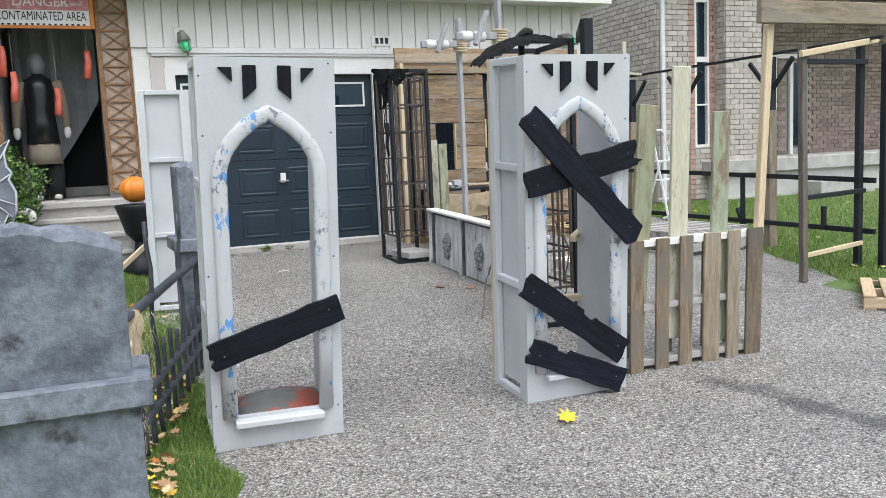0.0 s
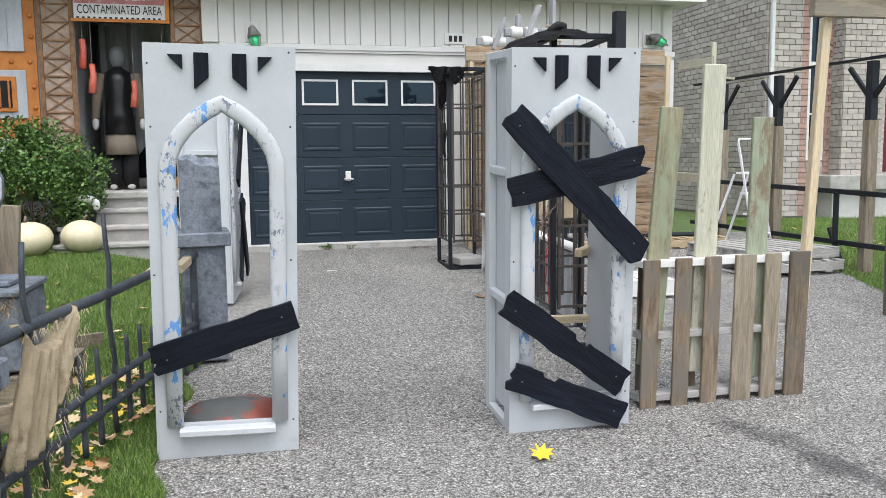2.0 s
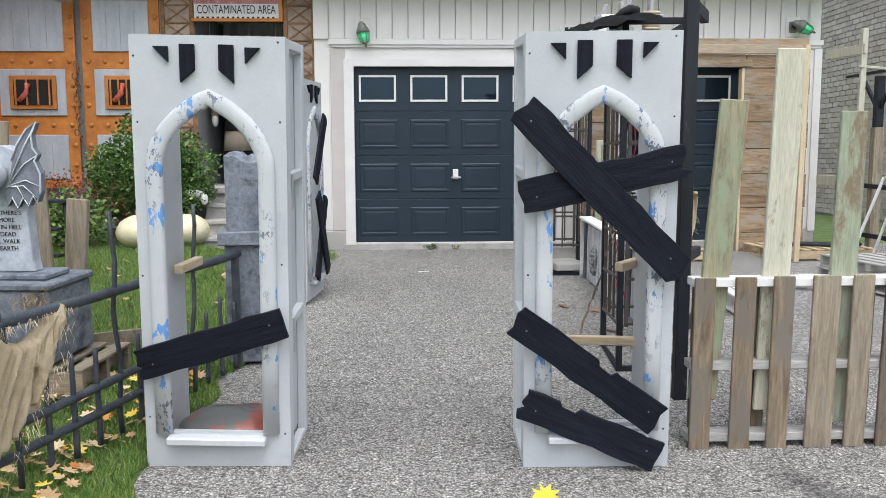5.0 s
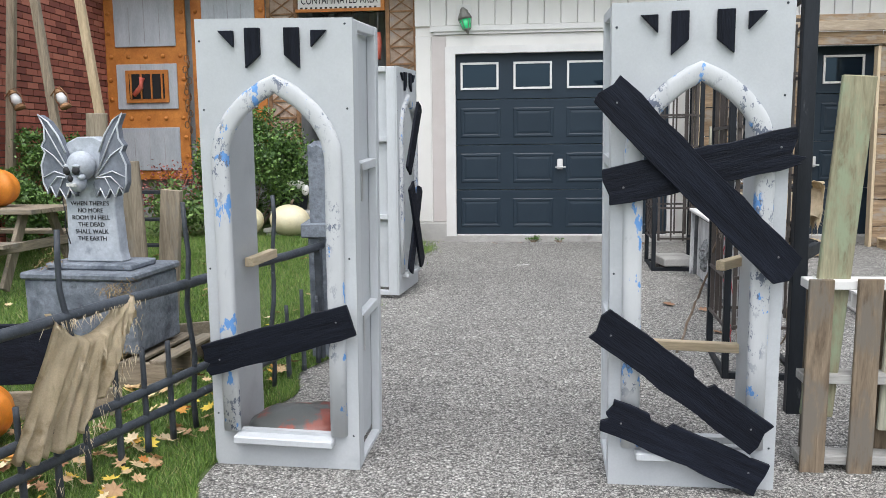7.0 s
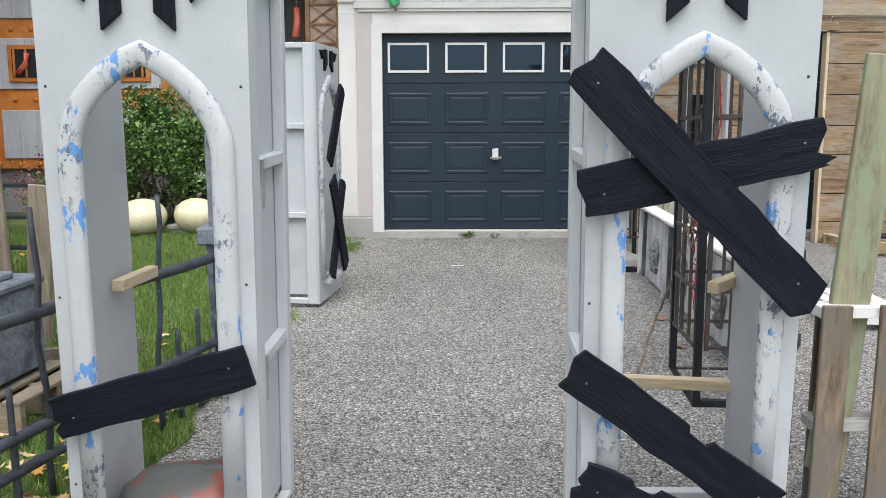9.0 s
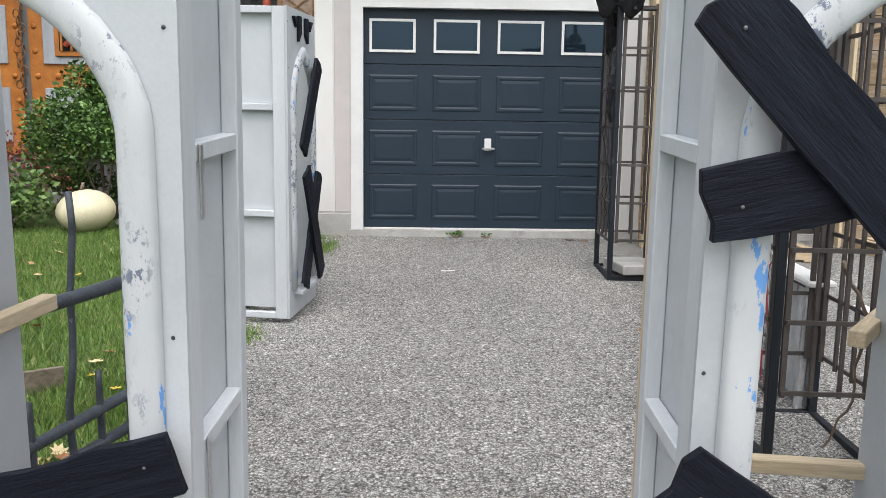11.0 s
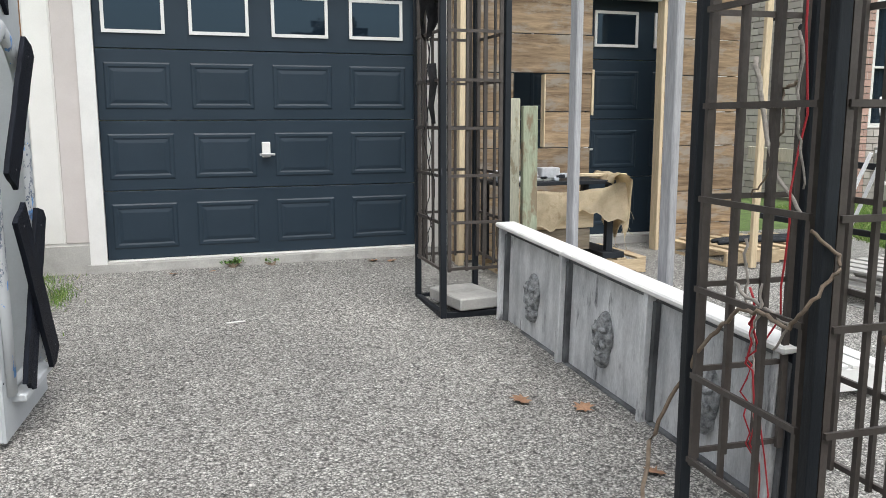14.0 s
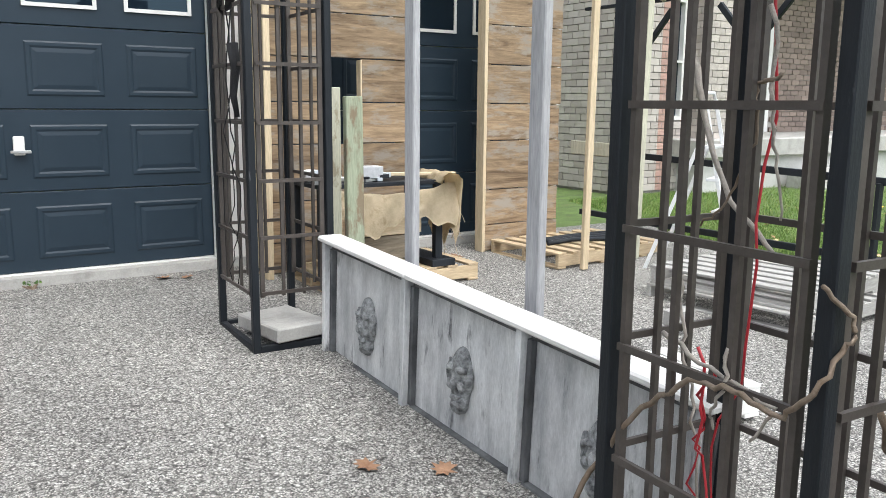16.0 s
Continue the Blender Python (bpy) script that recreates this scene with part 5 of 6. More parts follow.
# ---- left lawn: pillars, fence, tombstone ----
def pillar(m, w, h, label, seed, flat=1.0):
    p = thing("stone_pillar", m, label, "pillar", "foam stone pillars")
    zc = h * 0.565
    part("base", box(-w / 2, w / 2, -w / 2 * flat, w / 2 * flat, 0, zc, 0.006), STONE, p)
    part("cap", box(-w / 2 - 0.035, w / 2 + 0.035, -w / 2 * flat - 0.035, w / 2 * flat + 0.035, zc + 0.001, zc + 0.085, 0.006), STONE, p)
    bm = bmesh.new()
    n = 9
    a = w / 2 - 0.015
    r = random.Random(seed)
    grid = {}
    for i in range(n + 1):
        for j in range(n + 1):
            x, y = -a + 2 * a * i / n, (-a + 2 * a * j / n) * flat
            edge = min(i, j, n - i, n - j)
            grid[i, j] = bm.verts.new((x, y, h - (0.06 * i / n) + 0.03 * noise.noise((x * 9 + seed, y * 9, 0)) + r.uniform(-0.012, 0.012) - (0.022 if edge == 0 else 0)))
    for i in range(n):
        for j in range(n):
            bm.faces.new((grid[i, j], grid[i + 1, j], grid[i + 1, j + 1], grid[i, j + 1]))
    loop = [(i, 0) for i in range(n)] + [(n, j) for j in range(n)] + [(n - i, n) for i in range(n)] + [(0, n - j) for j in range(n)]
    low = [bm.verts.new((grid[k].co.x, grid[k].co.y, zc + 0.086)) for k in loop]
    for q in range(len(loop)):
        k0, k1 = loop[q], loop[(q + 1) % len(loop)]
        bm.faces.new((grid[k0], grid[k1], low[(q + 1) % len(loop)], low[q]))
    bmesh.ops.recalc_face_normals(bm, faces=bm.faces[:])
    part("broken_block", bm, STONE, p, "grey block with a rough broken top")
    return p


setting((-0.215, 2.61), (-0.754, 2.745), 1.13, -3.5, 0.0, -0.02)
p1 = pillar(pose(-0.215, 2.61, base_z(2.6), 0, 0, 2), 0.39, 1.225, "grey sponged foam-stone pillar with a broken top", 3, 0.62)
part("ornament", prism([(-0.055, 0.0), (-0.02, 0.035), (0.0, 0.075), (0.02, 0.035), (0.055, 0.0), (0.02, -0.03), (0.0, -0.07), (-0.02, -0.03)], 0.015, bev=0.002), BLACKW['z'], p1, "black cross ornament").location = (0.03, -0.137, 0.36)
NEAR_LAWN = ((-0.4, 4.4), (-0.822, 4.617), 1.0845, -3.4, 1.7, 0.03)
setting(*NEAR_LAWN)
pillar(pose(0.30, 5.60, base_z(5.6), 0, 0, 8), 0.27, 1.30, "grey sponged foam-stone pillar standing at the fence end", 9)

fn = thing("iron_fence", (0, 0, 0), "black painted spiked fence with crooked pickets on the lawn", "fence")
A, Bv = Vector((-0.34, 2.80, 0)), Vector((0.275, 5.42, 0))


def along(s, z):
    p = A + (Bv - A) * s
    return Vector((p.x, p.y, z))


for z, r in ((0.80, 0.024), (0.385, 0.02), (0.265, 0.02)):
    part("rail", tube([along(k / 8, z + 0.00125 * k + 0.003 * math.sin(k * 2.3 + z * 9)) for k in range(9)], r, 8), IRON, fn)
rp = random.Random(12)
nP = 17
for i in range(nP):
    s = 0.03 + 0.94 * i / (nP - 1)
    tall = i % 4 == 1
    top = rp.uniform(1.08, 1.24) if tall else rp.uniform(0.52, 0.60)
    pts, g = [], base_z(4) + 0.02
    n = 9
    for k in range(n + 1):
        z = g + (top - g) * k / n
        q = along(s, z)
        if tall:
            q += Vector((0.008 * math.sin(k * 1.7 + i), 0.010 * math.sin(k * 1.1 + 2 * i), 0)) + Vector((0.02, 0.10, 0)) * (k / n) * math.sin(i * 2.1)
        pts.append(q)
    part("picket", tube(pts, 0.0135 if tall else 0.015, 7, 0.011), IRON, fn, "tall crooked picket" if tall else "")
part("end_post", bar(along(0.985, 0.14), along(0.985, 0.80), 0.04, 0.04, 0.004, (0, 1, 0)), IRON, fn)

# burlap hung over the fence rail: a gathered tail and a swag
FD = (Bv - A).normalized()
SIDE = Vector((FD.y, -FD.x, 0))
rows = []
for u in span(0, 1, 56):
    sag = 0.15 * math.sin(math.pi * u) ** 0.9 * (1 - 0.35 * u)
    top = along(0.275 + 0.145 * u, 0.828 - sag)
    drop = 0.06 + 0.40 * (1 - u) ** 1.1 + 0.07 * math.sin(math.pi * u) + 0.022 * noise.noise((u * 14, 0.0, 5.0)) + 0.012 * math.sin(u * 71)
    col = [top - SIDE * 0.035, top + Vector((0, 0, 0.004))]
    for v in span(0.05, 1, 20):
        fold = (0.008 + 0.034 * v ** 0.8) * (noise.noise((u * 9 + 1.3 * v, v * 1.1, 3.0)) * 1.5 + 0.9 * noise.noise((u * 26 + 2 * v, v * 1.6, 7.0)))
        col.append(top - Vector((0, 0, drop * v)) - FD * (0.27 * v ** 0.9 * (1 - u) ** 1.2) + SIDE * (0.034 + fold + 0.03 * v * (1 - u)))
    rows.append(col)
cloth("burlap_cloth", rows, Matrix.Identity(4), "tan frayed burlap slung from the fence rail with a ragged tail", "cloth", BURLAP)
bm = bmesh.new()
for k in range(200):
    s = 0.25 + 0.16 * rp.random()
    u = (s - 0.26) / 0.16
    z = 0.82 - (0.53 * (1 - u) ** 0.8 + 0.06) * rp.choice((1, 1, 0.4, 0.02))
    q = along(s, z) + Vector((0.075 + rp.uniform(-0.02, 0.03), -0.06 * (1 - u), 0))
    e = q + Vector((rp.uniform(-0.02, 0.02), rp.uniform(-0.02, 0.02), -rp.uniform(0.02, 0.06)))
    w = Vector((0.001, 0.001, 0))
    bm.faces.new([bm.verts.new(p) for p in (q - w, q + w, e)])
single("frayed_threads", bm, BURLAP, (0, 0, 0), "loose frayed burlap threads hanging from the cloth edge", "threads", "", "stuff")

# tombstone on its block
TM = pose(-0.885, 5.0, -0.02, 0, 0, -2)
tz = base_z(5) + 0.012
tb = thing("tomb_block", TM @ pose(0, 0, tz + 0.2), "dark blue-grey sponged foam tomb block", "tomb block")
part("block", box(-0.33, 0.33, -0.22, 0.24, 0, 0.40, 0.012), STONE, tb)
part("lid", box(-0.345, 0.345, -0.235, 0.255, 0.401, 0.44, 0.01), STONE, tb)
part("plinth", box(-0.26, 0.27, -0.13, 0.13, 0.441, 0.475, 0.008), STONE, tb)
pallet(TM @ pose(-0.45, -0.25, tz), 0.95, 0.6, PALLETW, "brown wooden pallet under the tomb block", 7, 0.18)
ts = thing("tombstone", TM @ pose(0.0, -0.01, tz + 0.676), "pale grey bat-winged foam tombstone with engraved verse", "tombstone")
body = [(-0.215, 0), (0.215, 0), (0.20, 0.06), (0.185, 0.30), (0.20, 0.45), (0.22, 0.50), (0.17, 0.60), (0.12, 0.66), (0.05, 0.69), (-0.05, 0.69), (-0.12, 0.66), (-0.17, 0.60), (-0.22, 0.50), (-0.20, 0.45), (-0.185, 0.30), (-0.20, 0.06)]
part("slab", prism([(u * (0.80 if z < 0.46 else 0.95), z) for u, z in body], 0.09, bev=0.006), STONEL, ts).location.y = -0.045
wing = [(u * 0.93, z * 0.98) for u, z in [(0.05, 0.44), (0.09, 0.52), (0.11, 0.62), (0.15, 0.71), (0.21, 0.79), (0.27, 0.83), (0.235, 0.76), (0.24, 0.69), (0.265, 0.655), (0.245, 0.62), (0.275, 0.55), (0.27, 0.45), (0.245, 0.39), (0.225, 0.43), (0.195, 0.37), (0.165, 0.42), (0.13, 0.36), (0.10, 0.42), (0.07, 0.37)]]
for s in (1, -1):
    o = [(u * s, z) for u, z in wing]
    w = part("wing", prism(o if s > 0 else o[::-1], 0.05, bev=0.004), STONED, ts, "carved bat wing, dark between pale ribs")
    w.location.y = -0.075
    for (u, z) in ((0.26, 0.81), (0.255, 0.64), (0.26, 0.47), (0.235, 0.41), (0.165, 0.40)):
        part("rib", tube([(0.07 * s, -0.004, 0.47), ((0.07 + u) / 2 * s + 0.01 * s, -0.008, (0.5 + z) / 2 + 0.02), (u * 0.97 * s, -0.003, z)], 0.0045, 6, 0.0028), STONEW, w)
    rim = [(u * s, -0.003, z) for u, z in wing]
    part("edge", tube(rim[2:], 0.0055, 6), STONEW, w)
bm = bmesh.new()
blob(bm, (0, 0, 0.035), (0.075, 0.075, 0.080), 20)
blob(bm, (0, -0.03, -0.055), (0.046, 0.048, 0.050), 14)
for e in (-1, 1):
    blob(bm, (0.046 * e, -0.045, -0.022), (0.022, 0.022, 0.016), 12)
    blob(bm, (0.032 * e, -0.064, 0.036), (0.028, 0.014, 0.010), 12)
skull = part("boss", bm, STONEL, ts, "rounded carved boss")
skull.matrix_local = pose(0.0, -0.095, 0.50, 0, 0, -14)
for x, y, z, rx, rz in ((-0.033, -0.068, 0.012, 0.026, 0.024), (0.033, -0.068, 0.012, 0.026, 0.024), (0, -0.079, -0.030, 0.014, 0.019)):
    bm = bmesh.new()
    blob(bm, (0, 0, 0), (rx, 0.014, rz), 14)
    part("hollow", bm, TEXTB, skull).location = (x, y, z)
for k in range(6):
    part("ridge", box(-0.031 + 0.0105 * k, -0.0225 + 0.0105 * k, -0.082, -0.066, -0.072, -0.055, 0.001), WHITE, skull)
for k, line in enumerate(("WHEN THERE'S", "NO MORE", "ROOM IN HELL", "THE DEAD", "SHALL WALK", "THE EARTH")):
    lettering("lettering", line, 0.034, pose(0, -0.0475, 0.325 - 0.039 * k, 90), TEXTB, ts, 0.001)
part("crack", tube([(-0.17, -0.046, 0.36), (-0.155, -0.046, 0.27), (-0.165, -0.046, 0.2), (-0.14, -0.046, 0.1)], 0.003, 5), TEXTB, ts)
MOSS = blade_material("dry_moss", [(0, (0.16, 0.10, 0.04)), (1, (0.34, 0.25, 0.12))], 0.9)


def tuft(x, y, z, n, spread, name, label):
    bm = bmesh.new()
    for k in range(n):
        p = Vector((rp.gauss(0, spread), rp.gauss(0, spread * 0.5), rp.gauss(0, spread * 0.6)))
        e = p + Vector((rp.uniform(-1, 1), rp.uniform(-1, 1), rp.uniform(-1, 0.6))) * spread
        w = Vector((0.002, 0.001, 0))
        bm.faces.new([bm.verts.new(q) for q in (p - w, p + w, e)])
    single(name, bm, MOSS, TM @ pose(x, y, z), label, "moss", "moss tufts", "stuff")


tuft(0.25, -0.25, tz + 0.56, 150, 0.05, "dry_moss", "tan dry moss caught on the block edge")
tuft(-0.25, -0.1, tz + 0.66, 150, 0.06, "dry_moss", "tan dry moss on the block top")
tuft(-0.36, -0.26, tz + 0.24, 150, 0.06, "dry_moss", "tan dry moss at the block foot")
tuft(0.15, -0.27, tz + 0.21, 150, 0.07, "dry_moss", "brown dry moss at the block foot")
lumber("old_plank", (-1.08, 5.75, base_z(5.7)), (-1.14, 5.8, 1.30), 0.15, 0.025, PALLETW['z'], "brown old plank standing behind the tombstone")
lumber("old_plank", (-1.5, 5.9, base_z(5.7)), (-1.46, 6.0, 1.62), 0.15, 0.025, PALLETW['z'], "brown old plank standing behind the tombstone")
lumber("old_plank", (-1.02, 5.95, base_z(5.9)), (-0.94, 5.98, 1.10), 0.14, 0.05, PALLETW['z'], "short brown split plank standing on the lawn")
lumber("timber_board", (-0.75, 5.4, base_z(5.4) + 0.12), (-0.4, 5.9, base_z(5.9) + 0.05), 0.02, 0.14, PALLETW['x'], "pale board lying on the lawn behind the block")
lumber("black_board", (-1.75, 4.05, 0.45), (-0.72, 4.35, 0.43), 0.03, 0.30, BLACKW['x'], "black board lying on edge behind the fence")
lumber("timber_board", (-1.7, 4.0, 0.2), (-0.45, 4.4, 0.18), 0.03, 0.14, PALLETW['x'], "pale brown board on edge behind the fence")
BACK_LAWN = ((-2.25, 8.8), (-2.33, 8.78), 1.0, -2.8, 0.0, 0.01)
setting(*BACK_LAWN)
lumber("yellow_stake", (-0.62, 8.35, lawn_z(-0.62, 8.35) + 0.02), (0.0, 8.9, 0.72), 0.03, 0.05, PALEW['x'], "pale yellow stake propped on the lawn")

# black trestle behind the tombstone
tr = thing("black_trestle", pose(-2.12, 7.9, lawn_z(-2.1, 7.9), 0, 0, 0), "small black folding step stool on the lawn", "step stool")
for s in (-0.2, 0.2):
    part("leg", bar((s + 0.14, -0.2, 0), (s, 0, 0.72), 0.03, 0.05), BLACK, tr)
    part("leg", bar((s - 0.1, 0.25, 0), (s, 0.02, 0.72), 0.03, 0.05), BLACK, tr)
for z in (0.24, 0.48):
    part("tread", box(-0.16, 0.22, -0.2, -0.08, z, z + 0.025), BLACK, tr)
part("top", box(-0.25, 0.25, -0.08, 0.1, 0.721, 0.75), BLACK, tr)


def pumpkin(name, m, r, squash, material, label):
    p = thing(name, m, label, "pumpkin", "pumpkins")
    prof = [(r * max(0.12, math.sin(a)), r * squash * (1 - math.cos(a))) for a in span(0.12, math.pi - 0.12, 12)]
    part("body", lathe(prof, 60, 10, 0.07 if material is PUMPKIN else 0.03), material, p)
    part("stem", tube([(0, 0, 2 * r * squash - 0.01), (0.008, 0, 2 * r * squash + 0.03), (0.025, 0.01, 2 * r * squash + 0.06)], 0.018, 7, 0.014), TWIG, p)
    return p


pumpkin("pumpkin", pose(-0.20, 9.74, 1.02), 0.17, 0.85, PUMPKIN, "orange pumpkin sitting on the black urn")
pumpkin("pumpkin", pose(-3.28, 7.4, 0.90), 0.20, 0.85, PUMPKIN, "orange pumpkin on the picnic table")
setting(*NEAR_LAWN)
pumpkin("pumpkin", pose(-0.90, 3.95, base_z(4) + 0.012), 0.17, 0.85, PUMPKIN, "orange pumpkin on the lawn behind the fence")
setting(*BACK_LAWN)
pumpkin("white_pumpkin", pose(-1.40, 9.75, lawn_z(-1.40, 9.75), 0, 6, 0), 0.23, 0.80, GOURD, "large cream-white pumpkin on the lawn before the steps")
pumpkin("white_pumpkin", pose(-1.88, 9.62, lawn_z(-1.88, 9.62), 0, -8, 40), 0.25, 0.76, GOURD, "large cream-white pumpkin on the lawn before the bush")
urn = thing("black_urn", (-0.20, 9.74, base_z(9.7) + 0.0), "black footed garden urn beside the steps", "urn")
part("bowl", lathe([(0.05, 0.40), (0.14, 0.5), (0.19, 0.68), (0.21, 0.74), (0.23, 0.80), (0.22, 0.82)], 20), BLACK, urn)
part("foot", lathe([(0.17, 0.0), (0.17, 0.12), (0.12, 0.2), (0.06, 0.3), (0.05, 0.40)], 20), BLACK, urn)
pot = thing("black_pot", (-1.52, 10.3, lawn_z(-1.5, 10.3)), "black garden planter with a white bird-shaped ornament", "planter")
part("tub", lathe([(0.12, 0), (0.17, 0.30), (0.20, 0.52), (0.22, 0.55), (0.20, 0.56)], 18), BLACK, pot)
bm = bmesh.new()
blob(bm, (0, 0, 0), (0.13, 0.06, 0.05), 12)
blob(bm, (0.12, 0, -0.06), (0.045, 0.04, 0.07), 10)
part("ornament", bm, WHITE, pot, "white ornament").location = (0.10, -0.2, 0.54)

# picnic table
pt = thing("picnic_table", (-3.5, 7.4, lawn_z(-3.5, 7.4)), "weathered brown picnic table on the lawn", "picnic table")
h = 0.90 - lawn_z(-3.5, 7.4)
for k in range(5):
    part("top_board", box(-0.8, 0.8, -0.36 + 0.145 * k, -0.225 + 0.145 * k, h - 0.04, h), PALLETW['x'], pt)
for s in (-1, 1):
    part("bench_board", box(-0.8, 0.8, s * 0.62 - 0.12, s * 0.62 + 0.12, h * 0.56, h * 0.56 + 0.035), PALLETW['x'], pt)
for x in (-0.6, 0.6):
    for s in (-1, 1):
        part("leg", bar((x, s * 0.5, 0), (x, s * 0.18, h - 0.04), 0.04, 0.09), PALLETW['z'], pt)
    part("cross_bar", bar((x + 0.04, -0.7, h * 0.52), (x + 0.04, 0.7, h * 0.52), 0.04, 0.08), PALLETW['y'], pt)

# leaning poles with lanterns before the red brick
for xt, xb, top, lantern in ((-3.86, -3.97, 3.6, True), (-3.60, -3.46, 3.6, True), (-3.11, -2.95, 2.98, False)):
    k = (xt - xb) / (2.9 - 1.66)
    z0 = lawn_z(xb, 8.6)
    lumber("timber_pole", (xb - k * (1.66 - z0), 8.6, z0), (xb + k * (top - 1.66), 8.6, top), 0.085, 0.06, PALLETW['z'] if lantern else NEWPAL['z'], "tall weathered timber pole leaning before the brick wall", "leaning poles")
    if lantern:
        ln = thing("lantern", pose(xb + 0.14, 8.52, 1.92, 0, -25, 0), "small old hurricane lantern hung on a pole", "lantern", "lanterns")
        part("glass", lathe([(0.035, -0.055), (0.052, 0), (0.035, 0.06)], 12), plain("cloudy_lantern_glass", (0.6, 0.6, 0.6), 0.15), ln)
        part("tank", lathe([(0.055, -0.10), (0.058, -0.08), (0.04, -0.056)], 12), RUSTBAR, ln)
        part("hood", lathe([(0.038, 0.061), (0.042, 0.075), (0.015, 0.11)], 12), RUSTBAR, ln)
        part("wire", tube([(-0.06, 0, -0.08), (-0.068, 0, 0.04), (-0.03, 0, 0.12), (0.04, 0, 0.115), (0.068, 0, 0.02), (0.06, 0, -0.08)], 0.005, 5), RUSTBAR, ln)
        part("hook", bar((-0.14, 0.06, 0.10), (-0.02, 0.0, 0.115), 0.012, 0.012), RUSTBAR, ln)
setting()
bl = thing("work_lamp", (-3.12, PY - 0.25, 3.36), "small silver dome work lamp above the orange doors", "lamp")
part("dome", lathe([(0.10, -0.06), (0.09, -0.02), (0.05, 0.03), (0.02, 0.07)], 16), METAL, bl)
part("bracket", bar((0, 0, 0.07), (0, 0.22, 0.12), 0.02, 0.02), METAL, bl)


# ---- black gauze, vines, cables ----
def gauze(m, w, drop, seed, label):
    r = random.Random(seed)
    rows = []
    for i in range(15):
        u = i / 14
        l = drop * (0.35 + 0.65 * abs(math.sin(u * 7 + seed))) * (1 if 1 < i < 13 else 0.4)
        rows.append([(w * u + r.uniform(-0.01, 0.01), -0.03 - 0.03 * math.sin(u * 19 + v * 3), 0.012 - l * max(0.0, v - 0.15)) for v in span(0, 1, 9)])
    cloth("black_gauze", rows, m, label, "cloth", BLACKCLOTH)


setting(*CAGE_FAR)
gauze(pose(2.36, 8.60, 2.28), 0.42, 0.22, 3, "torn black gauze hanging over the cage top")
gauze(pose(2.54, 8.63, 2.28, 0, 0, 90), 0.40, 0.5, 5, "torn black gauze hanging down the cage side")
setting()
rows = []
for i in range(17):
    u = i / 16
    spine = Vector((2.56, 5.50, 2.265)).lerp(Vector((1.83, 5.02, 1.985)), u) + Vector((0, 0, 0.05 * math.sin(u * 3.1) + 0.008 * math.sin(u * 23)))
    wide = 0.19 * (1 - 0.78 * u ** 1.5) * (1 + 0.12 * math.sin(i * 2.1))
    rows.append([tuple(spine + Vector((0.5 * v * wide, -v * wide, -0.30 * v * v * wide + 0.008 * math.sin(v * 9 + i * 1.3)))) for v in span(-1, 1, 11)])
cloth("black_gauze", rows, Matrix.Identity(4), "torn black gauze pulled from the cage top to a ragged end", "cloth", BLACKCLOTH)
single("gauze_knot", tube([(0, 0, 0), (-0.05, -0.02, 0.012), (-0.10, -0.05, -0.01), (-0.15, -0.06, -0.05)], 0.034, 9, 0.016), BLACKCLOTH, pose(2.53, 5.47, 2.275), "bunched knot of black gauze on the cage corner", "cloth")
setting(*CAGE_FAR)
single("gauze_knot", tube([(0, 0, 0), (0.01, -0.01, -0.12), (0.0, 0.01, -0.25), (0.015, 0, -0.36)], 0.03, 8, 0.012), BLACKCLOTH, pose(2.555, 8.75, 1.72), "knot of black gauze hanging inside the cage", "cloth")


def vine(name, pts, r, material, label, jag=0.015, seed=0):
    q = random.Random(seed)
    out = []
    for a, b in zip(pts, pts[1:]):
        for k in range(5):
            p = Vector(a).lerp(Vector(b), k / 5)
            out.append(p + Vector([q.uniform(-jag, jag) for _ in range(3)]))
    out.append(Vector(pts[-1]))
    o = out[0].copy()
    return single(name, tube([p - o for p in out], r, 6, r * 0.55), material, o, label, "cable" if "cable" in name else "vine")


cz = base_z(5.6)
setting(*VINES)
vine("dry_vine", [(2.34, 5.80, cz), (2.44, 6.02, 0.42), (2.52, 5.99, 0.62), (2.555, 5.84, 0.83), (2.56, 5.68, 0.95), (2.56, 5.55, 0.97), (2.55, 5.42, 0.96), (2.56, 5.36, 1.03), (2.63, 5.355, 1.11), (2.64, 5.355, 1.16), (2.56, 5.36, 1.22)], 0.008, TWIG, "dry brown vine arching from the gravel round the cage", 0.006, 1)
vine("dry_vine", [(2.68, 5.90, 1.67), (2.68, 5.84, 1.50), (2.68, 5.74, 1.32), (2.68, 5.59, 1.22)], 0.009, PALETWIG, "pale grey dry stick caught in the cage", 0.005, 2)
vine("dry_vine", [(2.60, 5.53, 1.58), (2.60, 5.59, 1.56), (2.60, 5.585, 1.49), (2.60, 5.61, 1.40), (2.60, 5.66, 1.33), (2.60, 5.73, 1.27)], 0.0045, TWIG, "thin dry twig inside the cage", 0.006, 3)
vine("dry_vine", [(2.58, 5.81, 1.02), (2.58, 5.65, 0.98), (2.575, 5.46, 0.96), (2.57, 5.51, 0.88)], 0.006, PALETWIG, "pale dry vine wound round the cage bars", 0.006, 4)
vine("dry_vine", [(2.58, 5.60, 1.04), (2.57, 5.585, 0.96), (2.57, 5.63, 0.90), (2.575, 5.62, 0.86)], 0.005, PALETWIG, "short pale twig on the cage bars", 0.006, 7)
vine("dry_vine", [(2.66, 5.86, 1.12), (2.66, 5.84, 1.0), (2.66, 5.80, 0.86), (2.66, 5.76, 0.71), (2.68, 5.70, 0.3), (2.70, 5.66, 0.16)], 0.005, PALETWIG, "dry pale vine hanging in the cage", 0.008, 5)
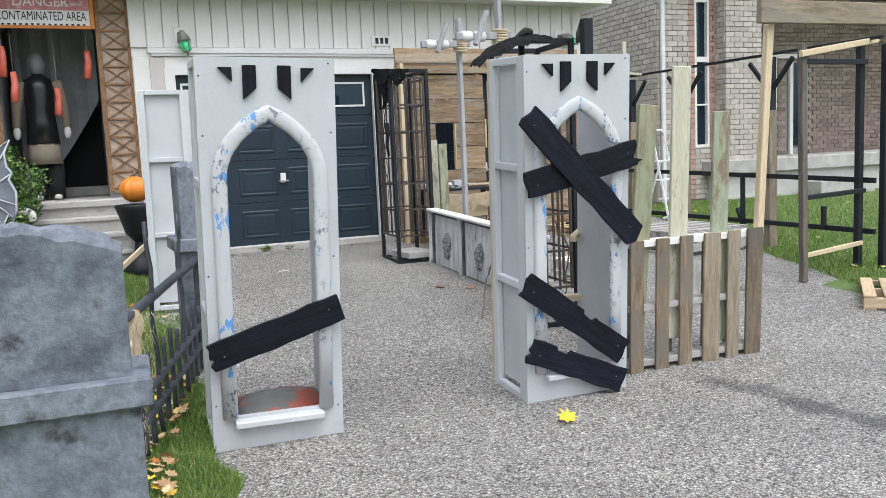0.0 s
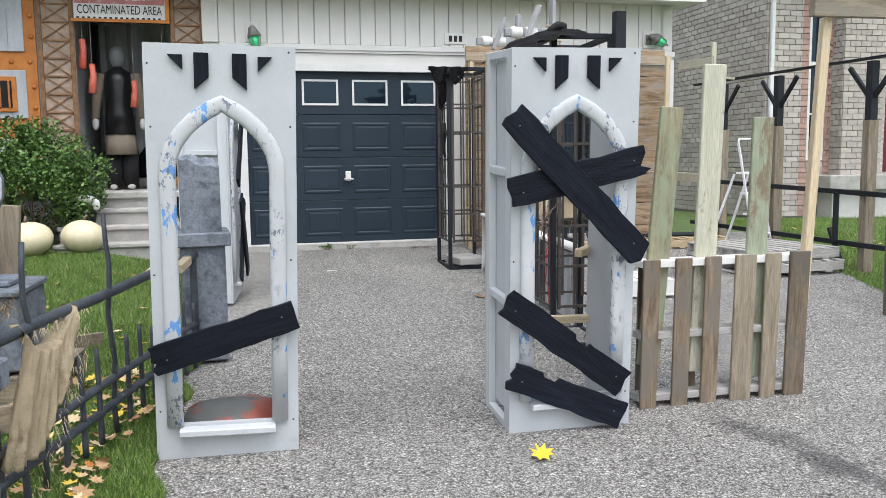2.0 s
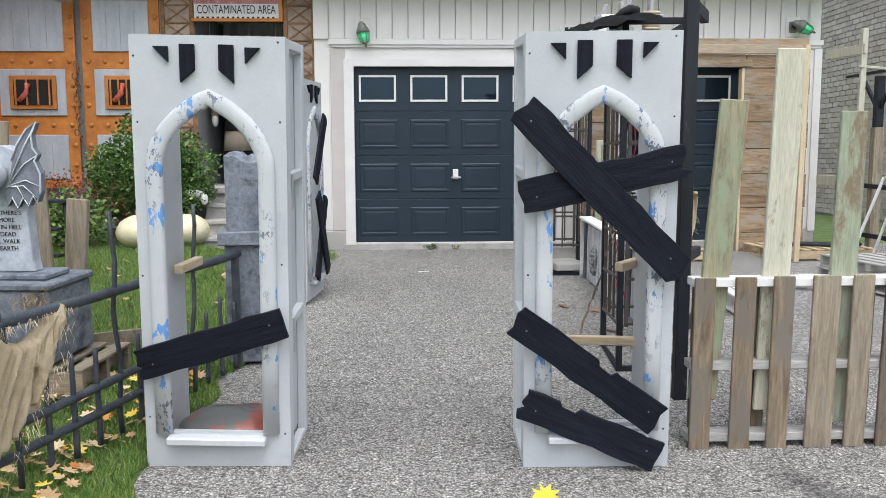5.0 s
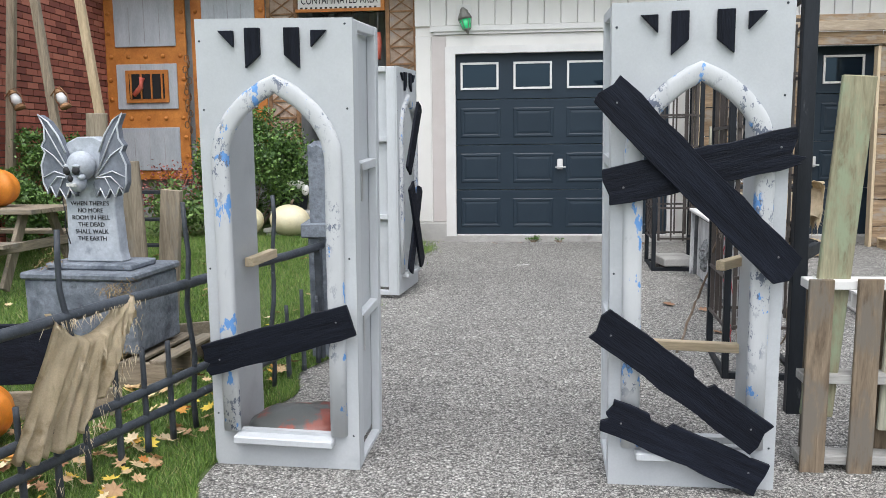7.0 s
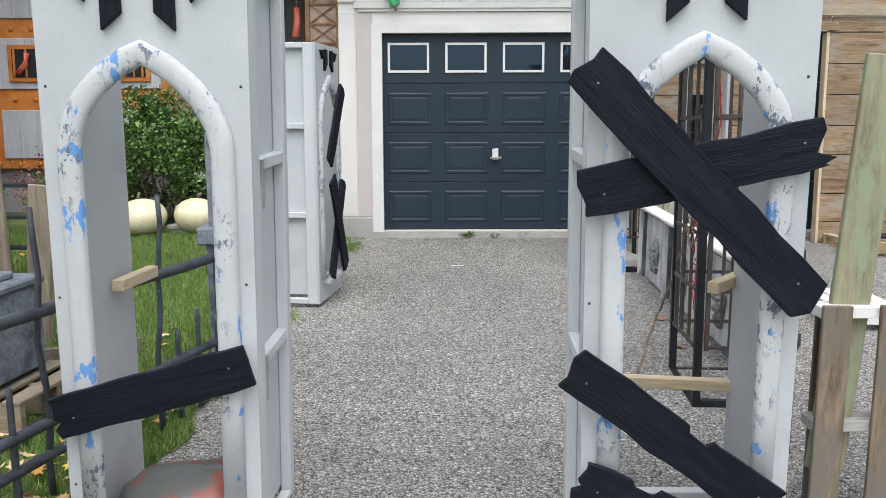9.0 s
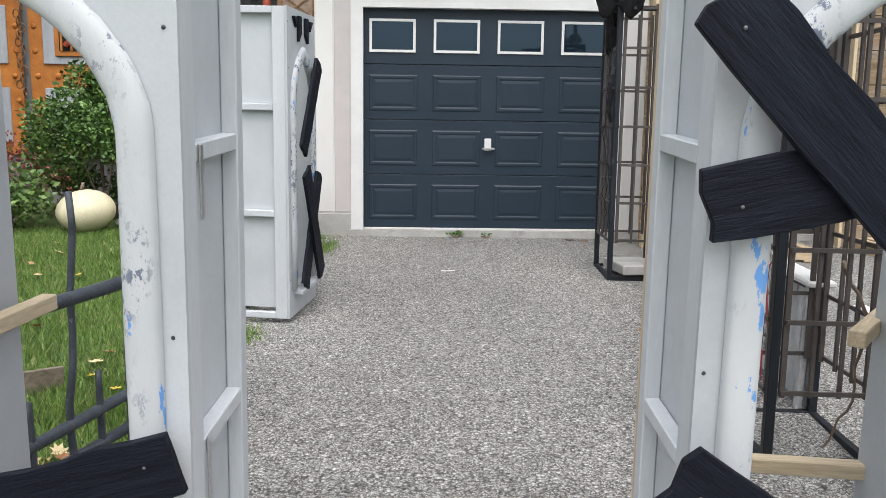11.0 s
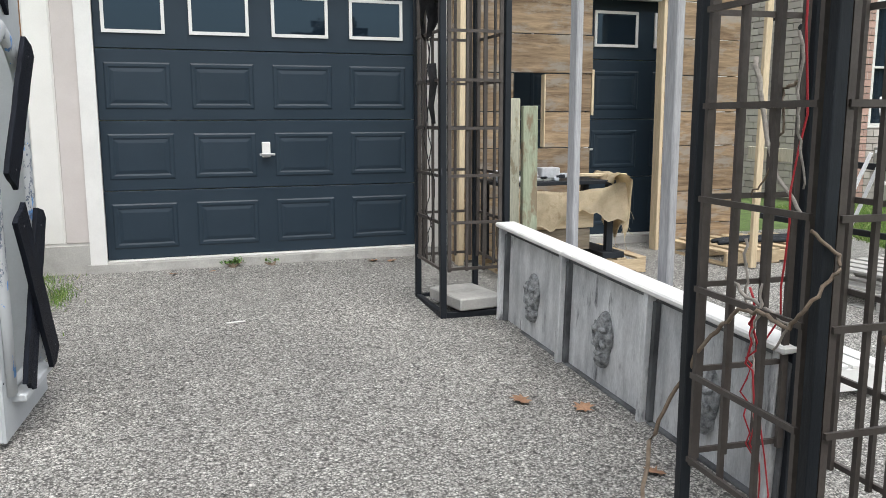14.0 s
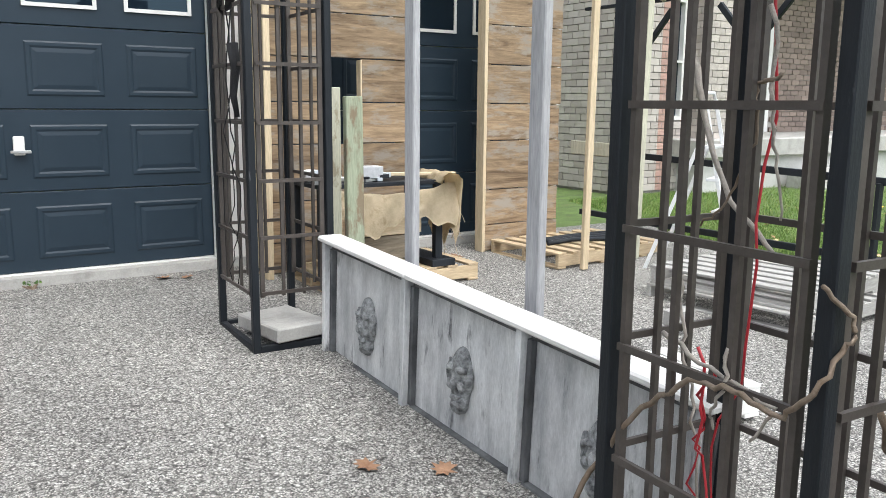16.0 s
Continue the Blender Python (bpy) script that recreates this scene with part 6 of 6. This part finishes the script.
vine("dry_vine", [(2.66, 5.63, 1.72), (2.65, 5.60, 1.52), (2.65, 5.58, 1.40), (2.66, 5.57, 1.30)], 0.005, PALETWIG, "thin grey twig inside the cage", 0.006, 8)
vine("dry_vine", [(2.85, 5.46, 0.92), (2.96, 5.48, 0.7), (2.94, 5.50, 0.35), (2.85, 5.50, 0.16)], 0.008, TWIG, "dry vine in the cage foot", 0.01, 6)
for k, pts in enumerate(([(2.72, 5.70, 2.2), (2.70, 5.66, 1.6), (2.66, 5.62, 1.1), (2.64, 5.70, 0.7), (2.66, 5.62, 0.2)], [(2.62, 5.72, 1.0), (2.60, 5.70, 0.8), (2.62, 5.66, 0.55), (2.64, 5.60, 0.3)], [(2.60, 5.68, 0.98), (2.63, 5.72, 0.85), (2.60, 5.70, 0.7), (2.63, 5.68, 0.5)])):
    vine("red_cable", pts, 0.004, REDWIRE, "thin red cable hanging in the cage", 0.015, 20 + k)
setting(*CAGE_FAR)
for k, y in enumerate((8.75, 8.85)):
    vine("hanging_cable", [(2.56, y, 1.9), (2.55, y + 0.03, 1.3), (2.56, y, 0.8), (2.55, y + 0.02, 0.5)], 0.004, BLACKCLOTH, "thin black cord hanging in the cage", 0.02, 40 + k)


# ---- plants ----
def bush(name, c, rad, n, leaf, material, label, seed, tuft_r=0.18):
    r = random.Random(seed)
    b = thing(name, c, label, "bush")
    verts, faces = [], []
    clumps = []
    for k in range(46):
        d = Vector((r.gauss(0, 1), r.gauss(0, 1), r.gauss(0.15, 0.9))).normalized() * r.uniform(0.55, 0.98)
        clumps.append((Vector((d.x * rad[0], d.y * rad[1], rad[2] + d.z * rad[2])), tuft_r * r.uniform(0.67, 1.33)))
    for k in range(n):
        cc, cr = r.choice(clumps)
        d = Vector((r.gauss(0, 1), r.gauss(0, 1), r.gauss(0.2, 1))).normalized() * cr * r.uniform(0.5, 1.1)
        p = cc + d
        if p.z < 0.03:
            continue
        a = Vector((r.uniform(-1, 1), r.uniform(-1, 1), r.uniform(-0.2, 1))).normalized()
        s = a.cross(Vector((r.uniform(-1, 1), r.uniform(-1, 1), r.uniform(-1, 1)))).normalized()
        l = leaf * r.uniform(0.7, 1.3)
        i = len(verts)
        verts += [p, p + a * l * 0.5 + s * l * 0.3, p + a * l, p + a * l * 0.5 - s * l * 0.3]
        faces += [(i, i + 1, i + 2, i + 3)]
    me = bpy.data.meshes.new("crown")
    me.from_pydata(verts, [], faces)
    me.materials.append(material)
    o = new("crown", me)
    o.parent = b
    for k in range(9):
        e = r.choice(clumps)[0]
        part("stem", tube([(0.05 * r.uniform(-1, 1), 0.05 * r.uniform(-1, 1), -0.02), e * 0.5, e], 0.014, 5, 0.004), TWIG, b)
    return b


setting(*BACK_LAWN)
bush("round_bush", (-2.0, 10.2, lawn_z(-2, 10.2)), (0.86, 0.5, 0.66), 22000, 0.045, BUSHL, "dense round green bush beside the porch steps", 1)
bush("hedge_bush", (-3.72, 8.95, lawn_z(-3.7, 8.95)), (0.42, 0.9, 0.62), 16000, 0.045, BUSHL, "dense clipped green hedge before the brick wall", 2)
bush("leafy_plant", (-2.55, 9.5, lawn_z(-2.5, 9.5)), (0.35, 0.25, 0.32), 1500, 0.06, blade_material("light_green_leaves", [(0, (0.06, 0.12, 0.03)), (1, (0.18, 0.28, 0.07))]), "light green leafy plant before the bush", 3)
bush("flowering_plant", (-2.75, 9.75, lawn_z(-2.75, 9.75) + 0.12), (0.55, 0.2, 0.33), 1600, 0.035, REDLEAF, "faded red flower heads before the orange doors", 4)
setting()
bush("weed", (1.38, HY - 0.1, ground_z(10.8)), (0.09, 0.02, 0.03), 260, 0.022, BUSHL, "small green weed at the foot of the garage door", 5, 0.03)
bush("weed", (1.70, HY - 0.1, ground_z(10.8)), (0.07, 0.02, 0.02), 60, 0.025, BUSHL, "small green weed at the foot of the garage door", 6, 0.02)


def blades(name, n, pick, hmin, hmax, label, seed):
    rng = np.random.default_rng(seed)
    verts, faces = [], []
    for k in range(n):
        x, y = pick(rng)
        z = ground_lawn(x, y) - 0.004
        a = rng.uniform(0, 6.283)
        hgt, w = rng.uniform(hmin, hmax), rng.uniform(0.002, 0.0045)
        lx, ly = rng.normal(0, 0.45) * hgt, rng.normal(0, 0.45) * hgt
        dx, dy = w * math.cos(a), w * math.sin(a)
        i = len(verts)
        verts += [(x - dx, y - dy, z), (x + dx, y + dy, z), (x + lx, y + ly, z + hgt)]
        faces.append((i, i + 1, i + 2))
    me = bpy.data.meshes.new(name)
    me.from_pydata(verts, [], faces)
    me.materials.append(GRASSB)
    return tagged(new(name, me), label, "grass", "", "stuff")


def near_left(rng):
    y = 2.5 + 3.9 * rng.random() ** 1.3
    x = left_edge(y) + 0.03 - 2.6 * rng.random() ** 1.4
    return x + 0.05 * math.sin(y * 9), y


def far_left(rng):
    y = rng.uniform(5.8, 9.6)
    return rng.uniform(-4.2, left_edge(y) + 0.02), y


def right_lawn(rng):
    y = rng.uniform(5.0, 12.8)
    return right_edge(y) + rng.uniform(-0.1, 6.5) * rng.random(), y


blades("grass", 90000, near_left, 0.02, 0.06, "short ragged green grass by the fence", 1)
blades("grass", 90000, far_left, 0.03, 0.07, "short green lawn grass before the house", 2)
blades("grass", 80000, right_lawn, 0.03, 0.07, "short green grass of the neighbouring lawn", 3)
blades("grass", 2500, lambda rng: (lambda y: (left_edge(y) + 0.02 + abs(rng.normal(0, 0.13)), y))(rng.uniform(7.2, 10.75)), 0.02, 0.06, "grass tufts growing over the driveway edge", 4)
blades("grass", 420, lambda rng: (0.13 + rng.normal(0, 0.045), 10.05 + rng.normal(0, 0.16)), 0.02, 0.05, "small green grass patch growing through the gravel edge", 7)
blades("grass", 300, lambda rng: (-0.03 + rng.normal(0, 0.05), 7.16 + rng.normal(0, 0.10)), 0.02, 0.05, "small green grass patch at the panel foot", 8)

LEAF = [(0.0, -0.5), (0.06, -0.2), (0.35, -0.32), (0.28, -0.12), (0.5, 0.05), (0.3, 0.12), (0.34, 0.36), (0.13, 0.26), (0.0, 0.5), (-0.13, 0.26), (-0.34, 0.36), (-0.3, 0.12), (-0.5, 0.05), (-0.28, -0.12), (-0.35, -0.32), (-0.06, -0.2)]


def leaf_shape(bm, m, size, r):
    c = bm.verts.new(m @ Vector((0, 0, 0.0)))
    ring = [bm.verts.new(m @ Vector((u * size, v * size, size * (0.28 * (u * u + v * v) + r.uniform(-0.03, 0.06))))) for u, v in LEAF]
    for a, b in zip(ring, ring[1:] + ring[:1]):
        bm.faces.new((c, a, b))


rl = random.Random(77)
bm = bmesh.new()
for k in range(330):
    y = 2.9 + 2.6 * rl.random() ** 1.2
    x = -0.45 - 1.1 * rl.random() ** 1.1 + (y - 3.4) * 0.15
    if x > left_edge(y) + 0.06:
        continue
    leaf_shape(bm, pose(x, y, ground_lawn(x, y) + rl.uniform(0.035, 0.065), rl.uniform(-30, 30), rl.uniform(-30, 30), rl.uniform(0, 360)), rl.uniform(0.055, 0.11), rl)
for k in range(60):
    x, y = rl.uniform(-3.0, 0.1), rl.uniform(5.5, 9.0)
    leaf_shape(bm, pose(x, y, ground_lawn(x, y) + 0.04, rl.uniform(-20, 20), rl.uniform(-20, 20), rl.uniform(0, 360)), rl.uniform(0.05, 0.09), rl)
for k in range(50):
    y = rl.uniform(5.5, 11)
    x = right_edge(y) + rl.uniform(0.1, 4)
    leaf_shape(bm, pose(x, y, ground_lawn(x, y) + 0.04, rl.uniform(-20, 20), rl.uniform(-20, 20), rl.uniform(0, 360)), rl.uniform(0.06, 0.1), rl)
single("fallen_leaves", bm, FALLEN, (0, 0, 0), "brown, yellow and red fallen leaves on the lawn", "leaves", "", "stuff")
for x, y, s, mm, lab in ((1.674, 3.669, 0.135, YELLEAF, "bright yellow maple leaf lying on the gravel"), (2.70, 7.15, 0.12, BROWNLEAF, "brown curled leaf on the gravel"), (2.45, 7.32, 0.12, BROWNLEAF, "grey-brown curled leaf on the gravel"), (2.66, 6.49, 0.10, BROWNLEAF, "brown curled leaf on the gravel"),
                         (2.55, 10.65, 0.13, BROWNLEAF, "red-brown leaf at the garage door foot"), (2.70, 10.6, 0.1, BROWNLEAF, "brown leaf at the garage door foot"), (4.9, 10.3, 0.14, BROWNLEAF, "red-brown leaf before the board front"), (0.9, 10.6, 0.08, BROWNLEAF, "brown leaf at the garage door foot"), (1.2, 10.62, 0.07, BROWNLEAF, "brown leaf at the garage door foot")):
    bm = bmesh.new()
    leaf_shape(bm, pose(0, 0, 0.006, 5, -6, 0) if mm is BROWNLEAF else pose(0, 0, 0.034, 0, 0, 0), s, rl)
    single("fallen_leaf", bm, mm, pose(x, y, ground_z(y) + 0.003, 24 if mm is YELLEAF else 0, 0, 0) @ pose(0, 0, 0, 0, 0, rl.uniform(0, 360)), lab, "leaf", "fallen leaves on the gravel")
setting((2.0, 4.1), (1.792, 4.235), 1.0985, -2.5, 2.0)
single("dry_twig", tube([(0, 0, 0), (0.06, 0.12, 0.01), (0.08, 0.3, 0.008), (0.13, 0.45, 0.005)], 0.006, 6, 0.004), TWIG, pose(0.60, 3.98, base_z(4) + 0.006), "thin dry twig on the gravel", "twig")
setting((4.9, 7.9), (4.9, 7.9))
setting()
single("stone_chip", box(-0.06, 0.06, -0.008, 0.008, 0.0, 0.006, 0.002), WHITE, pose(1.25, 9.03, ground_z(9.03) + 0.002, 0, 0, 8), "flat pale stone chip pressed into the gravel", "stone")
single("loose_brick", box(-0.09, 0.09, -0.05, 0.05, 0, 0.1, 0.008), CONCRETE, pose(4.9, 7.9, base_z(7.9)), "pale concrete block on the gravel", "block")


# ---- brick houses ----
def brick_face(parent, m, W, H, bw, bh, material, openings=(), single_until=0, joint=0.011, second=None):
    """Bricks in running bond on the face of m: u along x, z up, proud towards -y."""
    mesh = mesh_of("brick", box(0, bw - joint, -0.012, 0.03, 0, bh - joint, 0), material)
    verts, faces = [], []
    made = 0
    for j in range(int(H / bh)):
        for i in range(-1, int(W / bw) + 1):
            u0 = max(0.0, i * bw + (bw / 2 if j % 2 else 0))
            u1 = min(W, (i + 1) * bw + (bw / 2 if j % 2 else 0)) - joint
            z = j * bh
            if u1 - u0 < 0.04 or any(u1 > a and u0 < b and z + bh > c and z < d for a, b, c, d in openings):
                continue
            if made < single_until and abs(u1 - u0 - bw + joint) < 1e-6:
                o = new("brick", mesh)
                o.parent = parent
                o.matrix_local = m @ Matrix.Translation((u0, 0, z))
                made += 1
                continue
            k = len(verts)
            verts += [m @ Vector((u, y, zz)) for zz in (z, z + bh - joint) for y in (-0.012, 0.03) for u in (u0, u1)]
            faces += [tuple(k + q for q in f) for f in ((0, 2, 3, 1), (4, 5, 7, 6), (0, 1, 5, 4), (2, 6, 7, 3), (0, 4, 6, 2), (1, 3, 7, 5))]
    if faces:
        me = bpy.data.meshes.new("bricks")
        me.from_pydata(verts, [], faces)
        me.materials.append(material if second is None else second)
        o = tagged(new("bricks", me), "", "", "", "stuff")
        o.parent = parent


ISLB = blade_material("beige_brick_mix", [(0.0, (0.36, 0.32, 0.29)), (0.5, (0.43, 0.39, 0.355)), (1.0, (0.50, 0.46, 0.42))], 0.9)
ISLR = blade_material("red_brick_mix", [(0.0, (0.17, 0.05, 0.038)), (0.5, (0.31, 0.10, 0.068)), (1.0, (0.42, 0.155, 0.105))], 0.9)
setting((11.5, 13.6), (11.9, 13.6))
nh = thing("neighbour_house", (0, 0, 0), "beige-grey brick neighbouring house with white porch slab", "house")
bm = bmesh.new()
for q in ((9.12, 10.0, 13.02, 13.3, 0.1, 5.2), (10.0, 10.36, 13.02, 13.3, 0.1, 1.27), (10.36, 10.55, 13.02, 13.3, 0.1, 5.2), (10.0, 10.36, 13.02, 13.3, 4.2, 5.2), (9.12, 9.4, 13.3, 21, 0.1, 5.2), (10.52, 11.38, 12.72, 13.2, 0.1, 5.2), (11.0, 20, 14.52, 14.8, 0.1, 5.2), (9.12, 20, 20.8, 21, 0.1, 5.2), (10.5, 11.0, 13.2, 14.8, 0.1, 5.2)):
    add_box(bm, *q)
part("wall", bm, MORTAR, nh)
brick_face(nh, pose(9.1, 13.0, 0.25), 0.9, 4.7, 0.24, 0.1, BRICKN, second=ISLB)
brick_face(nh, pose(10.36, 13.0, 0.25), 0.16, 4.7, 0.16, 0.1, BRICKP, single_until=48)
brick_face(nh, pose(9.85, 12.996, 0.25), 0.15, 4.7, 0.15, 0.1, BRICKP, single_until=48)
brick_face(nh, pose(10.0, 13.0, 0.25), 0.36, 1.0, 0.24, 0.1, BRICKN, second=ISLB)
brick_face(nh, pose(10.5, 12.7, 1.0), 0.9, 4.0, 0.225, 0.1, BRICKN, single_until=150, second=ISLB)
brick_face(nh, pose(10.5, 13.0, 1.0, 0, 0, -90), 0.3, 4.0, 0.15, 0.1, BRICKN, second=ISLB)
brick_face(nh, pose(11.4, 12.7, 1.0, 0, 0, 90), 0.5, 4.0, 0.25, 0.1, BRICKP, second=ISLB)
brick_face(nh, pose(9.1, 21, 0.25, 0, 0, -90), 8.0, 4.7, 0.24, 0.1, BRICKN, second=ISLB)
# back wall of the recess: brown bricks darkened to carry the porch shade
brick_face(nh, pose(11.0, 14.5, 1.0), 9.0, 4.0, 0.24, 0.1, BRICKN, openings=((1.95, 2.5, 0, 2.1), (2.9, 3.5, 0.0, 2.2)), second=blade_material("shaded_brown_brick_mix", [(0.0, (0.17, 0.13, 0.11)), (1.0, (0.28, 0.22, 0.185))], 0.9))
part("porch_slab", box(10.15, 20, 12.5, 14.5, 0.72, 1.0, 0.02), CONCRETE, nh, "pale concrete porch slab")
part("porch_base", box(10.3, 20, 12.62, 14.4, 0.0, 0.72, 0.01), surface("pale_parged_base", (0.42, 0.42, 0.40), (0.54, 0.53, 0.51), 4, 0.9, 0.2, 60), nh, "pale rendered porch base")
part("porch_step", box(12.3, 13.8, 12.0, 12.5, 0.1, 0.5, 0.02), CONCRETE, nh)
win = part("window", box(10.0, 10.36, 13.08, 13.11, 1.27, 4.2, 0), GLASS, nh, "tall narrow white-framed window")
for x0, x1, z0, z1 in ((10.0, 10.05, 1.27, 4.2), (10.31, 10.36, 1.27, 4.2), (10.05, 10.31, 1.27, 1.33), (10.05, 10.31, 2.95, 3.05), (10.05, 10.31, 4.1, 4.2), (10.05, 10.31, 2.1, 2.13)):
    part("frame", box(x0, x1, 13.0, 13.079, z0, z1, 0), WHITE, win)
dr = part("front_door", box(13.0, 13.45, 14.46, 14.5, 1.0, 3.05, 0.01), plain("maroon_door_paint", (0.14, 0.012, 0.02), 0.4), nh, "maroon front door")
for x0, x1 in ((12.9, 12.99), (13.46, 13.55), (13.95, 14.05), (14.35, 14.45)):
    part("casing", box(x0, x1, 14.43, 14.499, 1.0, 3.2, 0.004), WHITE, nh, "white casing")
part("sidelight", box(14.051, 14.349, 14.46, 14.49, 1.2, 3.1, 0), GLASS, nh, "narrow dark window")
part("casing", box(12.9, 14.45, 14.43, 14.499, 3.201, 3.3, 0.004), WHITE, nh, "white casing")
part("downspout", box(9.14, 9.22, 12.9, 12.97, 0.2, 5.0, 0.012), ALU, nh, "pale metal downspout")
part("roof", box(8.8, 20.3, 12.3, 21.3, 5.0, 5.2, 0), SLATE, nh, "grey roof edge")

setting()
rw = thing("red_brick_wall", (0, 0, 0), "red-brown brick wall of the house wing", "wall", "", "structure")
bm = bmesh.new()
add_box(bm, -4.6, -4.22, 7.6, 11.2, 0.1, 4.2)
add_box(bm, -9, -4.6, 7.6, 7.9, 0.1, 4.2)
part("core", bm, MORTARR, rw)
brick_face(rw, pose(-4.2, 7.6, 0.35, 0, 0, 90), 3.5, 3.8, 0.215, 0.075, BRICKR, single_until=300, second=ISLR)
